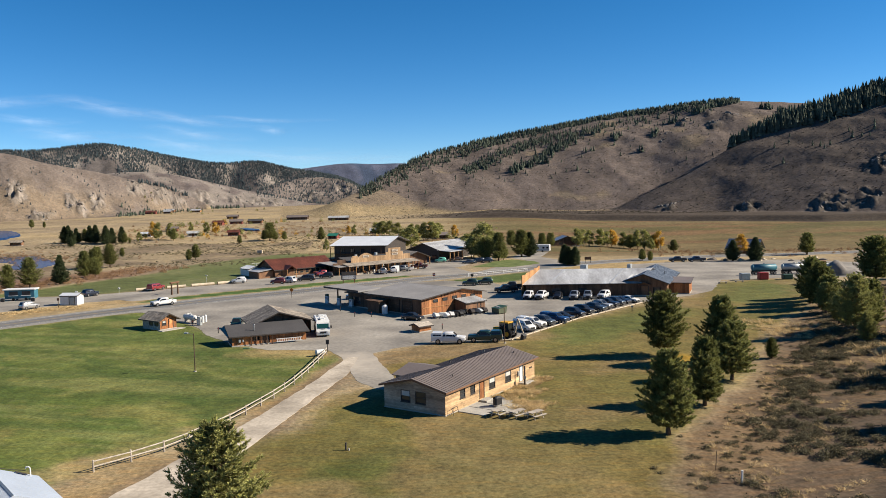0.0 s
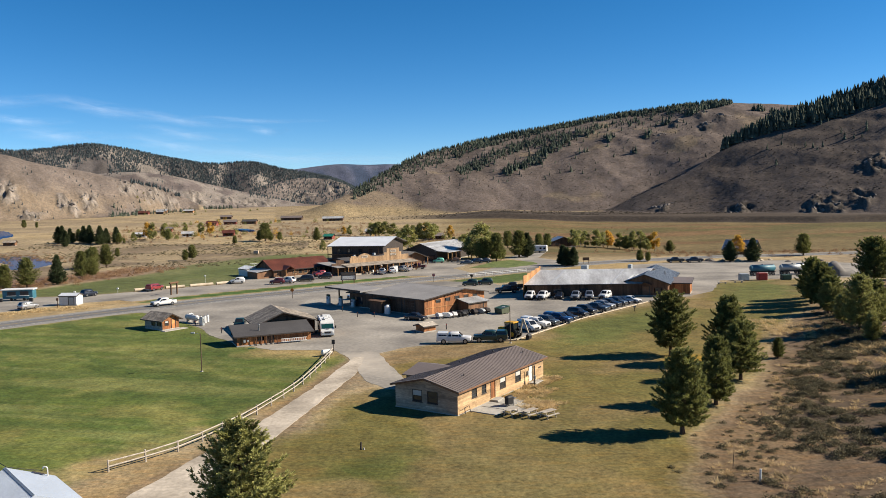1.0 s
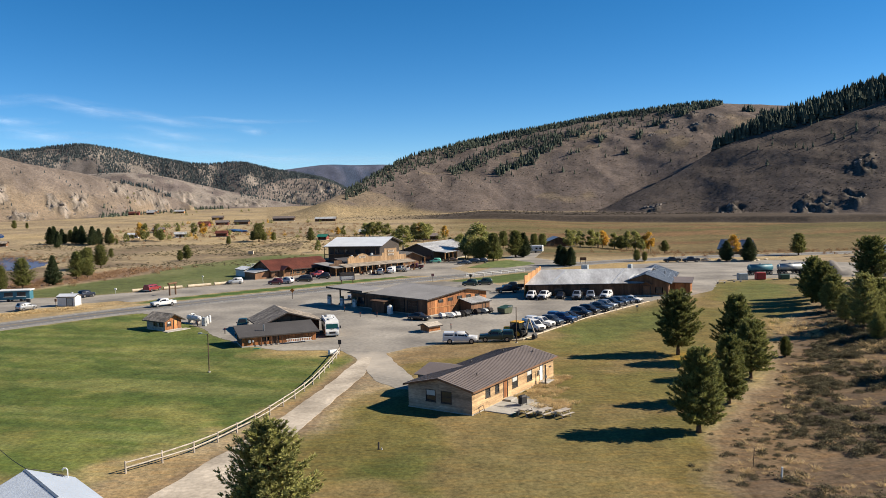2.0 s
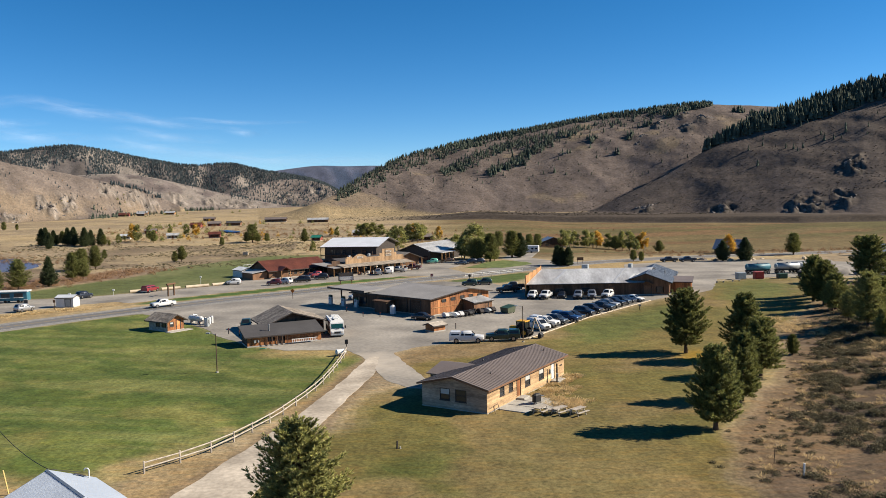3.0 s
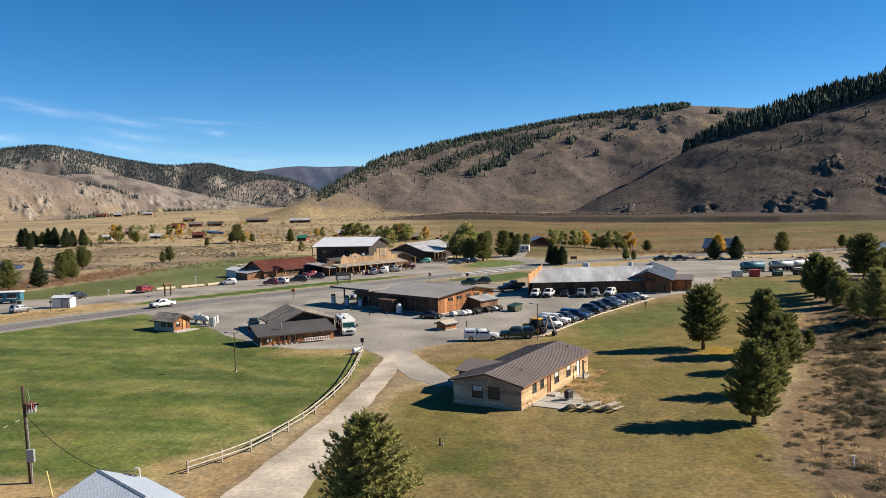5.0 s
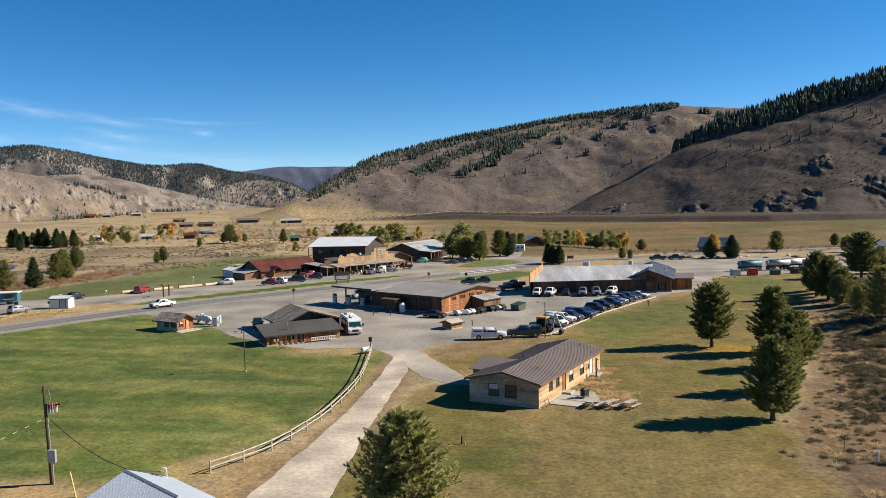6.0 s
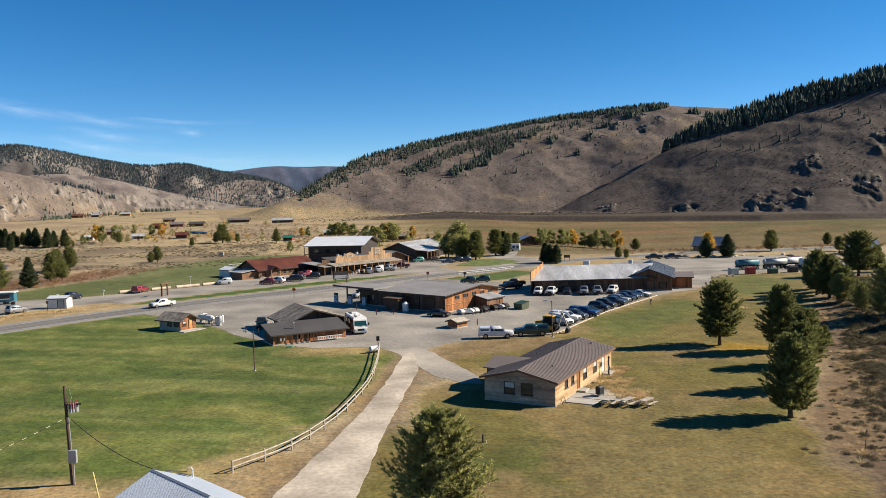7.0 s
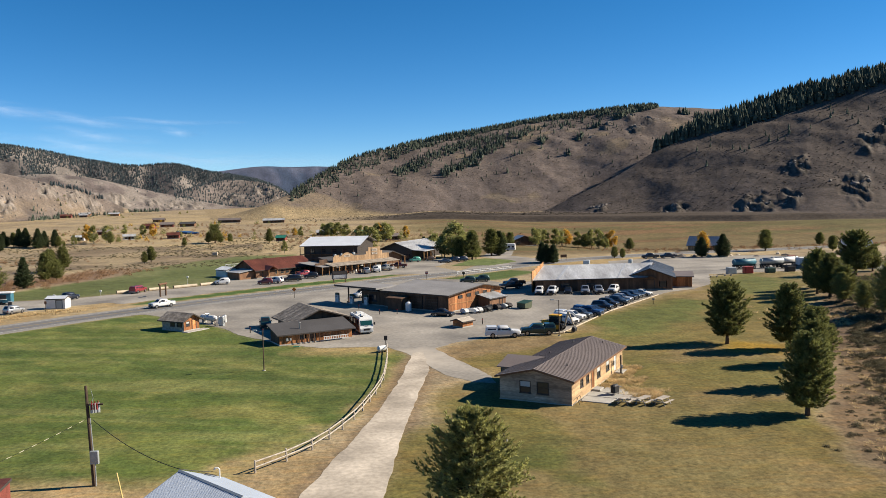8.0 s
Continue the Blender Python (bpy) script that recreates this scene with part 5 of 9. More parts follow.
def roof_plane(g, a, b, c, d, thick, rib=0.0, ribh=0.03):
    """Plane over eave a-b and ridge d-c, with ribs running up it every rib metres."""
    a, b, c, d = Vector(a), Vector(b), Vector(c), Vector(d)
    g.slab((a, b, c, d), thick)
    if rib:
        n = max(2, int((b - a).length / rib))
        nrm = (b - a).cross(d - a).normalized()
        for i in range(n + 1):
            t = i / n
            p, q = a.lerp(b, t), d.lerp(c, t)
            w = (b - a).normalized() * 0.022
            g.add([p - w, p + w, q + w, q - w, p - w * 0.6 + nrm * ribh, p + w * 0.6 + nrm * ribh, q + w * 0.6 + nrm * ribh, q - w * 0.6 + nrm * ribh],
                  [(4, 5, 6, 7), (0, 1, 5, 4), (1, 2, 6, 5), (2, 3, 7, 6), (3, 0, 4, 7)])


def shake_plane(g, a, b, c, d, rnd, course=0.35, wide=0.32):
    """Courses of separate shakes on a roof plane."""
    a, b, c, d = Vector(a), Vector(b), Vector(c), Vector(d)
    nrm = (b - a).cross(d - a).normalized()
    n = int((d - a).length / course)
    for j in range(n):
        p0, p1 = a.lerp(d, j / n), b.lerp(c, j / n)
        u0, u1 = a.lerp(d, min(1, (j + 1.15) / n)), b.lerp(c, min(1, (j + 1.15) / n))
        k = max(1, int((p1 - p0).length / wide))
        cuts = [0] + [(i + rnd.uniform(-0.25, 0.25)) / k for i in range(1, k)] + [1]
        for s, t in zip(cuts, cuts[1:]):
            h = 0.014 + rnd.uniform(0, 0.016)
            q = [p0.lerp(p1, s), p0.lerp(p1, t - 0.01 / k), u0.lerp(u1, t - 0.01 / k), u0.lerp(u1, s)]
            g.add([q[0], q[1], q[2], q[3], q[0] + nrm * h, q[1] + nrm * h, q[2] + nrm * 0.008, q[3] + nrm * 0.008], [(4, 5, 6, 7), (0, 1, 5, 4), (1, 2, 6, 5), (3, 0, 4, 7)])


def weld(g):
    """Joins the vertices that fall together."""
    seen, new_v, idx = {}, [], []
    for p in g.v:
        k = tuple(round(c * 50) for c in p)
        if k not in seen:
            seen[k] = len(new_v)
            new_v.append(p)
        idx.append(seen[k])
    g.f = [f for f in (tuple(dict.fromkeys(idx[i] for i in f)) for f in g.f) if len(f) > 2]
    g.v = new_v
    return g


BOX_FACES = [(3, 2, 1, 0), (4, 5, 6, 7), (0, 1, 5, 4), (1, 2, 6, 5), (2, 3, 7, 6), (3, 0, 4, 7)]


def building(name, x, y, yaw, L, W, eave, rise, label, wall=None, roof=None, ridge="x", over=0.45, skew=0.5, upright=True, board=0.25, openings=(), rib=0.0, thick=0.14, shakes=False, walls=None, base=0.2, z=0.0, category="building", group="", fascia=None, shed=False, split=False):
    """A gabled building of L by W metres from its corner (x, y), turned by yaw. openings: wall (f, r, b, l), kind, s0, z0, s1, z1, material.
    skew: where the ridge stands across the width. shed: a single slope, high at the back."""
    ob = thing(name, pose(x, y, z, 0, 0, yaw), label, category, group)
    rnd = random.Random(int(L * 10 + W * 7 + eave * 100))
    wall, roof = wall or MAT["cedar"], roof or MAT["greyroof"]
    M = {"f": pose(0, 0, 0), "r": pose(L, 0, 0, 0, 0, 90), "b": pose(L, W, 0, 0, 0, 180), "l": pose(0, W, 0, 0, 0, 270)}
    span = {"f": L, "r": W, "b": L, "l": W}
    across = W if ridge == "x" else L
    peak_at = across * skew
    if shed:
        def prof(t):
            return eave + rise * t / across
    else:
        def prof(t):
            return eave + rise * (t / peak_at if t < peak_at else (across - t) / (across - peak_at))
    tops = {}
    if ridge == "x":
        tops = {"f": lambda s: prof(0), "b": lambda s: prof(W), "r": lambda s: prof(s), "l": lambda s: prof(W - s)}
    else:
        tops = {"f": lambda s: prof(s), "b": lambda s: prof(L - s), "r": lambda s: prof(L), "l": lambda s: prof(0)}
    for k in "frbl":
        mine = [o for o in openings if o[0] == k]
        g = Geo()
        board_wall(g, span[k], tops[k], [o[2:6] for o in mine], board, thick, upright, rnd)
        wm = (walls or {}).get(k, wall)
        if split:
            back = Geo()
            board_wall(back, span[k], tops[k], [o[2:6] for o in mine], 0.5, thick - 0.06, True, rnd)
            w = part("wall", weld(Geo().add([(p[0], max(p[1], 0) + 0.06, p[2]) for p in back.v], back.f, M[k])), wm, ob)
            for i in range(0, len(g.v), 8):
                part("board", Geo().add([(p[0], min(p[1], 0.03), p[2]) for p in g.v[i:i + 8]], BOX_FACES, M[k]), wm, w)
        else:
            part("wall", Geo().add(g.v, g.f, M[k]), wm, ob)
        for o in mine:
            mat_o = o[6] if len(o) > 6 else None
            if o[1] == "window":
                add_window(ob, M[k], *o[2:6], mat_o or MAT["trim"], blind=len(o) > 7)
            elif o[1] == "door":
                add_door(ob, M[k], *o[2:6], mat_o or MAT["brownwood"])
            elif o[1] == "bay":
                add_bay(ob, M[k], *o[2:6], mat_o or MAT["darkwood"])
    g = Geo()
    o, e = over, 0.02
    if shed:
        sl = rise / across
        lo, hi = eave - o * sl + 0.1, eave + rise + o * sl + 0.1
        planes = [((-o, -o, lo), (L + o, -o, lo), (L + o, W + o, hi), (-o, W + o, hi))] if ridge == "x" else [((-o, W + o, lo), (-o, -o, lo), (L + o, -o, hi), (L + o, W + o, hi))]
    else:
        s1, s2 = rise / peak_at, rise / (across - peak_at)
        l1, l2, pk = eave - o * s1 + 0.1, eave - o * s2 + 0.1, eave + rise + 0.1
        if ridge == "x":
            planes = [((-o, -o, l1), (L + o, -o, l1), (L + o, peak_at, pk), (-o, peak_at, pk)), ((L + o, W + o, l2), (-o, W + o, l2), (-o, peak_at, pk), (L + o, peak_at, pk))]
        else:
            planes = [((-o, W + o, l1), (-o, -o, l1), (peak_at, -o, pk), (peak_at, W + o, pk)), ((L + o, -o, l2), (L + o, W + o, l2), (peak_at, W + o, pk), (peak_at, -o, pk))]
    for q in planes:
        r = Geo()
        roof_plane(r, *q, 0.1)
        rp = part("roof", r, roof, ob)
        if rib:
            a, b, c, d = [Vector(p) for p in q]
            n = int((b - a).length / rib)
            nrm = (b - a).cross(d - a).normalized()
            for i in range(n):
                e = Geo().slab([a.lerp(b, i / n) + nrm * 0.014, a.lerp(b, (i + 0.97) / n) + nrm * 0.014, d.lerp(c, (i + 0.97) / n) + nrm * 0.014, d.lerp(c, i / n) + nrm * 0.014], 0.012)
                s0, s1 = a.lerp(b, i / n) + nrm * 0.03, d.lerp(c, i / n) + nrm * 0.03
                e.tube(s0, s1, 0.019, 0.019, 5)
                part("panel", e, roof, rp)
        if shakes:
            sg = Geo()
            shake_plane(sg, *q, rnd)
            tagged(part("shake", sg, MAT["shake"], rp), kind="stuff")
    if not shed:
        c = Geo()
        if ridge == "x":
            c.prism([(-0.16, -0.05), (0, 0.035), (0.16, -0.05)], -o - 0.01, L + o + 0.01, "x", pose(0, peak_at, pk))
        else:
            c.prism([(-0.16, -0.05), (0, 0.035), (0.16, -0.05)], -o - 0.01, W + o + 0.01, "y", pose(peak_at, 0, pk))
        part("ridge_cap", c, roof, ob)
    fm = fascia or MAT["trim"]
    f = Geo()
    for q in planes:
        a, b, c_, d = [Vector(p) for p in q]
        dn = Vector((0, 0, -0.2))
        for p0, p1 in ((a, b), (b, c_), (d, a)):
            out = (p1 - p0).cross(Vector((0, 0, 1))).normalized() * 0.03
            f.add([p0 + out * 0.1, p1 + out * 0.1, p1 + out, p0 + out, p0 + out * 0.1 + dn, p1 + out * 0.1 + dn, p1 + out + dn, p0 + out + dn],
                  [(0, 1, 2, 3), (7, 6, 5, 4), (0, 4, 5, 1), (1, 5, 6, 2), (2, 6, 7, 3), (3, 7, 4, 0)])
    part("fascia", f, fm, ob)
    if base:
        part("foundation", Geo().box(-0.06, -0.06, -0.3, L + 0.06, W + 0.06, base), MAT["concrete"], ob)
    return ob


def stack(ob, x, y, z0, z1, r, material=None):
    """A vent pipe with its cap."""
    part("vent_pipe", Geo().tube((x, y, z0), (x, y, z1), r, r, 8).tube((x, y, z1 + 0.03), (x, y, z1 + 0.12), r * 1.7, r * 0.9, 8), material or MAT["metal"], ob)


# the long house on the dry lawn
house = building("house", -1.2, 84.1, 57.7, 20.9, 8.3, 2.7, 0.95, "long single-storey house with honey board siding and brown metal roof", wall=MAT["palelap"], roof=MAT["brownroof"], upright=False, board=0.21, rib=0.45, over=0.45, base=0.1, split=True, fascia=MAT["brownwood"],
                 walls={"l": MAT["greylap"], "b": MAT["greylap"]},
                 openings=[("f", "window", 2.95, 1.25, 4.05, 2.3, MAT["trim"]), ("f", "window", 5.15, 1.25, 6.15, 2.25, MAT["trim"]), ("f", "door", 7.15, 0.3, 8.2, 2.4, MAT["orangewood"]), ("f", "window", 9.35, 0.95, 10.75, 2.35, MAT["trim"], 1),
                           ("f", "window", 13.2, 0.95, 14.6, 2.35, MAT["trim"], 1), ("f", "door", 16.8, 0.3, 17.8, 2.4, MAT["white"]), ("l", "window", 2.35, 0.95, 3.65, 2.3, MAT["trim"], 1), ("l", "window", 4.35, 0.95, 5.75, 2.3, MAT["trim"]),
                           ("b", "window", 3, 1, 4.5, 2.2), ("b", "window", 15, 1, 16.5, 2.2)])
porch = Geo()
roof_plane(porch, (4.4, 10.6, 2.62), (4.4, 6.5, 2.62), (7.9, 5.0, 3.42), (7.9, 10.6, 3.42), 0.1)
roof_plane(porch, (11.4, 6.5, 2.62), (11.4, 10.6, 2.62), (7.9, 10.6, 3.42), (7.9, 5.0, 3.42), 0.1)
part("porch_roof", porch, MAT["brownroof"], house)
part("porch_wall", Geo().box(4.8, 8.32, 0, 4.95, 10.2, 2.5).box(10.9, 8.32, 0, 11.05, 10.2, 2.5).prism([(4.8, 0), (11.05, 0), (11.05, 2.5), (7.9, 3.15), (4.8, 2.5)], 10.1, 10.25), MAT["greylap"], house)
for vx, vy in ((4.6, 2.0), (19.5, 2.2), (17.5, 5.5), (10.5, 6.2)):
    stack(house, vx, vy, 2.9, 2.95 + 0.228 * min(vy, 8.3 - vy), 0.07, MAT["trim"])
part("meter_box", Geo().chamfer(16.2, -0.22, 1.2, 16.5, -0.02, 1.75, 0.03), MAT["galv"], house)
part("wall_vent", Geo().box(19.5, -0.08, 1.5, 20.2, -0.02, 1.65), MAT["trim"], house)
part("step", Geo().chamfer(6.9, -1.1, -0.1, 8.5, -0.1, 0.26, 0.03), MAT["concrete"], house)
part("step", Geo().chamfer(16.5, -1.2, -0.1, 18.6, -0.1, 0.26, 0.03), MAT["concrete"], house)

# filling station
# The left and back walls take dark boards to carry their shade.
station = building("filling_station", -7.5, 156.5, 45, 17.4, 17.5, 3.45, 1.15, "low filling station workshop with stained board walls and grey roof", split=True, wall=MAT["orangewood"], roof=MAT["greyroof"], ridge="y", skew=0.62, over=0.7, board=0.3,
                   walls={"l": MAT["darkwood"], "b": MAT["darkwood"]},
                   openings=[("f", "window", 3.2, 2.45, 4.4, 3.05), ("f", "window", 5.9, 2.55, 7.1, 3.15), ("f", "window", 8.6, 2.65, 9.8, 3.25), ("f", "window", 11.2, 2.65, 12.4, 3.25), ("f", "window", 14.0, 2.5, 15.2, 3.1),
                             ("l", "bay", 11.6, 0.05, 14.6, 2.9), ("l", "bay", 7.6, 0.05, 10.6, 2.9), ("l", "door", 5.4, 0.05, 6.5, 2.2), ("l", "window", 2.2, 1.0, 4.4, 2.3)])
part("belt_board", Geo().box(0.3, -0.09, 1.5, 15.2, -0.02, 1.62), MAT["cedar"], station)
part("annex", Geo().box(-2.6, 10.2, 0, -0.16, 14.0, 2.5).slab([(-3.0, 9.9, 2.5), (-0.1, 9.9, 2.75), (-0.1, 14.3, 2.75), (-3.0, 14.3, 2.5)][::1], 0.1), MAT["darkwood"], station)
office = building("station_office", -19.0, 168.6, 45, 9.5, 8.0, 3.1, 0.55, "station shop with dark walls and low grey roof", split=True, wall=MAT["darkwood"], roof=MAT["greyroof"], ridge="y", over=0.6, board=0.3,
                  openings=[("f", "window", 1.0, 0.8, 3.0, 2.3), ("f", "door", 3.8, 0.05, 4.9, 2.2), ("l", "window", 1.5, 0.8, 4.5, 2.3)])
canopy = thing("fuel_canopy", pose(-28.3, 178.9, 0, 0, 0, -47), "flat grey fuel canopy on dark steel posts", "canopy")
part("canopy_roof", Geo().slab([(-0.6, -2.6, 4.1), (12.6, -2.6, 4.0), (12.6, 3.4, 4.15), (-0.6, 3.4, 4.25)], 0.35), MAT["greyroof"], canopy)
part("fascia", Geo().box(-0.65, -2.66, 3.72, 12.65, -2.6, 4.08).box(-0.66, -2.6, 3.75, -0.6, 3.4, 4.22), MAT["trim"], canopy)
for px in (1.0, 6.0, 11.0):
    part("post", Geo().box(px - 0.12, -0.1, -0.1, px + 0.12, 0.14, 3.85).box(px - 0.3, -0.28, -0.1, px + 0.3, 0.32, 0.25), MAT["darkwood"], canopy)
for i, px in enumerate((-0.8, 4.0, 8.0)):
    pump = thing("fuel_pump", canopy.matrix_basis @ pose(px, -1.7 if i < 2 else -1.2, 0), "white and green fuel pump on a concrete island", "fuel pump", "fuel pumps")
    part("island", Geo().chamfer(-0.9, -0.5, -0.1, 0.9, 0.5, 0.18, 0.05), MAT["concrete"], pump)
    part("cabinet", Geo().chamfer(-0.5, -0.28, 0.18, 0.5, 0.28, 1.75, 0.05), MAT["white"], pump)
    part("top_sign", Geo().chamfer(-0.55, -0.2, 1.75, 0.55, 0.2, 2.2, 0.05), MAT["green"], pump)
    part("screen", Geo().box(-0.3, -0.3, 1.2, 0.3, -0.281, 1.6), MAT["screen"], pump)
    part("hose", Geo().tube((0.52, 0, 1.5), (0.7, 0, 0.6), 0.03, 0.03, 6).tube((0.7, 0, 0.6), (0.53, 0, 0.9), 0.03, 0.03, 6), MAT["cable"], pump)
tank = thing("propane_tank", pose(-15.2, 160.3, 0), "upright white gas tank beside the workshop", "tank")
part("tank_body", Geo().tube((0, 0, 0.15), (0, 0, 1.7), 0.6, 0.6, 16).tube((0, 0, 1.7), (0, 0, 1.95), 0.6, 0.25, 16), MAT["white"], tank, smooth=False)
part("valve_cap", Geo().tube((0, 0, 1.95), (0, 0, 2.12), 0.16, 0.16, 8), MAT["metal"], tank)
part("foot", Geo().tube((0, 0, -0.1), (0, 0, 0.15), 0.45, 0.45, 12), MAT["metal"], tank)

# low lean-to building with shake-roofed cabin behind
leanto = building("lean_to_building", -36.9, 127.0, 24, 12.2, 4.6, 1.75, 0.95, "long lean-to with orange board wall and dark felt roof", split=True, wall=MAT["orangewood"], roof=MAT["darkroof"], shed=True, over=0.5, board=0.28,
                  walls={"l": MAT["darkwood"], "b": MAT["darkwood"]}, openings=[("f", "door", 5.0, 0.05, 5.9, 1.68, MAT["darkwood"]), ("f", "window", 3.4, 0.8, 4.2, 1.4)])
for i in range(5):
    part("brace", Geo().box(3.0 + i * 0.85, -0.5, 0, 3.1 + i * 0.85, -0.4, 1.6), MAT["darkwood"], leanto)
part("gas_meter", Geo().chamfer(1.0, -0.3, 0.7, 1.35, -0.03, 1.15, 0.04).chamfer(1.6, -0.3, 0.75, 1.85, -0.03, 1.1, 0.04), MAT["galv"], leanto)
for i in range(14):
    part("rack_slat", Geo().box(7.2 + i * 0.3, -0.55, 0.35, 7.28 + i * 0.3, -0.45, 0.75), MAT["white"], leanto)
part("rack_rail", Geo().box(7.1, -0.56, 0.75, 11.4, -0.42, 0.82).box(7.1, -0.56, 0.28, 11.4, -0.42, 0.35), MAT["white"], leanto)
stack(leanto, 3.9, 1.6, 2.0, 3.1, 0.1)
cabin = building("shake_cabin", -35.2, 134.9, 24, 9.8, 9.2, 2.55, 1.75, "dark log cabin with weathered shake roof", split=True, wall=MAT["darkwood"], roof=MAT["shake"], ridge="y", skew=0.42, over=0.9, board=0.3, shakes=True,
                 openings=[("f", "window", 5.5, 1.2, 6.6, 2.2), ("r", "window", 2, 1, 3.4, 2.1), ("r", "door", 5, 0.05, 6, 2.1)])

# booth by the lawn
booth = building("wooden_booth", -55.6, 144.9, 54, 3.5, 5.6, 2.05, 0.95, "small orange-boarded booth with a grey shingle gable roof", split=True, wall=MAT["orangewood"], roof=MAT["shake"], ridge="y", over=0.6, board=0.22, shakes=True,
                 walls={"l": MAT["greywood"], "b": MAT["greywood"]},
                 openings=[("f", "window", 0.5, 0.9, 1.3, 1.75, MAT["trim"], 1), ("f", "door", 1.9, 0.05, 2.8, 1.95, MAT["orangewood"]), ("l", "window", 2.2, 0.8, 3.3, 1.7), ("l", "window", 3.9, 0.8, 5.0, 1.7)])
part("door_slab", Geo().chamfer(-0.6, -1.6, -0.1, 4.4, -0.07, 0.1, 0.03), MAT["concrete"], booth)

# kiosk and shed in the yard
kiosk = building("yard_kiosk", -6.9, 137.4, 40, 2.6, 2.3, 1.15, 0.35, "tiny orange-boarded box with a weathered pale roof", split=True, wall=MAT["orangewood"], roof=MAT["greywood"], ridge="x", over=0.35, board=0.2, thick=0.06)
shed2 = building("tool_shed", 1.3, 160.9, 45, 5.6, 3.6, 1.9, 0.75, "dark board shed with a pale tin roof", split=True, wall=MAT["brownwood"], roof=MAT["tinroof"], shed=True, over=0.3, board=0.25, rib=0.5, openings=[("f", "door", 3.4, 0.05, 4.4, 1.8)])

# warehouse with tin roof and its gabled front
ware = building("warehouse", 15.2, 182.8, -2.5, 26.0, 21.0, 3.0, 2.3, "long dark warehouse with a streaked galvanised roof", split=True, wall=MAT["darkwood"], roof=MAT["tinroof"], ridge="x", over=0.5, board=0.35, rib=0.6,
                openings=[("f", "door", 18.5, 0.05, 19.6, 2.15), ("f", "window", 6, 1.0, 8, 2.0), ("f", "window", 12, 1.0, 14, 2.0)])
parapet = part("parapet", Geo().box(-0.7, -0.7, 0.2, -0.62, 10.5, 5.0), MAT["cedar"], ware, "stepped orange-board parapet at the gable end")
for i in range(22):
    part("board", Geo().box(-0.62, -0.7 + i * 0.51, 2.6, -0.54, -0.2 + i * 0.51, 5.15 + 0.3 * (i // 5)), MAT["cedar"], parapet)
for a, b in ((5.0, 5.7), (19.2, 19.6)):
    g = Geo()
    g.slab([(a, -0.4, 3.06 + 0.045), (b, -0.4, 3.06 + 0.045), (b + 0.3, 10.4, 5.42), (a + 0.3, 10.4, 5.42)], 0.02)
    part("roof_patch", g, MAT["tinpatch"], ware)
for a in (22.4, 23.4):
    part("skylight", Geo().slab([(a, 2.4, 3.74), (a + 0.5, 2.4, 3.74), (a + 0.9, 5.6, 4.44), (a + 0.4, 5.6, 4.44)], 0.03), MAT["white"], ware)
for a, w in ((9.2, 1.5), (20.4, 0.9)):
    part("roof_unit", Geo().chamfer(a, 10.6, 5.2, a + w, 12.0, 6.35, 0.06), MAT["galv"], ware)
# the warehouse stands askew: its long walls run off square with its gable ends
for ob in ware.children_recursive:
    if ob.type == "MESH":
        for v in ob.data.vertices:
            v.co.x += 0.41 * v.co.y
front = building("gabled_front", 37.2, 183.4, -20, 10.2, 25.0, 3.1, 1.85, "gabled brown-board shop front with blue-grey metal roof", split=True, wall=MAT["brownwood"], roof=MAT["bluemetal"], ridge="y", skew=0.5, over=0.7, board=0.3, rib=0.5,
                 openings=[("f", "window", 1.8, 0.7, 3.2, 2.0), ("f", "door", 4.5, 0.05, 6.2, 2.3), ("f", "window", 7.4, 0.7, 8.8, 2.0)])
part("side_roof", Geo().slab([(-4.2, 9.0, 1.95), (-4.2, -0.6, 1.95), (-0.55, -0.6, 3.0), (-0.55, 9.0, 3.0)], 0.1), MAT["bluemetal"], front)
part("side_wall", Geo().prism([(-4.0, 0), (-0.02, 0), (-0.02, 2.95), (-4.0, 1.9)], 0.0, 0.14), MAT["darkwood"], front)
part("door_hood", Geo().slab([(4.0, -1.2, 2.75), (5.35, -1.2, 3.3), (5.35, -0.1, 3.3), (4.0, -0.1, 2.75)], 0.1).slab([(5.35, -1.2, 3.3), (6.7, -1.2, 2.75), (6.7, -0.1, 2.75), (5.35, -0.1, 3.3)], 0.1), MAT["darkwood"], front)
stack(front, 8.5, 12.0, 3.5, 4.6, 0.15)
annex = building("side_annex", 48.4, 184.6, -20, 4.6, 7.2, 2.6, 0.5, "low red-brown annex with dark roof", split=True, wall=MAT["orangewood"], roof=MAT["brownroof"], ridge="x", over=0.4, board=0.3, shed=True)

# red-roofed diner with the white tent shed behind
diner = building("diner", -56.6, 240.6, 41, 20.5, 11.5, 2.6, 2.6, "long log diner with rust-red metal roof", split=True, wall=MAT["brownwood"], roof=MAT["redroof"], ridge="x", over=0.7, board=0.3, rib=0.6,
                 openings=[("f", "window", 6.6 + i * 1.9, 0.8, 7.9 + i * 1.9, 2.1, MAT["falsefront"]) for i in range(7)] + [("l", "window", 3, 0.9, 4.4, 2.1), ("f", "door", 1.2, 0.05, 2.2, 2.1)])
part("porch_gable", Geo().slab([(2.6, -2.6, 2.4), (4.4, -2.6, 3.6), (4.4, 1.6, 3.6), (2.6, 1.6, 2.4)], 0.1).slab([(4.4, -2.6, 3.6), (6.2, -2.6, 2.4), (6.2, 1.6, 2.4), (4.4, 1.6, 3.6)], 0.1), MAT["redroof"], diner)
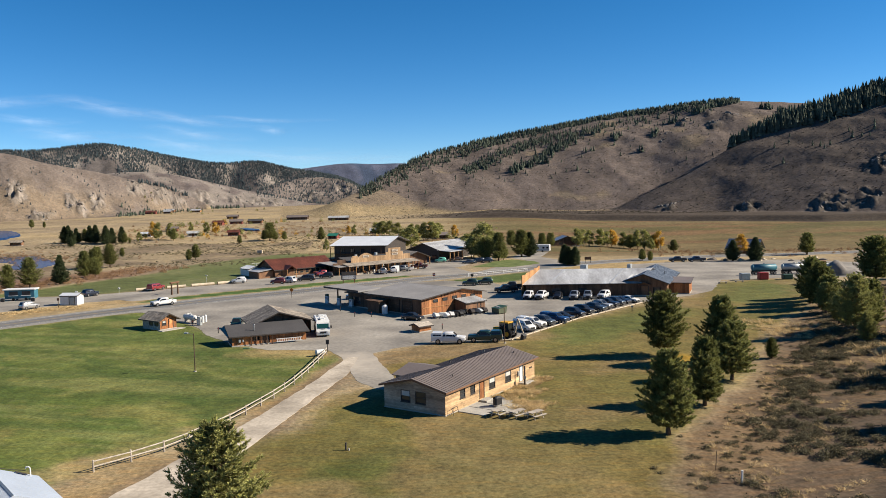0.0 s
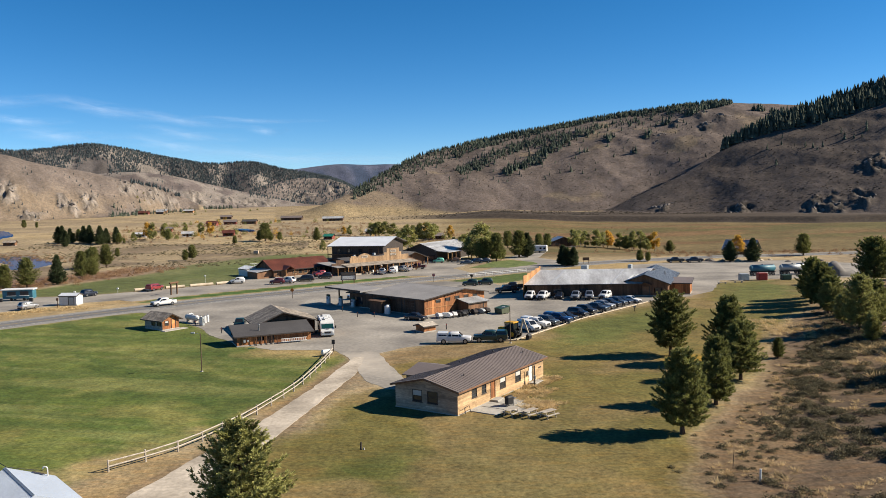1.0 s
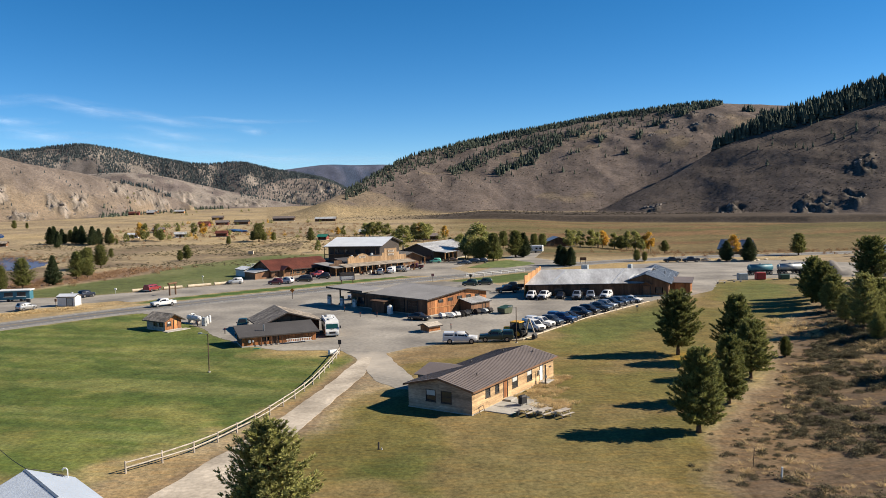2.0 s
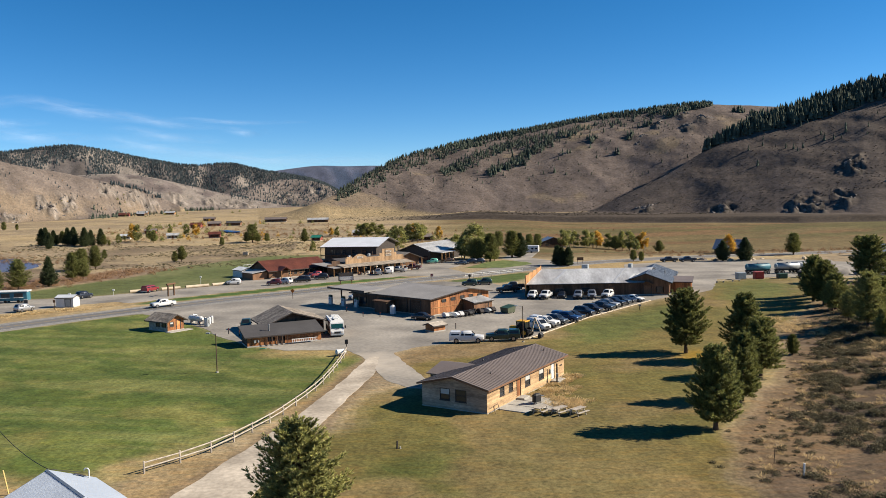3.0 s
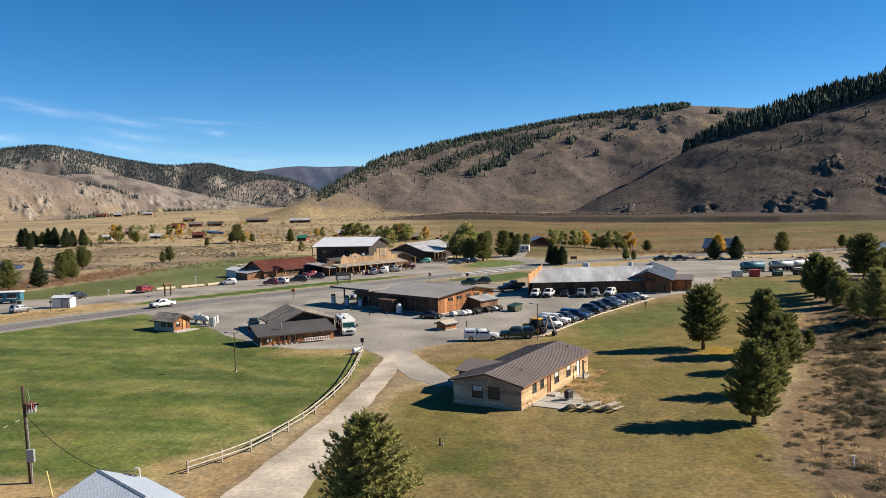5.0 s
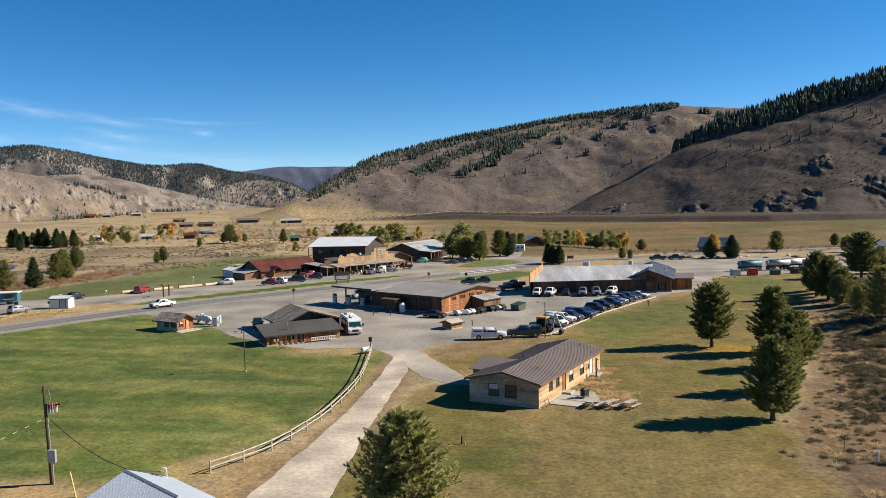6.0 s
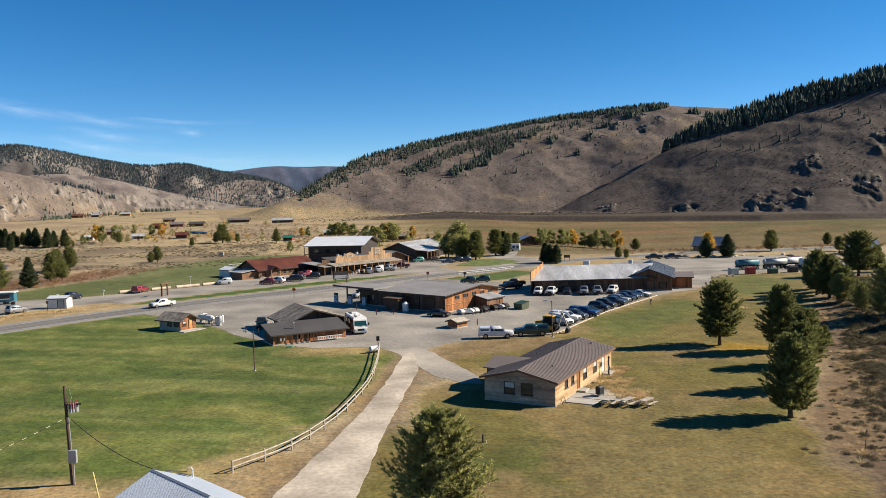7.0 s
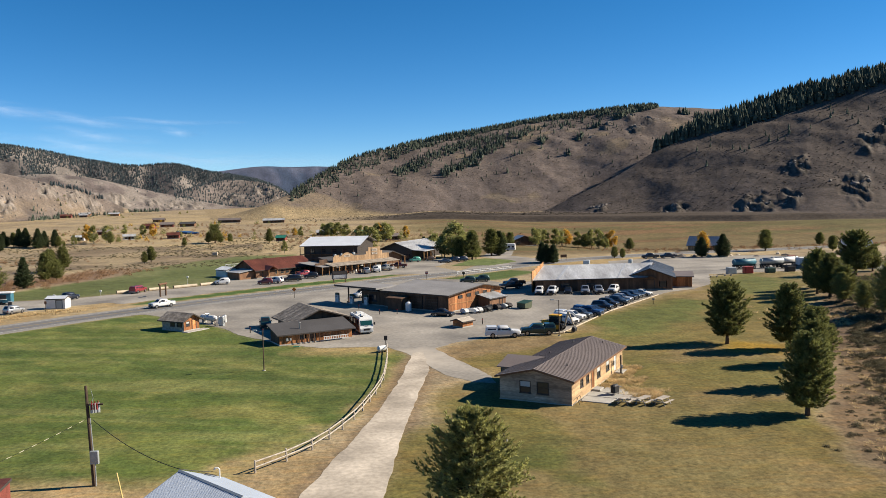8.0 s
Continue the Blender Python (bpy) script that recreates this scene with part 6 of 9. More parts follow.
for px in (2.9, 5.9):
    part("post", Geo().tube((px, -2.3, -0.1), (px, -2.3, 2.5), 0.14, 0.14, 8), MAT["cedar"], diner)
part("side_lean", Geo().box(-5.0, 1.0, 0, -0.16, 7.5, 2.1), MAT["brownwood"], diner)
part("side_lean_roof", Geo().slab([(-5.5, 0.5, 2.15), (-0.1, 0.5, 2.75), (-0.1, 8.0, 2.75), (-5.5, 8.0, 2.15)], 0.1), MAT["tinroof"], diner)
part("deck", Geo().box(11, -4.2, 0.05, 21, -0.1, 0.35), MAT["greywood"], diner)
for i in range(11):
    part("deck_post", Geo().box(11 + i, -4.15, 0.3, 11.1 + i, -4.05, 1.25), MAT["redbarn"], diner)
part("deck_rail", Geo().box(11, -4.18, 1.2, 21.1, -4.02, 1.3).box(11, -4.15, 0.75, 21.1, -4.05, 0.83), MAT["redbarn"], diner)
tent = building("white_shed", -66.3, 246.6, 41, 4.6, 6.0, 2.2, 0.8, "white metal storage shed behind the diner", wall=MAT["white"], roof=MAT["whitemetal"], ridge="y", over=0.15, board=0.6, thick=0.06, rib=0.6)
frame_pts = thing("pipe_frame", pose(-66.5, 258, 0, 0, 0, 41), "white pipe frame standing on the green field", "frame")
for i in range(5):
    part("hoop", Geo().tube((i * 1.6, 0, -0.1), (i * 1.6, 0, 2.6), 0.05, 0.05, 6).tube((i * 1.6, 0, 2.6), (i * 1.6, 4, 2.9), 0.05, 0.05, 6).tube((i * 1.6, 4, 2.9), (i * 1.6, 4, -0.1), 0.05, 0.05, 6), MAT["white"], frame_pts)
part("purlin", Geo().tube((0, 0, 2.6), (6.4, 0, 2.6), 0.05, 0.05, 6).tube((0, 4, 2.9), (6.4, 4, 2.9), 0.05, 0.05, 6), MAT["white"], frame_pts)

# the store with its false front
store = building("general_store", -34.6, 248.5, 42, 23.5, 13.0, 3.7, 1.0, "western-style store with honey-board false front and long porch", wall=MAT["darkwood"], roof=MAT["darkroof"], ridge="x", over=0.3, board=0.35,
                 walls={"f": MAT["brownwood"]}, openings=[("f", "window", 1.2 + i * 3.3, 0.8, 3.3 + i * 3.3, 2.3, MAT["cedar"]) for i in range(7)])
ff = part("false_front", Geo().box(0.05, -0.24, 3.3, 23.45, -0.17, 4.95), MAT["falsefront"], store, "honey-coloured board false front with stepped outline")
for i in range(47):
    a = i * 0.5
    u = (a + 0.25) / 23.5
    top = 5.1 + (0.5 if 0.02 < u < 0.1 else 0) + max(0, 1.15 * math.cos((u - 0.24) * 13)) * (0.1 < u < 0.38)
    top = 7.3 if 0.62 < u < 0.83 else top + (0.9 if 0.57 < u <= 0.62 or 0.83 <= u < 0.88 else 0)
    part("board", Geo().box(a + 0.004, -0.42 - 0.02 * (i % 3), 3.3, a + 0.496, -0.242, top), MAT["falsefront"], ff)
for a, zz in ((4.4, 5.2), (15.9, 6.4), (15.9, 5.3)):
    s = part("sign_board", Geo().chamfer(a, -0.56, zz - 0.35, a + 2.4, -0.47, zz + 0.35, 0.03), MAT["greywood"], store)
    part("sign_line", Geo().box(a + 0.3, -0.58, zz + 0.02, a + 2.1, -0.562, zz + 0.16).box(a + 0.5, -0.58, zz - 0.2, a + 1.9, -0.562, zz - 0.08), MAT["darkwood"], s)
part("porch_roof", Geo().slab([(-3.5, -4.4, 2.75), (24.6, -4.4, 2.75), (24.6, -0.3, 3.45), (-3.5, -0.3, 3.45)], 0.12), MAT["shake"], store)
part("porch_floor", Geo().box(-3.0, -4.3, -0.1, 24.4, -0.1, 0.25), MAT["greywood"], store)
for i in range(12):
    part("post", Geo().tube((-3.1 + i * 2.48, -4.1, 0.2), (-3.1 + i * 2.48, -4.1, 2.7), 0.13, 0.13, 7), MAT["cedar"], store)
part("side_front", Geo().box(-6.2, 0.4, 0.2, -0.1, 0.6, 3.6).box(-4.6, 0.38, 3.6, -1.6, 0.58, 4.6), MAT["darkwood"], store)
part("side_roof", Geo().slab([(-6.6, -3.2, 2.7), (-0.1, -3.2, 2.7), (-0.1, 9, 3.6), (-6.6, 9, 3.6)], 0.12), MAT["greyroof"], store)
for i in range(3):
    part("post", Geo().tube((-6.2 + i * 2.6, -2.9, -0.1), (-6.2 + i * 2.6, -2.9, 2.6), 0.12, 0.12, 7), MAT["cedar"], store)
for vx, vy, vs in ((6.0, 6.0, 0.7), (9.5, 7.0, 0.5), (15.5, 8.0, 0.8)):
    part("roof_unit", Geo().chamfer(vx, vy, 4.2, vx + vs, vy + vs, 5.4, 0.05), MAT["galv"], store)
# Near-black walls hold the shade of the deep eaves in their colour.
lodge = building("lodge", -46.8, 293.0, -12, 19.6, 27.0, 6.5, 2.4, "two-storey dark lodge with a broad white metal roof", wall=MAT["trim"], roof=MAT["whitemetal"], ridge="x", over=1.4, board=0.4, rib=0.8,
                 openings=[("f", "window", 2 + i * 4, 3.9, 3.8 + i * 4, 5.2) for i in range(4)] + [("l", "window", 3 + i * 5, 3.9, 5 + i * 5, 5.2) for i in range(3)])
part("balcony", Geo().box(-1.3, -1.4, 3.2, 20.0, -0.1, 3.4), MAT["darkwood"], lodge)
for i in range(6):
    part("post", Geo().box(-1.2 + i * 3.9, -1.4, -0.1, -1.0 + i * 3.9, -1.2, 6.0), MAT["darkwood"], lodge)
hall = building("hall", -19.2, 295.5, -27, 12.5, 28.0, 4.3, 2.3, "long hall with pale tin roof and timber gable porch", wall=MAT["trim"], roof=MAT["tinroof"], ridge="y", over=1.3, board=0.4, rib=0.7,
                openings=[("f", "door", 5.6, 0.05, 7.4, 2.3), ("f", "window", 1.5, 1, 4, 2.4), ("f", "window", 9, 1, 11.5, 2.4)])
part("side_porch", Geo().slab([(12.4, -1.3, 4.15), (18.2, -1.3, 3.7), (18.2, 9.5, 3.7), (12.4, 9.5, 4.15)], 0.16), MAT["tinroof"], hall)
for py in (-0.9, 2.2, 5.4, 8.8):
    part("post", Geo().tube((17.6, py, -0.1), (17.6, py, 3.6), 0.22, 0.2, 8), MAT["cedar"], hall)
part("porch_beam", Geo().tube((17.6, -1.2, 3.4), (17.6, 9.2, 3.4), 0.18, 0.18, 8), MAT["cedar"], hall)
wing = building("store_wing", -19.5, 275.5, 35, 9.0, 8.0, 2.9, 1.7, "brown gabled wing with shake roof beside the store", wall=MAT["brownwood"], roof=MAT["shake"], ridge="y", over=1.2, board=0.35, openings=[("f", "door", 4, 0.05, 5.2, 2.2), ("f", "window", 1, 0.8, 3, 2.1)])
for px in (-0.6, 9.6):
    part("post", Geo().tube((px, -1.0, -0.1), (px, -1.0, 2.8), 0.16, 0.16, 8), MAT["cedar"], wing)

# east: cabins across the road
building("stone_cabin", 100.6, 303.5, -38, 11.0, 7.5, 2.4, 3.0, "cabin with pale gable and steep blue-grey metal roof", wall=MAT["falsefront"], roof=MAT["bluemetal"], ridge="x", over=0.6, board=0.4, rib=0.8, z=ground_z(111, 300) - 0.2, openings=[("r", "window", 3, 1, 4.4, 2.2), ("r", "window", 5.0, 1, 6.2, 2.2), ("r", "window", 3.1, 3.0, 4.4, 4.0)])
building("dark_cabin", 44, 376, 10, 12, 8, 2.6, 2.2, "dark cabin with slate-blue roof among aspens", wall=MAT["darkwood"], roof=MAT["bluemetal"], ridge="y", over=0.5, board=0.4, z=ground_z(49, 380) - 0.2, openings=[("f", "window", 2, 1, 4, 2)])
building("blue_roof_cabin", 139, 262, -20, 9, 7, 2.4, 2.2, "small cabin with bright blue metal roof behind pines", wall=MAT["greywood"], roof=MAT["bluemetal"], ridge="x", over=0.4, board=0.4)
# farms up the valley
FARMS = [(-190.3, 508.8, 12, 12, 7, "redbarn", "brownroof"), (-164.7, 474.3, 16, 9, 6, "white", "tinroof"), (-337.4, 843.2, 8, 18, 10, "redbarn", "redroof"), (-322.0, 853.3, -6, 14, 9, "darkwood", "tinroof"), (-336.8, 892.9, 0, 20, 10, "brownwood", "tinroof"), (-301.0, 878.7, 4, 18, 9, "cedar", "tinroof"), (-187.2, 594.6, 5, 14, 8, "redbarn", "redroof"), (-183.2, 582.7, -4, 12, 8, "redbarn", "redroof"),
         (-178.6, 609.5, 10, 16, 10, "redbarn", "brownroof"), (-165.2, 612.7, 0, 18, 9, "brownwood", "darkroof")]
FARMS2 = [(-148.2, 671.9, 0, 30, 10, "darkwood", "brownroof"), (-107.7, 640.4, 0, 28, 9, "darkwood", "tinroof"), (-75.0, 445.5, -12, 7, 6, "redbarn", "greenroof"), (-140.0, 473.7, 8, 9, 7, "redbarn", "redroof"), (-193.4, 475.1, 0, 9, 4, "white", "whitemetal"), (-243.6, 423.2, 12, 8, 5, "brownwood", "shake"), (-55.0, 477.1, 0, 8, 7, "darkwood", "tinroof"), (-31.8, 468.1, 5, 9, 7, "brownwood", "greenroof"),
          (-22.4, 440.8, -10, 10, 8, "darkwood", "shake"), (-13.8, 432.8, 15, 9, 7, "brownwood", "brownroof"), (-210.6, 710.0, 4, 16, 9, "darkwood", "brownroof")]
for x, y, yaw, L, W, wl, rf in FARMS + FARMS2:
    k = 0.58 if y > 480 else 0.72
    L, W = L * k, W * k
    building("farm_building", x, y, yaw, L, W, 2.3 if L > 6 else 2.0, W * 0.25, {"redbarn": "red-boarded farm building on the valley floor", "white": "white farm shed on the valley floor"}.get(wl, "dark wooden farm building on the valley floor"),
             wall=MAT[wl], roof=MAT[rf], over=0.5, board=0.6, group="valley farms", z=ground_z(x + L / 2, y + W / 2) - 0.1, openings=[("f", "window", L * 0.12, 0.8, L * 0.3, 1.6), ("f", "window", L * 0.7, 0.8, L * 0.88, 1.6), ("f", "door", L * 0.5 - 0.4, 0.05, L * 0.5 + 0.4, 1.85)])

# roof below the camera: blue-white metal gable, and the corner of a red shed
near = building("near_cabin", -33.26, 51.13, 42.4, 6.3, 7.3, 2.1, 1.35, "cabin with pale blue-white ribbed metal gable roof", wall=MAT["greywood"], roof=MAT["nearmetal"], ridge="y", over=0.35, board=0.3, split=True, fascia=MAT["nearmetal"])
for i, rp in enumerate([c for c in near.children if c.name.startswith("roof")]):
    ribs = 60 if i == 0 else 20
    for k in range(ribs):
        y0, y1 = -0.35 + 8.0 * k / ribs, -0.35 + 8.0 * (k + 0.97) / ribs
        q = [(-0.35, y1, 2.05), (-0.35, y0, 2.05), (3.15, y0, 3.55), (3.15, y1, 3.55)] if i == 0 else [(6.65, y0, 2.05), (6.65, y1, 2.05), (3.15, y1, 3.55), (3.15, y0, 3.55)]
        up = Vector((-0.39 if i == 0 else 0.39, 0, 0.92)) * 0.018
        q = [Vector(p) + up for p in q]
        e = Geo().slab(q, 0.014)
        if i == 0:
            e.tube(q[1] + up * 0.3, q[2] + up * 0.3, 0.02, 0.02, 5)
        part("panel", e, MAT["nearmetal"], rp)
# Thin duller strip added in place of the shade line beside the ridge.
part("ridge_flashing", Geo().slab([(2.97, 7.68, 3.53), (2.97, -0.38, 3.53), (3.13, -0.38, 3.615), (3.13, 7.68, 3.615)], 0.03), MAT["galv"], near, "dull strip for the shade line along the ridge")
part("vent_pipe", Geo().tube((5.94, 7.0, 2.3), (5.94, 7.0, 3.0), 0.05, 0.05, 8).tube((5.94, 7.0, 3.0), (5.86, 7.08, 3.12), 0.05, 0.05, 8).tube((5.86, 7.08, 3.12), (5.72, 7.22, 3.12), 0.05, 0.05, 8).tube((5.72, 7.22, 3.12), (5.66, 7.28, 2.98), 0.055, 0.055, 8), MAT["white"], near, "white gooseneck vent pipe")
part("roof_hatch", Geo().slab([(4.95, 7.1, 2.92), (5.7, 6.85, 2.6), (5.7, 7.25, 2.6), (4.95, 7.5, 2.92)], 0.03), MAT["trim"], near, "dark torn flashing")
building("red_shed", -55.5, 58.0, 0, 6.5, 3.6, 2.3, 0.3, "dull red shed with a rusty flat roof", wall=MAT["redbarn"], roof=MAT["redroof"], shed=True, over=0.1, board=0.3)

# ---- vehicles ----
# Side outlines from nose to tail: x, half width low, sill, half width at the belt, belt, half width of the roof, roof.
SHAPES = {
    "sedan": dict(L=4.7, wheel=0.33, axles=(0.85, 3.6), st=[(0.0, 0.62, 0.32, 0.7, 0.6, 0.66, 0.68), (0.25, 0.82, 0.24, 0.86, 0.68, 0.8, 0.8), (1.35, 0.86, 0.2, 0.9, 0.82, 0.8, 0.95), (2.1, 0.86, 0.2, 0.9, 0.88, 0.62, 1.4), (3.1, 0.86, 0.2, 0.9, 0.9, 0.62, 1.42), (3.95, 0.86, 0.22, 0.89, 0.93, 0.76, 1.06), (4.55, 0.8, 0.3, 0.84, 0.9, 0.74, 0.98), (4.7, 0.66, 0.36, 0.7, 0.8, 0.62, 0.86)],
                  glass=(2, 3, 4, 5)),
    "suv": dict(L=4.8, wheel=0.37, axles=(0.9, 3.75), st=[(0.0, 0.64, 0.4, 0.74, 0.72, 0.7, 0.86), (0.25, 0.84, 0.32, 0.9, 0.85, 0.84, 1.0), (1.25, 0.88, 0.28, 0.94, 1.0, 0.84, 1.12), (1.95, 0.88, 0.28, 0.94, 1.04, 0.68, 1.66), (3.0, 0.88, 0.28, 0.94, 1.05, 0.7, 1.72), (4.35, 0.88, 0.3, 0.93, 1.06, 0.68, 1.66), (4.75, 0.82, 0.36, 0.86, 1.02, 0.74, 1.1), (4.8, 0.74, 0.42, 0.8, 0.9, 0.7, 1.0)],
                glass=(2, 3, 5, 6)),
    "van": dict(L=5.2, wheel=0.35, axles=(0.95, 4.1), st=[(0.0, 0.66, 0.36, 0.76, 0.74, 0.7, 0.9), (0.25, 0.86, 0.28, 0.92, 0.9, 0.86, 1.05), (0.95, 0.9, 0.26, 0.96, 1.05, 0.86, 1.18), (1.75, 0.9, 0.26, 0.96, 1.08, 0.74, 1.82), (3.4, 0.9, 0.26, 0.96, 1.1, 0.76, 1.9), (4.95, 0.9, 0.28, 0.95, 1.1, 0.74, 1.86), (5.15, 0.86, 0.34, 0.9, 1.06, 0.78, 1.2), (5.2, 0.78, 0.4, 0.84, 0.95, 0.74, 1.05)],
                glass=(2, 3, 5, 6)),
    "pickup": dict(L=5.8, wheel=0.42, axles=(1.0, 4.65), st=[(0.0, 0.72, 0.5, 0.84, 0.86, 0.8, 1.06), (0.2, 0.9, 0.42, 0.96, 1.0, 0.92, 1.16), (1.45, 0.92, 0.4, 0.98, 1.14, 0.88, 1.26), (2.1, 0.92, 0.4, 0.98, 1.2, 0.72, 1.84), (3.3, 0.92, 0.4, 0.98, 1.2, 0.72, 1.88), (3.85, 0.92, 0.4, 0.98, 1.2, 0.74, 1.78), (3.95, 0.92, 0.42, 0.98, 1.2, 0.95, 1.26)],
                   glass=(2, 3, 5, 6)),
}


def loft(stations):
    g = Geo()
    rings = []
    for x, wl, zl, wb, zb, wr, zr in stations:
        rings.append([(x, -wl, zl), (x, -wb, zl + 0.22), (x, -wb, zb), (x, -wr - 0.02, zr - 0.05), (x, -wr + 0.1, zr), (x, wr - 0.1, zr), (x, wr + 0.02, zr - 0.05), (x, wb, zb), (x, wb, zl + 0.22), (x, wl, zl)])
    n = len(rings[0])
    g.v = [p for r in rings for p in r]
    for i in range(len(rings) - 1):
        for j in range(n):
            a, b = i * n + j, i * n + (j + 1) % n
            g.f.append((a, b, b + n, a + n))
    g.f.append(tuple(range(n - 1, -1, -1)))
    g.f.append(tuple(range((len(rings) - 1) * n, len(rings) * n)))
    g.f = [f[::-1] for f in g.f]
    return g


def pane_on(st, i, j, side, lo=0.12, hi=0.86, cut0=0.0, cut1=0.0, lift=0.012):
    """A window pane between two stations on one side."""
    def at(k, t):
        x, wl, zl, wb, zb, wr, zr = st[k]
        return Vector((x, side * (wb + (wr - wb) * t + lift), zb + (zr - 0.05 - zb) * t))
    a0, a1, b0, b1 = at(i, lo), at(i, hi), at(j, lo), at(j, hi)
    p, q, r, s = a0.lerp(b0, cut0), a0.lerp(b0, 1 - cut1), a1.lerp(b1, 1 - cut1), a1.lerp(b1, cut0)
    o = Vector((0, side * 0.01, 0))
    return Geo().add([p, q, r, s, p - o, q - o, r - o, s - o], [(0, 1, 2, 3), (7, 6, 5, 4), (0, 4, 5, 1), (1, 5, 6, 2), (2, 6, 7, 3), (3, 7, 4, 0)])


def screen_on(st, i, j, lift=0.014):
    """Windscreen or rear window between two stations, across the car."""
    def edge(k, s):
        x, wl, zl, wb, zb, wr, zr = st[k]
        return Vector((x, s * (wr - 0.12), zr))
    a, b, c, d = edge(i, -1), edge(i, 1), edge(j, 1), edge(j, -1)
    up = (b - a).cross(d - a).normalized()
    up = up if up.z > 0 else -up
    q = [v.lerp((a + b + c + d) / 4, 0.08) + up * lift for v in (a, b, c, d)]
    return Geo().add([*q, *[v - up * 0.012 for v in q]], [(0, 1, 2, 3), (7, 6, 5, 4), (0, 4, 5, 1), (1, 5, 6, 2), (2, 6, 7, 3), (3, 7, 4, 0)])


def wheel_geo(r):
    ty, rm = Geo(), Geo()
    ty.tube((0, -0.11, 0), (0, 0.11, 0), r, r, 18)
    rm.tube((0, -0.125, 0), (0, -0.105, 0), r * 0.6, r * 0.62, 12)
    rm.tube((0, 0.105, 0), (0, 0.125, 0), r * 0.62, r * 0.6, 12)
    return ty, rm


CAR = {}


def vehicle(kind, colour, x, y, yaw, label, group="parked cars", shell=False, name=None, category="car", z=0.04):
    """A parked vehicle whose nose points along yaw. shell: a pickup with a canopy on its bed."""
    sh = SHAPES[kind]
    st, L = sh["st"], sh["L"]
    ob = thing(name or {"pickup": "pickup_truck", "van": "van", "suv": "suv"}.get(kind, "car"), pose(x, y, z, 0, 0, yaw) @ Matrix.Diagonal({"suv": (0.86, 0.97, 1.07, 1), "sedan": (0.93, 0.98, 1.03, 1)}.get(kind, (0.96, 0.98, 1, 1))) @ pose(L / 2, 0, 0, 0, 0, 180), label, category, group)
    key = (kind, colour, shell)
    if key not in CAR:
        m = {}
        m["body"] = loft(st).mesh("body", PAINT[colour], True)
        i0, i1, i2, i3 = sh["glass"]
        m["windscreen"] = screen_on(st, i0, i1).mesh("windscreen", MAT["carglass"])
        m["rear_window"] = screen_on(st, i2, i3).mesh("rear_window", MAT["carglass"])
        for s, nm in ((-1, "a"), (1, "b")):
            g = pane_on(st, i0, i1, s, 0.1, 0.8, 0.45, 0.02)
            last = i2
            for k in range(i1, last):
                w = pane_on(st, k, k + 1, s, 0.1, 0.84, 0.04, 0.05)
                g.add(w.v, w.f)
            m["side_window_" + nm] = g.mesh("side_window", MAT["carglass"])
        ty, rm = wheel_geo(sh["wheel"])
        m["tyre"], m["rim"] = ty.mesh("tyre", MAT["tyre"]), rm.mesh("rim", MAT["rim"])
        x0, wl, zl, wb, zb, wr, zr = st[1]
        for s, nm in ((-1, "a"), (1, "b")):
            m["headlight_" + nm] = Geo().chamfer(-0.02 + 0.06, s * (wb - 0.2) - 0.13, zb - 0.14, 0.2, s * (wb - 0.2) + 0.13, zb + 0.02, 0.03).mesh("headlight", MAT["lampglass"])
            m["mirror_" + nm] = Geo().chamfer(st[i0][0] + 0.25, s * (wb + 0.1) - 0.1, st[i0][4] + 0.05, st[i0][0] + 0.42, s * (wb + 0.1) + 0.1, st[i0][4] + 0.22, 0.03).mesh("mirror", MAT["blackplastic"])
            tz = st[-1][4] if kind != "pickup" else 1.1
            m["tail_light_" + nm] = Geo().chamfer(L - 0.16, s * (wb - 0.14) - 0.1, tz - 0.25, L + 0.01, s * (wb - 0.14) + 0.1, tz - 0.02, 0.02).mesh("tail_light", MAT["redlamp"])
        m["front_bumper"] = Geo().chamfer(-0.06, -wl + 0.02, zl - 0.02, 0.24, wl - 0.02, zl + 0.2, 0.05).mesh("bumper", MAT["blackplastic"])
        m["rear_bumper"] = Geo().chamfer(L - 0.2, -0.85, zl - 0.02, L + 0.07, 0.85, zl + 0.2, 0.05).mesh("bumper", MAT["blackplastic"] if kind != "pickup" else MAT["rim"])
        m["grille"] = Geo().box(-0.015, -0.45, zl + 0.22, 0.1, 0.45, zb - 0.03).mesh("grille", MAT["blackplastic"])
        if kind == "pickup":
            b = Geo()
            b.chamfer(3.96, -0.98, 0.5, L, -0.86, 1.22, 0.04).chamfer(3.96, 0.86, 0.5, L, 0.98, 1.22, 0.04)
            b.box(3.96, -0.86, 0.55, L - 0.1, 0.86, 0.7)
            m["bed"] = b.mesh("bed", PAINT[colour])
            m["tailgate"] = Geo().chamfer(L - 0.12, -0.86, 0.55, L - 0.01, 0.86, 1.2, 0.03).mesh("tailgate", PAINT[colour])
            if shell:
                m["canopy"] = Geo().add(*(lambda q: (q.v, q.f))(loft([(3.98, 0.9, 1.0, 0.96, 1.22, 0.76, 1.86), (L - 0.2, 0.9, 1.0, 0.96, 1.22, 0.76, 1.88), (L - 0.03, 0.88, 1.0, 0.94, 1.22, 0.8, 1.6)]))).mesh("canopy", PAINT[colour])
                g = Geo()
                for s in (-1, 1):
                    w = pane_on([(4.1, 0.9, 1.2, 0.96, 1.22, 0.76, 1.86), (L - 0.3, 0.9, 1.2, 0.96, 1.22, 0.76, 1.88)], 0, 1, s, 0.2, 0.8)
                    g.add(w.v, w.f)
                m["canopy_window"] = g.mesh("canopy_window", MAT["carglass"])
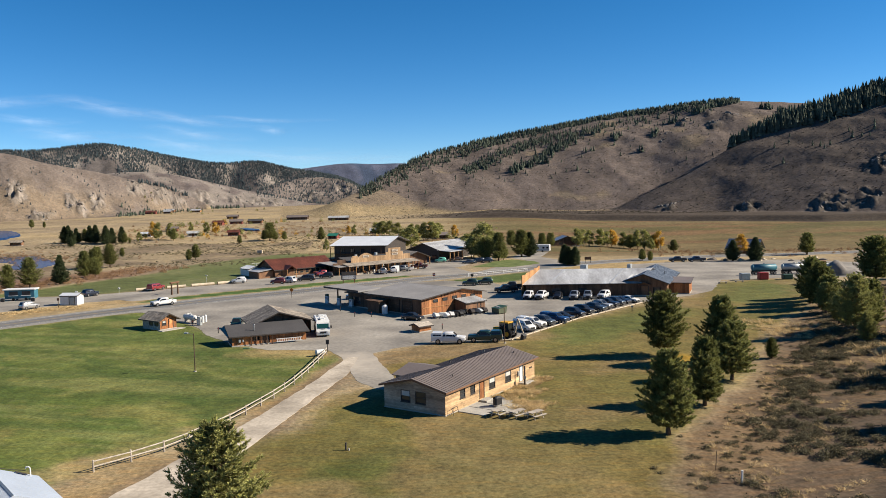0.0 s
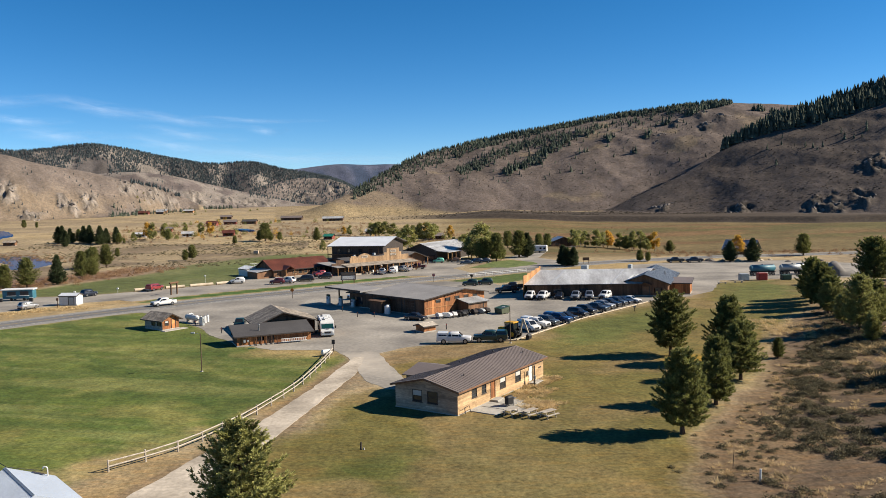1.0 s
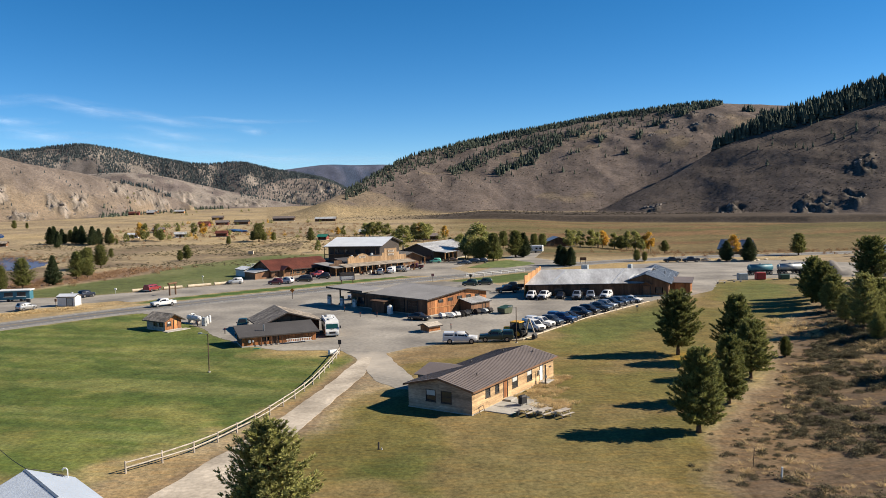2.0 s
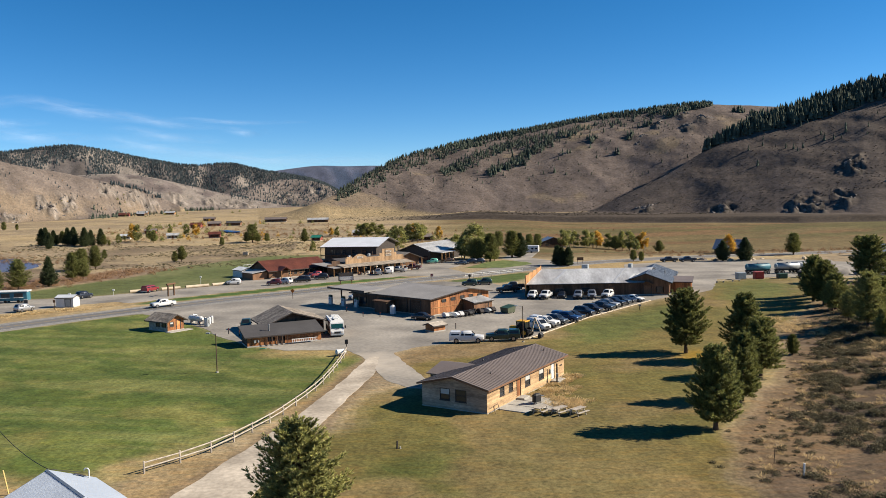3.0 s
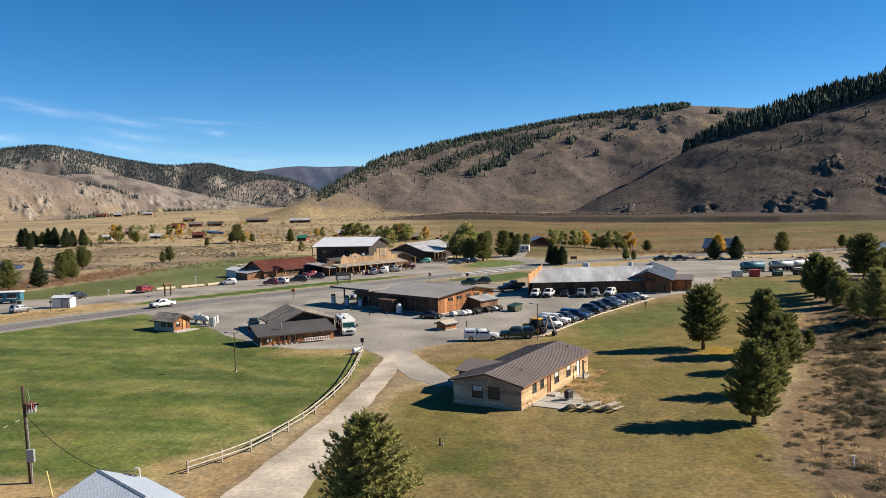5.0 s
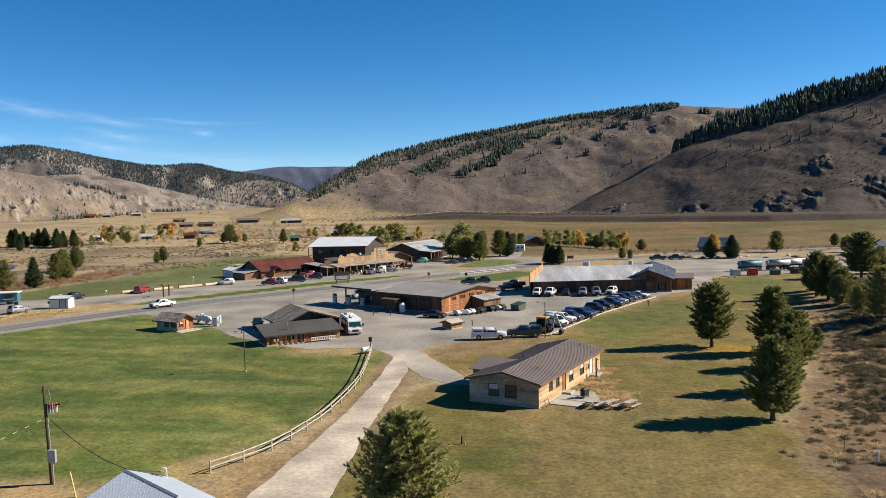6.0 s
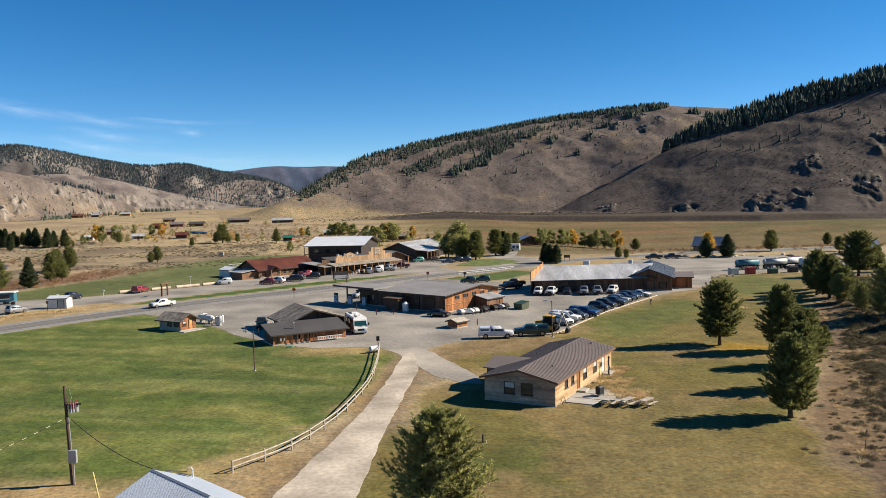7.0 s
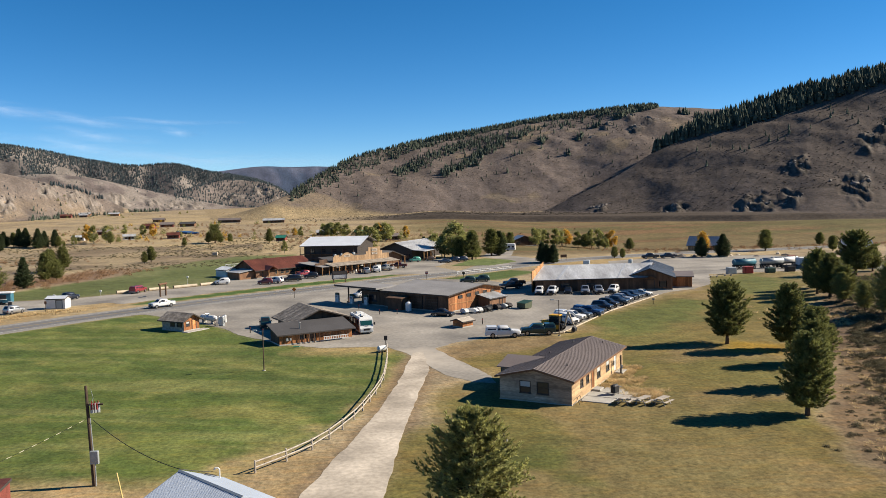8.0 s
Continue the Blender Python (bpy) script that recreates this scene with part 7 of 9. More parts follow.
        CAR[key] = m
    m = CAR[key]
    for k, me in m.items():
        if k in ("tyre", "rim"):
            continue
        part(me.name.split(".")[0], me, None, ob)
    w = sh["st"][2][3] - 0.1
    for ax in sh["axles"]:
        for s in (-1, 1):
            t = part("wheel", m["tyre"], None, ob, at=pose(ax, s * w, sh["wheel"]))
            part("rim", m["rim"], None, t)
    return ob


W = "parked along the log wheel stops"
vehicle("pickup", "white", -1.6, 126.9, -4, "white crew-cab pickup with a canopy parked on the yard", shell=True)
vehicle("pickup", "green", 4.3, 127.9, 176, "dark green pickup with a canopy parked at the yard edge", shell=True)
vehicle("van", "white", 11.4, 138.0, -58, "white van with its nose to the wheel stops")
vehicle("pickup", "white", 12.9, 141.0, -40, "white pickup with its nose to the wheel stops", shell=True)
vehicle("suv", "steel", 15.4, 143.2, -40, "grey-blue station wagon with its nose to the wheel stops")
vehicle("pickup", "blue", 17.6, 146.0, -40, "bright blue covered pickup with its nose to the wheel stops", shell=True)
vehicle("sedan", "black", 19.6, 149.2, -40, "black sedan with its nose to the wheel stops")
vehicle("suv", "navy", 22.2, 152.6, -40, "navy estate car with its nose to the wheel stops")
vehicle("suv", "black", 24.4, 155.8, -40, "black estate car with its nose to the wheel stops")
vehicle("pickup", "steel", 26.8, 159.0, -40, "slate pickup with its nose to the wheel stops")
vehicle("pickup", "silver", 28.6, 162.2, -40, "silver pickup with its nose to the wheel stops")
vehicle("pickup", "navy", 30.4, 164.8, -40, "navy pickup with its nose to the wheel stops")
vehicle("suv", "steel", 32.8, 167.0, -40, "steel-blue station wagon with its nose to the wheel stops")
vehicle("sedan", "navy", 34.4, 169.8, -40, "navy sedan with its nose to the wheel stops")
vehicle("sedan", "white", 36.6, 171.4, -40, "white sedan with its nose to the wheel stops")
vehicle("suv", "white", 15.6, 180.2, -108, "white off-roader parked before the warehouse")
vehicle("pickup", "white", 18.6, 179.9, -112, "white pickup parked before the warehouse")
vehicle("sedan", "black", 22.3, 180.4, -105, "small black car parked before the warehouse")
vehicle("pickup", "silver", 25.8, 178.6, -104, "silver pickup parked before the warehouse")
vehicle("pickup", "silver", 28.8, 178.4, -100, "grey pickup parked before the warehouse")
vehicle("suv", "white", 32.4, 178.6, -122, "white off-roader parked before the warehouse")
vehicle("pickup", "black", 11.2, 193.0, 185, "black pickup parked beside the warehouse")
vehicle("pickup", "black", 13.2, 199.4, 180, "black pickup parked behind another by the warehouse")
vehicle("suv", "green", 2.6, 209.3, 176, "dark green off-roader parked by the highway verge")
vehicle("suv", "green", 6.6, 211.3, 178, "dark green estate car parked by the highway verge")
vehicle("sedan", "black", -9.0, 152.2, -28, "black car parked by the workshop wall")
vehicle("pickup", "white", -68.5, 180.7, 226, "white crew-cab pickup on the highway", category="pickup truck")
vehicle("suv", "silver", -98.8, 178.6, 60, "silver-blue car parked on the gravel lay-by")
vehicle("suv", "navy", -95.6, 202.0, 60, "dark blue car parked by the field")
vehicle("pickup", "red", -82.6, 212.6, 75, "red pickup parked by the log barriers", shell=True)
vehicle("suv", "white", -63.9, 226.8, 195, "white car parked near the diner")
vehicle("suv", "maroon", -51.6, 222.6, 188, "maroon car parked near the diner")
vehicle("suv", "white", -49.0, 225.6, 150, "white estate car parked near the diner")
vehicle("van", "black", -44.8, 229.0, 185, "black van parked near the diner")
vehicle("suv", "black", -40.2, 236.0, 185, "black off-roader parked by the store")
vehicle("pickup", "red", -42.4, 243.4, 222, "red pickup parked by the diner deck")
vehicle("pickup", "silver", -24.2, 247.0, 100, "silver pickup parked before the store")
vehicle("pickup", "white", -21.4, 250.4, 102, "white pickup parked before the store")
vehicle("pickup", "silver", -18.2, 254.6, 150, "silver pickup parked before the store wing")
vehicle("pickup", "maroon", -13.8, 262.6, 170, "dark red pickup parked before the hall")
vehicle("suv", "mint", -7.4, 284.6, 190, "mint green vintage van parked under the hall porch")
vehicle("sedan", "bronze", -1.6, 292.0, 190, "brown car parked by the hall")
vehicle("sedan", "steel", 2.6, 276.8, 185, "blue-grey car parked by the green")
vehicle("suv", "navy", 6.2, 279.6, 195, "navy car parked by the green")
vehicle("suv", "navy", 9.0, 280.2, 195, "dark car parked by the green")
vehicle("pickup", "green", -41.6, 146.4, 280, "dark green pickup parked behind the lean-to")
vehicle("pickup", "navy", 78.5, 266.2, 180, "navy pickup parked at the far edge of the yard")
vehicle("pickup", "black", 72.5, 267.2, 180, "black pickup parked at the far edge of the yard")
vehicle("van", "white", -24.4, 186.2, 215, "white van at the fuel pumps")

# motor home
rv = thing("motor_home", pose(-24.3, 138.6, 0.04, 0, 0, 104) @ Matrix.Diagonal((0.82, 0.92, 0.88, 1)), "white motor home with dark brown side panels beside the lean-to", "motor home")
shell = Geo()
for y0, y1, top in ((-1.25, -1.12, 3.12), (-1.12, 1.12, 3.2), (1.12, 1.25, 3.12)):
    shell.prism([(-4.72, 0.42), (-4.78, 1.15), (-4.62, 1.5), (-4.3, 2.75), (-3.9, top), (4.5, top), (4.6, top - 0.12), (4.6, 0.42)], y0, y1)
part("body", shell, MAT["white"], rv)
part("skirt", Geo().chamfer(-4.5, -1.22, 0.28, 4.5, 1.22, 0.44, 0.03), MAT["galv"], rv)
part("side_panel", Geo().box(-3.9, 1.252, 0.6, 4.3, 1.262, 2.8), MAT["brownwood"], rv, "brown side graphics")
part("side_panel", Geo().box(-3.9, -1.262, 0.6, 4.3, -1.252, 2.8), MAT["brownwood"], rv, "brown side graphics")
# Green reflection painted into the tint of the glass.
part("windscreen", Geo().slab([(-4.605, 1.08, 1.68), (-4.605, -1.08, 1.68), (-4.38, -1.08, 2.56), (-4.38, 1.08, 2.56)], 0.03), glass_mat("windscreen_green", (0.012, 0.055, 0.045), 0.08), rv, "windscreen with a green reflection in its tint")
part("wiper", Geo().tube((-4.7, -0.3, 1.5), (-4.62, 0.5, 1.75), 0.02, 0.02, 5).tube((-4.7, 0.3, 1.5), (-4.62, -0.5, 1.72), 0.02, 0.02, 5), MAT["blackplastic"], rv)
part("grille", Geo().box(-4.83, -0.55, 0.72, -4.74, 0.55, 1.08), MAT["blackplastic"], rv)
part("bumper", Geo().chamfer(-4.92, -1.2, 0.4, -4.7, 1.2, 0.66, 0.05), MAT["galv"], rv)
for s in (-1, 1):
    part("headlight", Geo().chamfer(-4.86, s * 0.9 - 0.2, 0.82, -4.74, s * 0.9 + 0.2, 1.12, 0.03), MAT["lampglass"], rv)
    part("mirror", Geo().chamfer(-4.75, s * 1.5 - 0.13, 1.7, -4.6, s * 1.5 + 0.13, 2.2, 0.03).box(-4.65, min(s * 1.25, s * 1.45), 1.9, -4.6, max(s * 1.25, s * 1.45), 1.95), MAT["blackplastic"], rv)
    for a in (-3.2, 2.4):
        t = part("wheel", wheel_geo(0.45)[0], MAT["tyre"], rv, at=pose(a, s * 1.12, 0.45))
        part("rim", wheel_geo(0.45)[1], MAT["rim"], t)
    for a in (-3.4, -0.6, 2.0):
        part("side_window", Geo().box(a, min(s * 1.264, s * 1.28), 1.7, a + 1.3, max(s * 1.264, s * 1.28), 2.5), MAT["carglass"], rv)
for a in (-2.2, 1.6):
    part("roof_unit", Geo().chamfer(a, -0.5, 3.19, a + 1.1, 0.5, 3.5, 0.08), MAT["white"], rv)
for a, b in ((-3.6, 0.6), (-0.4, -0.5), (3.2, 0.5)):
    part("roof_vent", Geo().chamfer(a, b - 0.25, 3.19, a + 0.5, b + 0.25, 3.34, 0.04), MAT["blackplastic"], rv)

# backhoe loader at the row's end
bh = thing("backhoe", pose(7.6, 131.2, 0.04, 0, 0, -35), "yellow and dark backhoe loader parked by the lamp post", "digger")
part("chassis", Geo().chamfer(-1.8, -0.5, 0.6, 1.8, 0.5, 1.2, 0.1), MAT["blackplastic"], bh)
part("bonnet", Geo().chamfer(-2.0, -0.5, 1.0, -0.4, 0.5, 1.7, 0.12), MAT["yellow"], bh)
cabp = part("cab_roof", Geo().chamfer(-0.5, -0.85, 2.55, 1.3, 0.85, 2.72, 0.06), MAT["yellow"], bh)
for a in (-0.4, 1.2):
    for s in (-0.75, 0.75):
        part("cab_post", Geo().box(a - 0.05, s - 0.05, 1.0, a + 0.05, s + 0.05, 2.56), MAT["blackplastic"], bh)
part("cab_glass", Geo().box(-0.34, -0.7, 1.4, 1.14, 0.7, 2.5), MAT["carglass"], bh)
for a, r in ((-1.5, 0.5), (1.1, 0.8)):
    for s in (-0.85, 0.85):
        t = part("wheel", Geo().tube((0, -0.2, 0), (0, 0.2, 0), r, r, 16), MAT["tyre"], bh, at=pose(a, s, r))
        part("rim", Geo().tube((0, -0.215, 0), (0, 0.215, 0), r * 0.5, r * 0.5, 12), MAT["yellow"], t)
part("boom", Geo().tube((2.0, 0, 1.0), (2.6, 0.1, 3.3), 0.17, 0.14, 6).tube((2.6, 0.1, 3.3), (3.6, 0.1, 1.0), 0.15, 0.11, 6), MAT["log"], bh)
part("bucket", Geo().prism([(3.3, 0.05), (3.9, 0.1), (4.0, 0.6), (3.6, 1.0), (3.35, 0.6)], -0.4, 0.5), MAT["blackplastic"], bh)
part("loader_arm", Geo().tube((-0.6, -0.6, 1.3), (-2.6, -0.6, 0.5), 0.1, 0.1, 6).tube((-0.6, 0.6, 1.3), (-2.6, 0.6, 0.5), 0.1, 0.1, 6), MAT["yellow"], bh)
part("loader_bucket", Geo().prism([(-3.2, 0.05), (-2.5, 0.05), (-2.4, 0.8), (-2.7, 0.85)], -1.0, 1.0), MAT["blackplastic"], bh)

# tankers and trailers at the yard's east end
for i, (tx, ty, ty_aw, col, ln) in enumerate(((84.0, 221.5, 4, MAT["teal"], 7.0), (92.5, 222.0, 2, MAT["galv"], 7.0), (98.0, 224.5, 6, MAT["white"], 8.0))):
    tk = thing("tank_trailer", pose(tx, ty, 0.04, 0, 0, ty_aw), ("teal tank trailer", "grey tank trailer", "white tank trailer")[i] + " parked at the east end of the yard", "trailer", "tank trailers")
    g = Geo()
    for a, b, r0, r1 in ((-ln / 2, -ln / 2 + 0.3, 0.6, 0.88), (-ln / 2 + 0.3, ln / 2 - 0.3, 0.88, 0.88), (ln / 2 - 0.3, ln / 2, 0.88, 0.6)):
        g.tube((a, 0, 2.05), (b, 0, 2.05), r0, r1, 16)
    part("tank", g, col, tk, smooth=True)
    part("frame", Geo().box(-ln / 2, -0.5, 0.9, ln / 2, 0.5, 1.2), MAT["blackplastic"], tk)
    part("walkway", Geo().box(-ln / 2 + 0.5, -0.3, 2.92, ln / 2 - 0.5, 0.3, 2.98), MAT["metal"], tk)
    part("manhole", Geo().tube((0, 0, 2.9), (0, 0, 3.15), 0.3, 0.3, 10), MAT["metal"], tk)
    for a in (-ln / 2 + 0.8, -ln / 2 + 1.9, ln / 2 - 0.9):
        for s in (-0.95, 0.95):
            t = part("wheel", wheel_geo(0.48)[0], MAT["tyre"], tk, at=pose(a, s, 0.48))
            part("rim", wheel_geo(0.48)[1], MAT["rim"], t)
tr = thing("tractor_truck", pose(100.5, 219.6, 0.04, 0, 0, 0), "white truck cab with long bonnet parked by the tankers", "truck")
part("cab", Geo().chamfer(-1.6, -1.1, 0.8, 0.3, 1.1, 3.0, 0.12), MAT["white"], tr)
part("bonnet", Geo().chamfer(0.3, -0.9, 0.8, 2.3, 0.9, 1.9, 0.15), MAT["white"], tr)
part("windscreen", Geo().slab([(0.31, -0.95, 2.0), (0.31, 0.95, 2.0), (0.22, 0.9, 2.8), (0.22, -0.9, 2.8)], -0.02), MAT["carglass"], tr)
part("grille", Geo().box(2.3, -0.5, 0.9, 2.34, 0.5, 1.7), MAT["metal"], tr)
part("exhaust", Geo().tube((-1.75, 0.9, 1.0), (-1.75, 0.9, 3.5), 0.08, 0.08, 8), MAT["rim"], tr)
part("frame", Geo().box(-6.0, -0.45, 0.7, 2.2, 0.45, 0.95), MAT["blackplastic"], tr)
for a in (1.4, -4.4, -5.6):
    for s in (-0.95, 0.95):
        t = part("wheel", wheel_geo(0.5)[0], MAT["tyre"], tr, at=pose(a, s, 0.5))
        part("rim", wheel_geo(0.5)[1], MAT["rim"], t)
# camper trailer up the side street
ct = thing("camper_trailer", pose(33.2, 326.5, 0.04, 0, 0, -15), "white camper trailer parked up the side street", "trailer")
part("body", Geo().chamfer(-3.2, -1.15, 0.5, 3.2, 1.15, 3.0, 0.2), MAT["white"], ct)
for a in (-2.2, 0.2, 1.8):
    part("window", Geo().box(a, -1.17, 1.4, a + 0.9, -1.152, 2.1), MAT["carglass"], ct)
for s in (-1.05, 1.05):
    part("wheel", wheel_geo(0.36)[0], MAT["tyre"], ct, at=pose(0.2, s, 0.36))
part("stripe", Geo().box(-3.1, -1.165, 0.9, 3.1, -1.152, 1.1), MAT["galv"], ct)

# ---- fences, poles, signs ----
def rail_fence(name, pts, spacing, rails, label, material, height_=1.05, post=0.07, group="", rail_r=0.05):
    ob = thing(name, pose(pts[0][0], pts[0][1], 0), label, "fence", group)
    o = Vector((pts[0][0], pts[0][1], 0))
    lft, _ = ribbon(pts, 0.0, 0, 10)
    run, marks = 0.0, [lft[0]]
    for a, b in zip(lft, lft[1:]):
        run += (b - a).length
        if run >= spacing:
            marks.append(b.copy())
            run = 0.0
    rnd = random.Random(len(pts))
    for p in marks:
        q = p - o
        part("post", Geo().tube((q.x, q.y, -0.3), (q.x + rnd.uniform(-0.03, 0.03), q.y, height_ + rnd.uniform(0, 0.12)), post, post * 0.9, 7), material, ob)
    for h in rails:
        for a, b in zip(marks, marks[1:]):
            a_, b_ = a - o, b - o
            part("rail", Geo().tube((a_.x, a_.y, h + rnd.uniform(-0.03, 0.03)), (b_.x, b_.y, h + rnd.uniform(-0.03, 0.03)), rail_r, rail_r * 0.85, 6), material, ob)
    return ob


FENCE = [(-38.6, 63.4), (-32.2, 67.9), (-28.2, 72.8), (-25.6, 78.8), (-23.8, 84.6), (-22.3, 91.8), (-21.2, 98.6), (-20.6, 107), (-20.3, 114.6), (-20.2, 120.0)]
rail_fence("rail_fence", FENCE[1:], 3.0, (0.5, 0.95), "two-rail weathered grey pole fence along the drive", MAT["greywood"], 1.05, 0.09, rail_r=0.075)
rail_fence("white_rail", [(2.3, 232.6), (12, 239.2), (21.9, 246.4)], 2.6, (0.45, 0.9), "white rail fence between lawn and highway", MAT["white"], 1.0, 0.07)
rail_fence("post_row", [(-4.5, 221.0), (3, 227.0), (10.5, 232.5)], 3.2, (0.8,), "low pale rail along the highway verge", MAT["greywood"], 0.85, 0.06)


def lamp_post(x, y, h, yaw, label):
    ob = thing("lamp_post", pose(x, y, 0, 0, 0, yaw), label, "lamp post", "lamp posts")
    part("pole", Geo().tube((0, 0, -0.3), (0, 0, h), 0.085, 0.06, 8), MAT["polewood"], ob)
    part("arm", Geo().tube((0, 0, h - 0.15), (-0.9, 0, h + 0.1), 0.03, 0.03, 6), MAT["metal"], ob)
    part("lamp_head", Geo().chamfer(-1.35, -0.15, h + 0.0, -0.75, 0.15, h + 0.18, 0.05), MAT["galv"], ob)
    part("base", Geo().tube((0, 0, -0.1), (0, 0, 0.12), 0.22, 0.2, 10), MAT["concrete"], ob)


lamp_post(-36.9, 108.9, 5.4, 0, "slim wooden lamp post standing on the green lawn")
lamp_post(7.4, 126.2, 5.8, 0, "slim wooden lamp post at the yard edge")

up = thing("utility_pole", pose(-44.85, 66.9, 0), "tall wooden utility pole with transformers and meter box", "utility pole")
part("pole", Geo().tube((0, 0, -0.5), (-0.28, 0, 8.2), 0.16, 0.11, 10), MAT["polewood"], up)
part("meter_box", Geo().chamfer(-0.12, -0.42, 1.9, 0.55, -0.14, 2.95, 0.04), MAT["galv"], up)
part("conduit", Geo().tube((0.2, -0.16, 0), (0.2, -0.16, 1.9), 0.05, 0.05, 6).tube((0.1, -0.16, 2.95), (0.0, -0.16, 5.6), 0.04, 0.04, 6), MAT["galv"], up)
for i, a in enumerate((0.16, 0.36, 0.58)):
    t = part("transformer", Geo().tube((a, -0.1 + 0.1 * i, 6.0), (a, -0.1 + 0.1 * i, 6.75), 0.15, 0.15, 10), MAT["galv"], up)
    part("insulator", Geo().tube((a, -0.1 + 0.1 * i, 6.75), (a, -0.1 + 0.1 * i, 6.95), 0.05, 0.03, 6), MAT["red"], t)
    part("fuse_holder", Geo().chamfer(a - 0.04, -0.3, 6.3, a + 0.06, -0.2, 6.8, 0.02), MAT["red"], t)
part("crossarm", Geo().box(-0.35, -0.06, 6.6, 1.0, 0.06, 6.72), MAT["polewood"], up)
part("drop_wire", Geo().tube((0.1, 0, 7.9), (0.25, 0, 7.2), 0.015, 0.015, 5).tube((0.25, 0, 7.2), (0.2, -0.1, 6.9), 0.015, 0.015, 5), MAT["galv"], up)


def wire(name, a, b, sag, r, label, material=None, dashes=0):
    a, b = Vector(a), Vector(b)
    n = 52 if dashes else 26
    pts = [a.lerp(b, i / n) - Vector((0, 0, sag * 4 * (i / n) * (1 - i / n))) for i in range(n + 1)]
    g, d = Geo(), Geo()
    side = (b - a).cross(Vector((0, 0, 1))).normalized() * r
    upw = side.cross((b - a).normalized())
    g.add([p - a + side * math.cos(k * 1.2566) + upw * math.sin(k * 1.2566) for p in pts for k in range(5)],
          [(i * 5 + k, i * 5 + (k + 1) % 5, i * 5 + 5 + (k + 1) % 5, i * 5 + 5 + k) for i in range(n) for k in range(5)])
    for i, (p, q) in enumerate(zip(pts, pts[1:])):
        if dashes and i % 2:
            d.tube(p - a, p.lerp(q, 0.75) - a, r * 1.5, r * 1.5, 6)
    ob = tagged(part(name, g, material or MAT["cable"], at=Matrix.Translation(a)), label, "cable")
    if dashes:
        part("guard", d, MAT["rope"], ob, "pale plastic guards")


wire("service_cable", (-44.7, 66.9, 5.4), (-36.1, 58.95, 3.62), 0.5, 0.028, "black service cable from the pole to the cabin roof")
wire("service_cable", (-36.1, 58.95, 3.62), (-34.0, 60.4, 2.8), 0.03, 0.025, "black cable end at the cabin ridge")
wire("guarded_cable", (-45.0, 66.9, 5.6), (-62.0, 50.0, 1.7), 0.8, 0.016, "thin cable with pale guards running down from the pole", dashes=1)
gm = thing("ground_marker", pose(-41.6, 63.5, 0), "slanting yellow guy-wire guard stuck in the grass", "marker")
part("guard_tube", Geo().tube((0, 0, -0.1), (-0.35, -0.05, 2.1), 0.06, 0.06, 7), MAT["guard"], gm)


def sign_post(x, y, h, w, hh, face, label, yaw=0, name="road_sign", diamond=False, posts=1):
    ob = thing(name, pose(x, y, 0.03, 0, 0, yaw), label, "sign", "road signs")
    for i in range(posts):
        px = 0 if posts == 1 else (-w * 0.4 + i * w * 0.8)
        part("post", Geo().box(px - 0.05, 0.0, -0.3, px + 0.05, 0.1, h + hh / 2), MAT["polewood"], ob)
    m = pose(0, -0.03, h, 0, 45 if diamond else 0, 0)
    part("panel", Geo().box(-w / 2, -0.015, -hh / 2, w / 2, 0.015, hh / 2, m), face, ob)
    return ob


sign_post(-40.6, 189.6, 2.0, 0.75, 0.75, MAT["orange"], "orange diamond road-work sign on a wooden post", diamond=True)
sign_post(-7.4, 221.2, 1.9, 0.75, 0.75, MAT["red"], "red and white no-entry sign beside the highway")
part("bar", Geo().box(-0.28, -0.07, 1.84, 0.28, -0.05, 1.98), MAT["white"], bpy.data.objects["road_sign.001"])
sign_post(-20.4, 121.8, 1.5, 0.5, 0.7, MAT["trim"], "dark sign back on a post at the fence end")
sign_post(34.5, 158.5, 0.9, 0.5, 0.35, MAT["greywood"], "small wooden notice on a stake in the lawn")
sign_post(-93, 180.5, 1.9, 0.5, 0.6, MAT["brownwood"], "brown wooden sign post on the lay-by")
sign_post(43.0, 270.0, 1.6, 2.2, 1.0, MAT["brownwood"], "brown board sign on two posts beyond the road", posts=2)
big = thing("billboard", pose(-31.4, 222.0, 0.03, 0, 0, 14), "dark framed letter board sign standing on the grass strip", "sign")
part("frame", Geo().box(-2.1, -0.15, 0.9, 2.1, 0.15, 3.1), MAT["blackplastic"], big)
fc = part("panel", Geo().box(-1.9, -0.19, 1.05, 1.9, -0.155, 2.1), MAT["screen"], big)
for i in range(4):
    part("text_line", Geo().box(-1.6, -0.2, 1.18 + i * 0.22, 1.2 + 0.3 * (i % 2), -0.192, 1.28 + i * 0.22), MAT["white"], fc)
part("top_band", Geo().box(-1.9, -0.19, 2.2, 1.9, -0.155, 2.95), MAT["trim"], big)
for a in (-1.6, 1.6):
    part("post", Geo().box(a - 0.12, -0.1, -0.2, a + 0.12, 0.1, 0.9), MAT["darkwood"], big)
gate = thing("log_gate", pose(-74.2, 201.6, 0.03, 0, 0, 72), "rustic log frame with a short roof beam", "gate")
for a in (0, 2.4):
    part("post", Geo().tube((a, 0, -0.3), (a, 0, 2.9), 0.22, 0.2, 8), MAT["darkwood"], gate)
part("beam", Geo().tube((-0.5, 0, 3.0), (2.9, 0, 3.0), 0.24, 0.22, 8), MAT["brownwood"], gate)
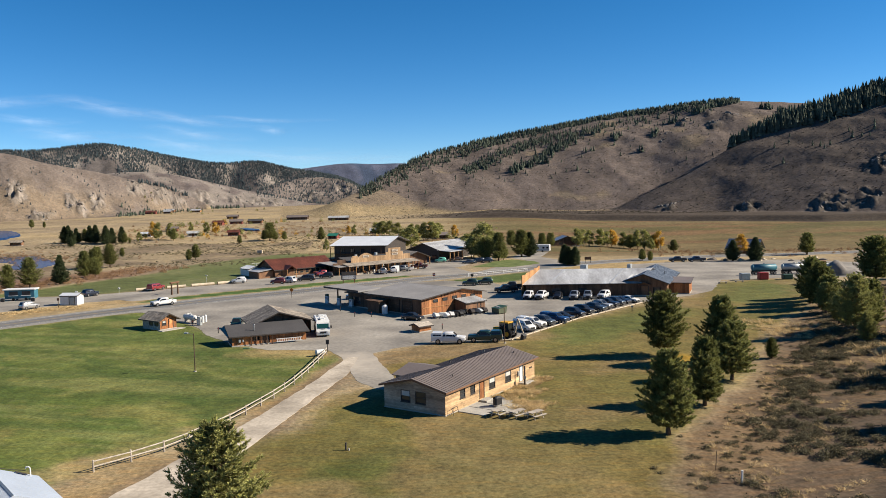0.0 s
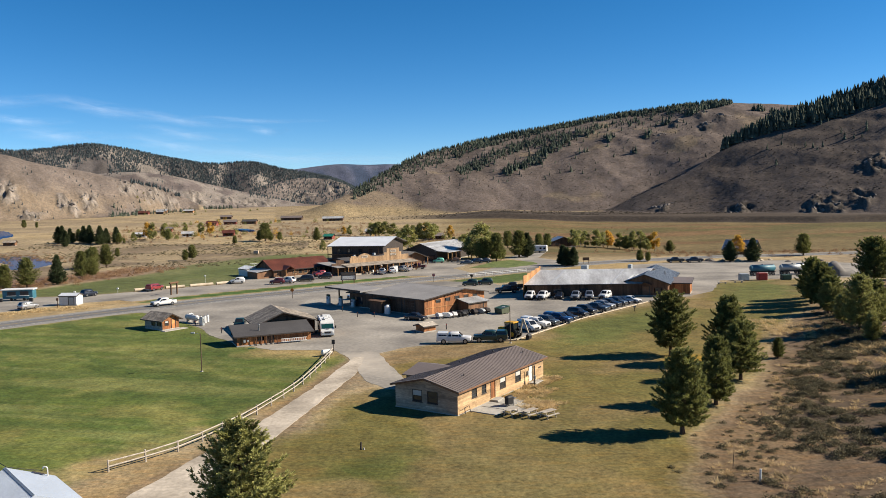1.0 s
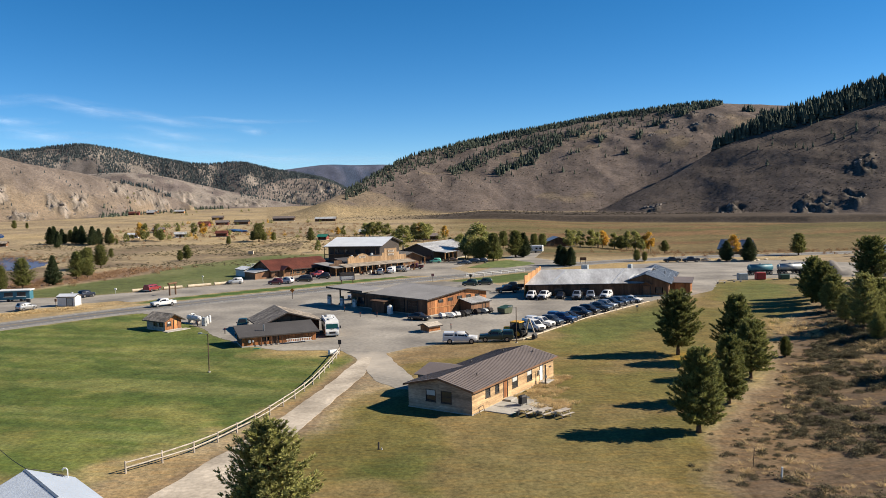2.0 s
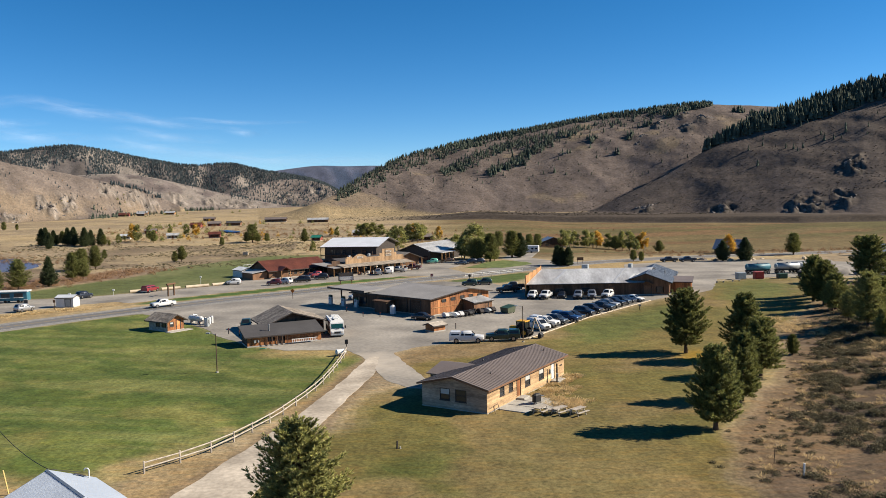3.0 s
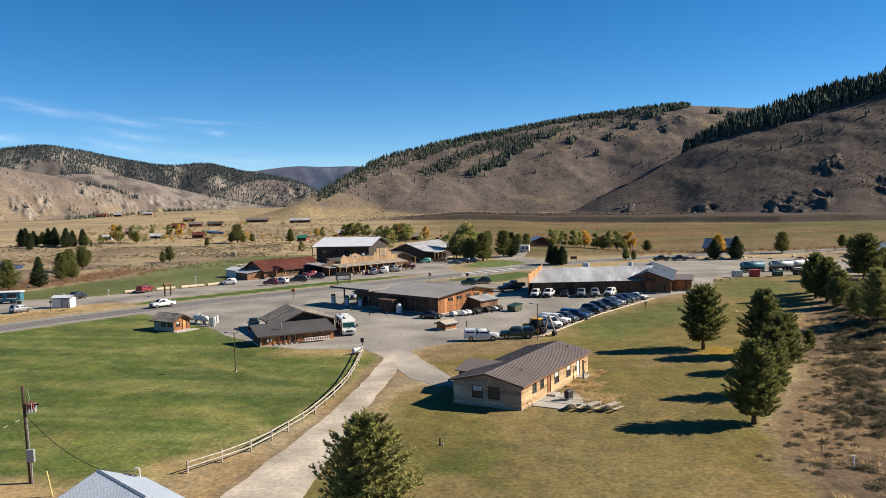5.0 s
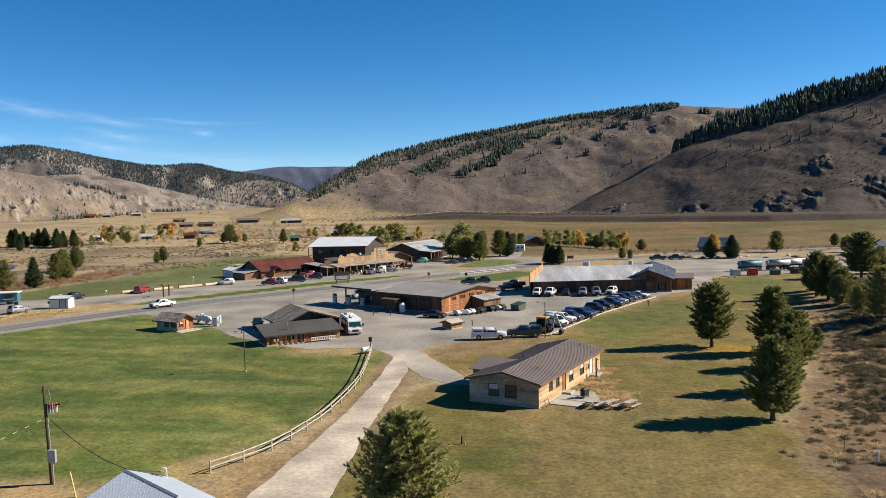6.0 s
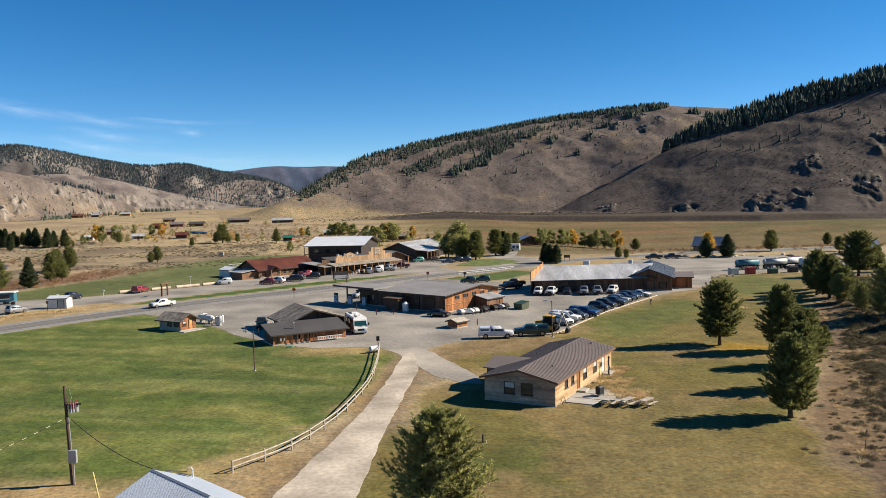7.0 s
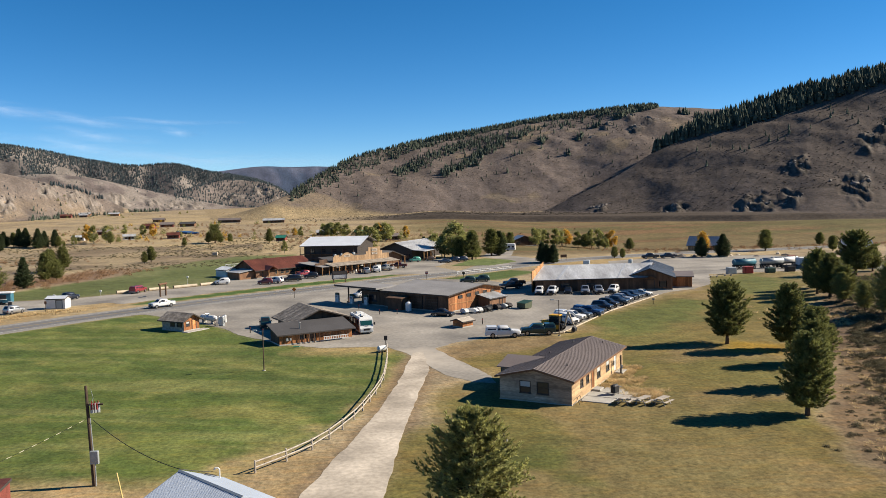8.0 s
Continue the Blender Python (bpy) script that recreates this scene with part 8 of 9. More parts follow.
for i, (x0, y0, ln, yw) in enumerate(((-87.6, 211.4, 4.6, 34), (-80.8, 215.8, 5.2, 38), (-75.4, 219.8, 6.6, 38), (-69.4, 224.4, 5.0, 40), (-66.0, 228.0, 3.4, 45))):
    lb = thing("log_barrier", pose(x0, y0, 0.3, 0, 0, yw), "thick pale log lying as a barrier at the field edge", "log", "log barriers")
    part("log", Geo().tube((0, 0, 0.1), (ln, 0, 0.1), 0.42, 0.38, 10), MAT["log"], lb)
    part("log_end", Geo().tube((-0.01, 0, 0.1), (0.0, 0, 0.1), 0.36, 0.36, 10), MAT["palelap"], lb)
for x, y, h in ((-89.6, 205.5, 1.7), (-73.2, 226.5, 2.6), (-100, 203.5, 1.2)):
    wp = thing("white_marker", pose(x, y, 0), "small white marker box on a post in the field", "marker", "white markers")
    part("post", Geo().tube((0, 0, -0.2), (0, 0, h - 0.3), 0.04, 0.04, 6), MAT["white"], wp)
    part("box", Geo().chamfer(-0.25, -0.2, h - 0.3, 0.25, 0.2, h, 0.03), MAT["white"], wp)
hb = thing("hay_box", pose(-90.0, 353, 0), "pale yellow box standing on the dry field", "box")
part("box", Geo().chamfer(-1.1, -0.6, 0.2, 1.1, 0.6, 1.5, 0.08), MAT["log"], hb)
part("foot", Geo().box(-0.9, -0.5, -0.1, -0.6, 0.5, 0.2).box(0.6, -0.5, -0.1, 0.9, 0.5, 0.2), MAT["greywood"], hb)

# lay-by: food trailer and white sheds
ft = thing("food_trailer", pose(-110.4, 196.2, 0.04, 0, 0, 8), "teal food trailer with white roof and two serving hatches", "trailer")
part("body", Geo().chamfer(-3.6, -1.2, 0.5, 3.6, 1.2, 2.7, 0.1), MAT["teal"], ft)
part("roof", Geo().chamfer(-3.9, -1.6, 2.7, 3.9, 1.4, 2.95, 0.08), MAT["white"], ft)
for a in (-2.4, 0.6):
    hch = part("hatch", Geo().box(a, -1.23, 1.35, a + 2.0, -1.2, 2.35), MAT["trim"], ft)
    part("counter", Geo().box(a - 0.1, -1.6, 1.25, a + 2.1, -1.2, 1.32), MAT["white"], hch)
for a in (-1.5, 1.5):
    part("wheel", wheel_geo(0.36)[0], MAT["tyre"], ft, at=pose(a, -1.1, 0.36))
    part("wheel", wheel_geo(0.36)[0], MAT["tyre"], ft, at=pose(a, 1.1, 0.36))
for x, y in ((-113.5, 193.2), (-115.2, 194.0), (-106.0, 193.4)):
    bx = thing("crate", pose(x, y, 0.04, 0, 0, 12), "small dark crate beside the food trailer", "crate", "crates")
    part("box", Geo().chamfer(-0.4, -0.35, 0, 0.4, 0.35, 0.9, 0.04), MAT["blackplastic"], bx)
    part("lid", Geo().chamfer(-0.43, -0.38, 0.9, 0.43, 0.38, 0.98, 0.03), MAT["galv"], bx)
wb = building("storage_hut", -94.4, 184.2, -4, 4.2, 2.8, 2.3, 0.45, "small white storage hut with a low pitched roof", wall=MAT["white"], roof=MAT["whitemetal"], split=True, over=0.2, board=0.5, thick=0.08, openings=[("f", "door", 2.2, 0.1, 3.6, 1.95, MAT["galv"])])
tk = thing("propane_tank", pose(-53.2, 154.4, 0.04, 0, 0, -42), "long white gas tank on saddles beside the booth", "tank")
drum = Geo()
for (x0, r0), (x1, r1) in zip(((-2.3, 0.1), (-2.2, 0.32), (-2.0, 0.48), (-1.7, 0.55), (1.7, 0.55), (2.0, 0.48), (2.2, 0.32)), ((-2.2, 0.32), (-2.0, 0.48), (-1.7, 0.55), (1.7, 0.55), (2.0, 0.48), (2.2, 0.32), (2.3, 0.1))):
    drum.tube((x0, 0, 1.0), (x1, 0, 1.0), r0, r1, 14, cap=x0 < -2.25 or x1 > 2.25)
part("tank_body", drum, MAT["white"], tk, smooth=True)
part("valve_dome", Geo().tube((0.2, 0, 1.5), (0.2, 0, 1.75), 0.2, 0.2, 10).tube((0.2, 0, 1.75), (0.2, 0, 1.82), 0.2, 0.08, 10), MAT["galv"], tk)
for a in (-1.3, 1.3):
    part("saddle", Geo().prism([(-0.5, -0.1), (0.5, -0.1), (0.42, 0.75), (0.2, 0.5), (-0.2, 0.5), (-0.42, 0.75)], a - 0.12, a + 0.12, "x"), MAT["concrete"], tk)
part("pipe", Geo().tube((0.2, 0, 1.8), (0.2, -0.8, 1.9), 0.035, 0.035, 6).tube((0.2, -0.8, 1.9), (0.2, -0.8, 0.0), 0.035, 0.035, 6), MAT["metal"], tk)
disp = thing("gas_dispenser", pose(-50.0, 150.4, 0.04, 0, 0, -30), "grey gas filling cabinet with a hose beside the white tank", "dispenser")
part("cabinet", Geo().chamfer(-0.45, -0.3, 0, 0.45, 0.3, 1.6, 0.05), MAT["galv"], disp)
part("door", Geo().box(-0.36, -0.325, 0.2, 0.36, -0.302, 1.4), MAT["white"], disp)
part("hose", Geo().tube((0.47, 0, 1.3), (0.66, 0, 0.5), 0.03, 0.03, 6).tube((0.66, 0, 0.5), (0.47, 0, 0.9), 0.03, 0.03, 6), MAT["cable"], disp)
for i, (x, y) in enumerate(((-50.9, 152.6), (-50.3, 153.2), (-50.2, 154.6))):
    gb = thing("gas_bottle", pose(x, y, 0.04), "tall white gas bottle standing by the tank", "gas bottle", "gas bottles")
    part("bottle_body", Geo().tube((0, 0, 0), (0, 0, 1.25), 0.27, 0.27, 12).tube((0, 0, 1.25), (0, 0, 1.42), 0.27, 0.1, 12), MAT["white"], gb)
    part("valve", Geo().tube((0, 0, 1.42), (0, 0, 1.6), 0.07, 0.05, 8), MAT["metal"], gb)
for x, y in ((-41.0, 138.6), (-43.5, 141.0), (-25.2, 166.0), (-21.0, 157.5), (-17.6, 157.0), (-3.0, 140.6), (-51.2, 150.0)):
    b = thing("bollard", pose(x, y, 0.03), "slim steel bollard standing on the yard", "bollard", "bollards")
    part("post", Geo().tube((0, 0, -0.1), (0, 0, 1.05), 0.08, 0.08, 8), MAT["blackplastic"], b)
    part("band", Geo().tube((0, 0, 0.8), (0, 0, 0.92), 0.085, 0.085, 8), MAT["red"], b)

# beside the tool shed
dump = thing("skip", pose(8.0, 158.6, 0.04, 0, 0, 38), "dull green steel skip with a sloping lid", "skip")
part("bin", Geo().prism([(-1.0, 0.15), (0.9, 0.15), (1.15, 1.5), (-1.1, 1.1)], -1.1, 1.1, "y"), MAT["olive"], dump)
part("lid", Geo().slab([(-1.15, -1.15, 1.14), (1.2, -1.15, 1.54), (1.2, 1.15, 1.54), (-1.15, 1.15, 1.14)], 0.06), MAT["green"], dump)
for i in range(4):
    part("wheel", Geo().tube((-0.7 + 1.4 * (i % 2), -0.8 + 1.6 * (i // 2), 0.08), (-0.6 + 1.4 * (i % 2), -0.8 + 1.6 * (i // 2), 0.08), 0.1, 0.1, 8), MAT["tyre"], dump)
rnd = random.Random(8)
for i, (x, y, c) in enumerate(((-4.6, 154.2, "white"), (-3.0, 154.6, "white"), (-1.6, 155.4, "white"), (-0.2, 156.4, "blackplastic"), (0.6, 157.6, "blackplastic"), (2.4, 158.6, "trim"), (3.6, 159.6, "galv"), (5.0, 160.4, "trim"))):
    s = thing("snowmobile", pose(x, y, 0.04, 0, 0, -60 + rnd.uniform(-20, 20)), "snowmobile under a tied cover by the workshop" if c == "white" else "dark snowmobile parked by the workshop", "snowmobile", "snowmobiles")
    part("hull", Geo().prism([(-1.3, 0.2), (0.9, 0.2), (1.3, 0.5), (0.9, 0.85), (0.3, 1.0), (-0.2, 0.75), (-1.3, 0.7)], -0.38, 0.38, "y"), MAT[c], s)
    part("seat", Geo().chamfer(-1.2, -0.22, 0.68, 0.0, 0.22, 0.9, 0.06), MAT["white" if c == "white" else "blackplastic"], s)
    part("handlebar", Geo().tube((0.25, -0.4, 1.1), (0.25, 0.4, 1.1), 0.03, 0.03, 6), MAT["blackplastic"], s)
    part("ski", Geo().box(0.4, -0.55, 0.0, 1.5, -0.42, 0.06).box(0.4, 0.42, 0.0, 1.5, 0.55, 0.06), MAT["metal"], s)
    part("track", Geo().chamfer(-1.35, -0.2, 0.0, 0.3, 0.2, 0.24, 0.05), MAT["tyre"], s)
for i, (x, y) in enumerate(((0.6, 156.6), (1.2, 158.9), (-0.6, 155.2))):
    t = thing("tyre_stack", pose(x, y, 0.04), "stack of worn black tyres", "tyres", "tyre stacks")
    for k in range(3 + i % 2):
        part("tyre", Geo().tube((0.03 * (k % 2), 0, k * 0.24), (0.03 * (k % 2), 0, k * 0.24 + 0.22), 0.38, 0.38, 14), MAT["tyre"], t)
# east end: boxes, benches, pile
for x, y, c, h, lb in ((79.4, 209.8, "red", 1.9, "red equipment box at the edge of the lawn"), (74.6, 209.6, "galv", 1.8, "grey utility cabinet at the edge of the lawn"), (85.6, 209.6, "green", 1.3, "green machine box at the edge of the lawn"), (92.0, 211.0, "blackplastic", 1.5, "dark machine box at the edge of the lawn"), (106.0, 236.0, "redbarn", 2.2, "rust-red container behind the tankers")):
    bx = thing("equipment_box", pose(x, y, 0.03, 0, 0, 4), lb, "box", "equipment boxes")
    part("body", Geo().chamfer(-1.2, -0.8, 0.1, 1.2, 0.8, h, 0.06), MAT[c], bx)
    part("skid", Geo().box(-1.1, -0.7, -0.05, -0.8, 0.7, 0.1).box(0.8, -0.7, -0.05, 1.1, 0.7, 0.1), MAT["darkwood"], bx)
    part("door", Geo().box(-0.9, -0.83, 0.25, 0.9, -0.802, h - 0.2), MAT[c], bx)
for x, y in ((66.6, 202.6), (71.6, 205.0)):
    b = thing("low_bench", pose(x, y, 0, 0, 0, 8), "low log bench on the lawn edge", "bench", "low benches")
    part("seat", Geo().box(-1.2, -0.25, 0.4, 1.2, 0.25, 0.5), MAT["greywood"], b)
    for a in (-0.9, 0.9):
        part("leg", Geo().box(a - 0.12, -0.2, -0.1, a + 0.12, 0.2, 0.4), MAT["greywood"], b)
pile = Geo()
pile.blob((0, 0, -0.6), 5.0, 4.2, 3.7, 4, 0.24, sub=3)
tagged(part("gravel_pile", pile, MAT["gravelgrey"], at=Matrix.Translation((103, 219, 0.0)), smooth=True), "tall grey gravel pile at the end of the yard", "gravel pile")
pile = Geo()
pile.blob((0, 0, 0), 9, 4, 1.8, 9, 0.2, sub=3)
tagged(part("gravel_pile", pile, MAT["gravelgrey"], at=Matrix.Translation((116, 214, 0.0)), smooth=True), "low grey gravel pile at the end of the yard", "gravel pile")
rnd = random.Random(12)
for i in range(16):
    x, y = rnd.uniform(84, 122), rnd.uniform(262, 275)
    g = Geo()
    g.blob((0, 0, 0), rnd.uniform(0.6, 2.2), rnd.uniform(0.5, 1.0), rnd.uniform(0.4, 1.1), i, 0.3)
    tagged(part("boulder", g, MAT["log" if i % 3 else "rock"], at=Matrix.Translation((x, y, ground_z(x, y)))), "pale boulder or timber lying beyond the yard", "boulder", "boulders")
lum = thing("lumber_stack", pose(30.5, 207.5, 0.04, 0, 0, -4), "stack of pale sawn lumber behind the warehouse", "lumber")
for i in range(24):
    part("board", Geo().box(0, (i % 6) * 0.7, (i // 6) * 0.5, 14 - (i % 5), (i % 6) * 0.7 + 0.6, (i // 6) * 0.5 + 0.4), MAT["log"], lum)

# ---- by the house ----
patio = Geo()
rnd = random.Random(21)
hm = house.matrix_basis
slabs = [(2.2, -3.6, 4.4, -0.2), (4.5, -4.4, 6.6, -0.2), (6.7, -3.4, 9.0, -1.2), (4.6, -6.2, 6.4, -4.5), (6.5, -5.6, 8.0, -3.5)]
pv = thing("patio", hm @ pose(0, 0, 0), "cracked pale concrete patio slabs beside the house", "patio", kind="structure")
for i, (a, b, c, d) in enumerate(slabs):
    part("slab", Geo().chamfer(a, b, -0.1, c, d, 0.09 + 0.012 * (i % 3), 0.02), MAT["concrete"], pv)


def picnic_table(m, label):
    ob = thing("picnic_table", m, label, "picnic table", "picnic tables")
    for i in range(4):
        part("top_board", Geo().box(-0.95, -0.4 + i * 0.2, 0.72, 0.95, -0.22 + i * 0.2, 0.76), MAT["greywood"], ob)
    for s in (-0.72, 0.72):
        part("bench_board", Geo().box(-0.95, s - 0.14, 0.42, 0.95, s + 0.14, 0.46), MAT["greywood"], ob)
    for a in (-0.65, 0.65):
        part("leg", Geo().tube((a, -0.25, 0.72), (a, -0.62, -0.05), 0.05, 0.05, 5).tube((a, 0.25, 0.72), (a, 0.62, -0.05), 0.05, 0.05, 5), MAT["greywood"], ob)
        part("cross_bar", Geo().box(a - 0.04, -0.8, 0.36, a + 0.04, 0.8, 0.43), MAT["greywood"], ob)


picnic_table(pose(4.6, 84.0, 0, 0, 0, 50), "weathered grey picnic table in dry grass")
picnic_table(pose(6.5, 83.5, 0, 0, 0, 40), "weathered grey picnic table in dry grass")
picnic_table(pose(8.4, 83.0, 0, 0, 0, 42), "weathered grey picnic table on the lawn")
gr = thing("barbecue", pose(4.6, 87.6, 0.1, 0, 0, 40), "black barbecue under a dark cover on the patio", "barbecue")
part("cover", Geo().chamfer(-0.55, -0.3, 0.25, 0.55, 0.3, 1.15, 0.15), MAT["blackplastic"], gr)
part("leg", Geo().box(-0.5, -0.25, -0.05, -0.42, -0.17, 0.25).box(0.42, -0.25, -0.05, 0.5, -0.17, 0.25), MAT["metal"], gr)
part("shelf", Geo().box(0.55, -0.25, 0.75, 1.0, 0.25, 0.8), MAT["metal"], gr)
lp = thing("bike_rack", hm @ pose(0.6, -0.7, 0, 0, 0, 4), "dark metal rack leaning by the house corner", "rack")
part("rack_bar", Geo().tube((0, 0, 0), (0.1, 0.3, 0.75), 0.03, 0.03, 5).tube((1.2, 0, 0), (1.3, 0.3, 0.75), 0.03, 0.03, 5).tube((0.1, 0.3, 0.75), (1.3, 0.3, 0.75), 0.03, 0.03, 5).tube((0.05, 0.15, 0.4), (1.25, 0.15, 0.4), 0.03, 0.03, 5), MAT["trim"], lp)
pd = thing("dark_post", pose(8.4, 97.4, 0), "dark wooden post standing at the house wall", "post")
part("post", Geo().tube((0, 0, -0.3), (0, 0, 2.5), 0.11, 0.1, 8), MAT["trim"], pd)
part("box", Geo().chamfer(-0.15, -0.25, 0.9, 0.15, -0.1, 1.3, 0.02), MAT["galv"], pd)
st = thing("stump_post", pose(-10.4, 73.0, 0), "short dark stub of a post in the lawn", "post")
part("stub", Geo().tube((0, 0, -0.2), (0.03, 0, 0.75), 0.1, 0.08, 8), MAT["trim"], st)
part("cap", Geo().tube((0.3, 0, -0.1), (0.3, 0, 0.2), 0.09, 0.07, 8), MAT["concrete"], st)
mk = thing("white_pipe", pose(23.4, 63.2, ground_z(23.4, 63.2)), "short white pipe standing among the sagebrush", "pipe")
part("pipe", Geo().tube((0, 0, -0.2), (0.02, 0, 0.95), 0.08, 0.08, 8), MAT["white"], mk)
part("pipe_cap", Geo().tube((0.02, 0, 0.95), (0.02, 0, 1.02), 0.1, 0.1, 8), MAT["white"], mk)
sk = thing("wooden_stake", pose(22.2, 66.2, ground_z(22.2, 66.2)), "thin leaning wooden stake at the sagebrush edge", "stake")
part("stake", Geo().tube((0, 0, -0.2), (0.1, 0, 1.7), 0.035, 0.03, 6), MAT["polewood"], sk)
part("tip", Geo().tube((0.1, 0, 1.7), (0.105, 0, 1.78), 0.03, 0.01, 6), MAT["greywood"], sk)
can = thing("white_tank", pose(-21.0, 118.6, 0.03, 0, 0, 30), "small white tank lying at the fence end", "tank")
part("shell", Geo().tube((-0.6, 0, 0.55), (0.6, 0, 0.55), 0.42, 0.42, 14).tube((0.6, 0, 0.55), (0.75, 0, 0.55), 0.42, 0.25, 14).tube((-0.75, 0, 0.55), (-0.6, 0, 0.55), 0.25, 0.42, 14), MAT["white"], can)
part("cradle", Geo().box(-0.5, -0.3, -0.05, -0.4, 0.3, 0.25).box(0.4, -0.3, -0.05, 0.5, 0.3, 0.25), MAT["darkwood"], can)
wd = thing("green_hose", pose(-34.2, 125.4, 0.05), "coiled bright green hose on the grass", "hose")
part("coil", Geo().tube((-0.5, 0, 0.03), (0.4, 0.1, 0.03), 0.06, 0.06, 6).tube((0.4, 0.1, 0.03), (0.6, 0.3, 0.03), 0.06, 0.06, 6).tube((0.6, 0.3, 0.03), (-0.4, 0.35, 0.03), 0.06, 0.06, 6), MAT["greenroof"], wd)
# goods on the store porch
rnd = random.Random(31)
smat = store.matrix_basis
for i in range(26):
    a, b = rnd.uniform(-2.5, 23), rnd.uniform(-5.6, -2.6)
    h = rnd.uniform(0.5, 1.5)
    m = smat @ pose(a, b, 0.06 if b < -4.5 else 0.27, 0, 0, rnd.uniform(0, 90))
    ob = thing("porch_goods", m, "stack of goods set out on the store porch", "goods", "porch goods")
    c = MAT[rnd.choice(("log", "redbarn", "white", "brownwood", "cedar", "galv"))]
    part("crate", Geo().chamfer(-0.3, -0.25, 0, 0.3, 0.25, h * 0.6, 0.03), c, ob)
    part("lid", Geo().chamfer(-0.33, -0.28, h * 0.6, 0.33, 0.28, h * 0.6 + 0.08, 0.02), MAT["darkwood"], ob)
ob = thing("ice_chest", smat @ pose(13.0, -6.4, 0.04, 0, 0, 0), "grey ice cabinet standing before the store", "cabinet")
part("cabinet", Geo().chamfer(-1.0, -0.5, 0, 1.0, 0.5, 2.0, 0.05), MAT["galv"], ob)
part("door", Geo().box(-0.9, -0.53, 0.3, -0.03, -0.502, 1.8), MAT["white"], ob)
part("door", Geo().box(0.03, -0.53, 0.3, 0.9, -0.502, 1.8), MAT["white"], ob)
dg = thing("yard_ornament", pose(3.2, 224.6, 0.03), "dark metal ornament on a stand at the verge", "ornament")
part("stand", Geo().tube((0, 0, -0.1), (0, 0, 0.9), 0.1, 0.08, 8), MAT["trim"], dg)
part("shape", Geo().blob((0.1, 0, 1.25), 0.55, 0.25, 0.45, 3, 0.3), MAT["trim"], dg)

# ---- scrub and grass ----
def tuft_mesh(name, material, n, w, h, seed, blade):
    rnd = random.Random(seed)
    g = Geo()
    for i in range(n):
        a, r = rnd.uniform(0, 6.28), math.sqrt(rnd.random()) * w * 0.5
        p = Vector((math.cos(a) * r, math.sin(a) * r, rnd.uniform(0, 0.25) * h))
        d = Vector((math.cos(a) * r * 1.1 + rnd.gauss(0, 0.12), math.sin(a) * r * 1.1 + rnd.gauss(0, 0.12), h * rnd.uniform(0.5, 1.0) * (1 - 0.5 * (r / (w * 0.5)) ** 2)))
        c = Vector((rnd.gauss(0, 1), rnd.gauss(0, 1), rnd.gauss(0, 0.5))).normalized() * blade
        g.add([p - c, p + c, p + d + c * 0.7, p + d - c * 0.7], [(0, 1, 2, 3)])
    return g


def scatter(name, label, spots, base, material, category, seed):
    """Copies of small plants joined into one mesh. spots: x, y, size."""
    rnd = random.Random(seed)
    V, F, n = [], [], 0
    arrs = [(np.array([tuple(p) for p in g.v]), np.array(g.f)) for g in base]
    xs, ys = np.array([s[0] for s in spots]), np.array([s[1] for s in spots])
    zs = height(xs, ys)
    for (x, y, s), z in zip(spots, zs):
        v, f = arrs[rnd.randrange(len(arrs))]
        a = rnd.uniform(0, 6.28)
        c, q = math.cos(a) * s, math.sin(a) * s
        V.append(np.stack([v[:, 0] * c - v[:, 1] * q + x, v[:, 0] * q + v[:, 1] * c + y, v[:, 2] * s * rnd.uniform(0.8, 1.15) + z - 0.03], 1))
        F.append(f + n)
        n += len(v)
    V, F = np.concatenate(V), np.concatenate(F)
    me = bpy.data.meshes.new(name)
    me.from_pydata(V.tolist(), [], F.tolist())
    me.materials.append(material)
    tagged(new(name, me), label, category, kind="stuff")


def shrub_mesh(n, w, h, leaf, seed, upright=0.0):
    """A low dome of small leaves, ragged at its rim."""
    rnd = random.Random(seed)
    g = Geo()
    lobes = [(rnd.uniform(-0.28, 0.28) * w, rnd.uniform(-0.28, 0.28) * w, rnd.uniform(0.6, 1.0)) for _ in range(5)]
    for i in range(n):
        lx, ly, k = lobes[i % 5]
        a, t = rnd.uniform(0, 6.28), rnd.random()
        r = w * 0.3 * math.sqrt(t) * rnd.uniform(0.7, 1.2)
        p = Vector((lx + math.cos(a) * r, ly + math.sin(a) * r, h * k * (1 - 0.75 * t) * rnd.uniform(0.35, 1.0)))
        d = Vector((rnd.gauss(0, 1), rnd.gauss(0, 1), rnd.gauss(0, 0.6) + upright)).normalized() * leaf * rnd.uniform(0.7, 1.4)
        c = d.cross(Vector((rnd.gauss(0, 1), rnd.gauss(0, 1), rnd.gauss(0, 1)))).normalized() * leaf * 0.4
        g.add([p - c, p + c, p + d + c * 0.5, p + d - c * 0.5], [(0, 1, 2, 3)])
    return g


rnd = random.Random(40)
BARE = ((21, 56), (25, 70), (36, 91), (52, 119), (68, 146), (92, 184), (118, 205), (150, 200), (120, 120), (70, 50))
sagebase = [shrub_mesh(230, 1.35, 0.55, 0.085, i) for i in range(5)]
spots = []
rng = np.random.default_rng(5)
sx, sy, sz = rng.uniform(20, 150, 16000), rng.uniform(52, 205, 16000), rng.uniform(0.6, 1.7, 16000)
keep = inside(BARE, sx, sy) & (fbm(sx / 7.0, sy / 7.0, 3, 55) > 0.36 + 0.2 * rng.random(16000))
spots = list(zip(sx[keep], sy[keep], sz[keep]))[:3900]
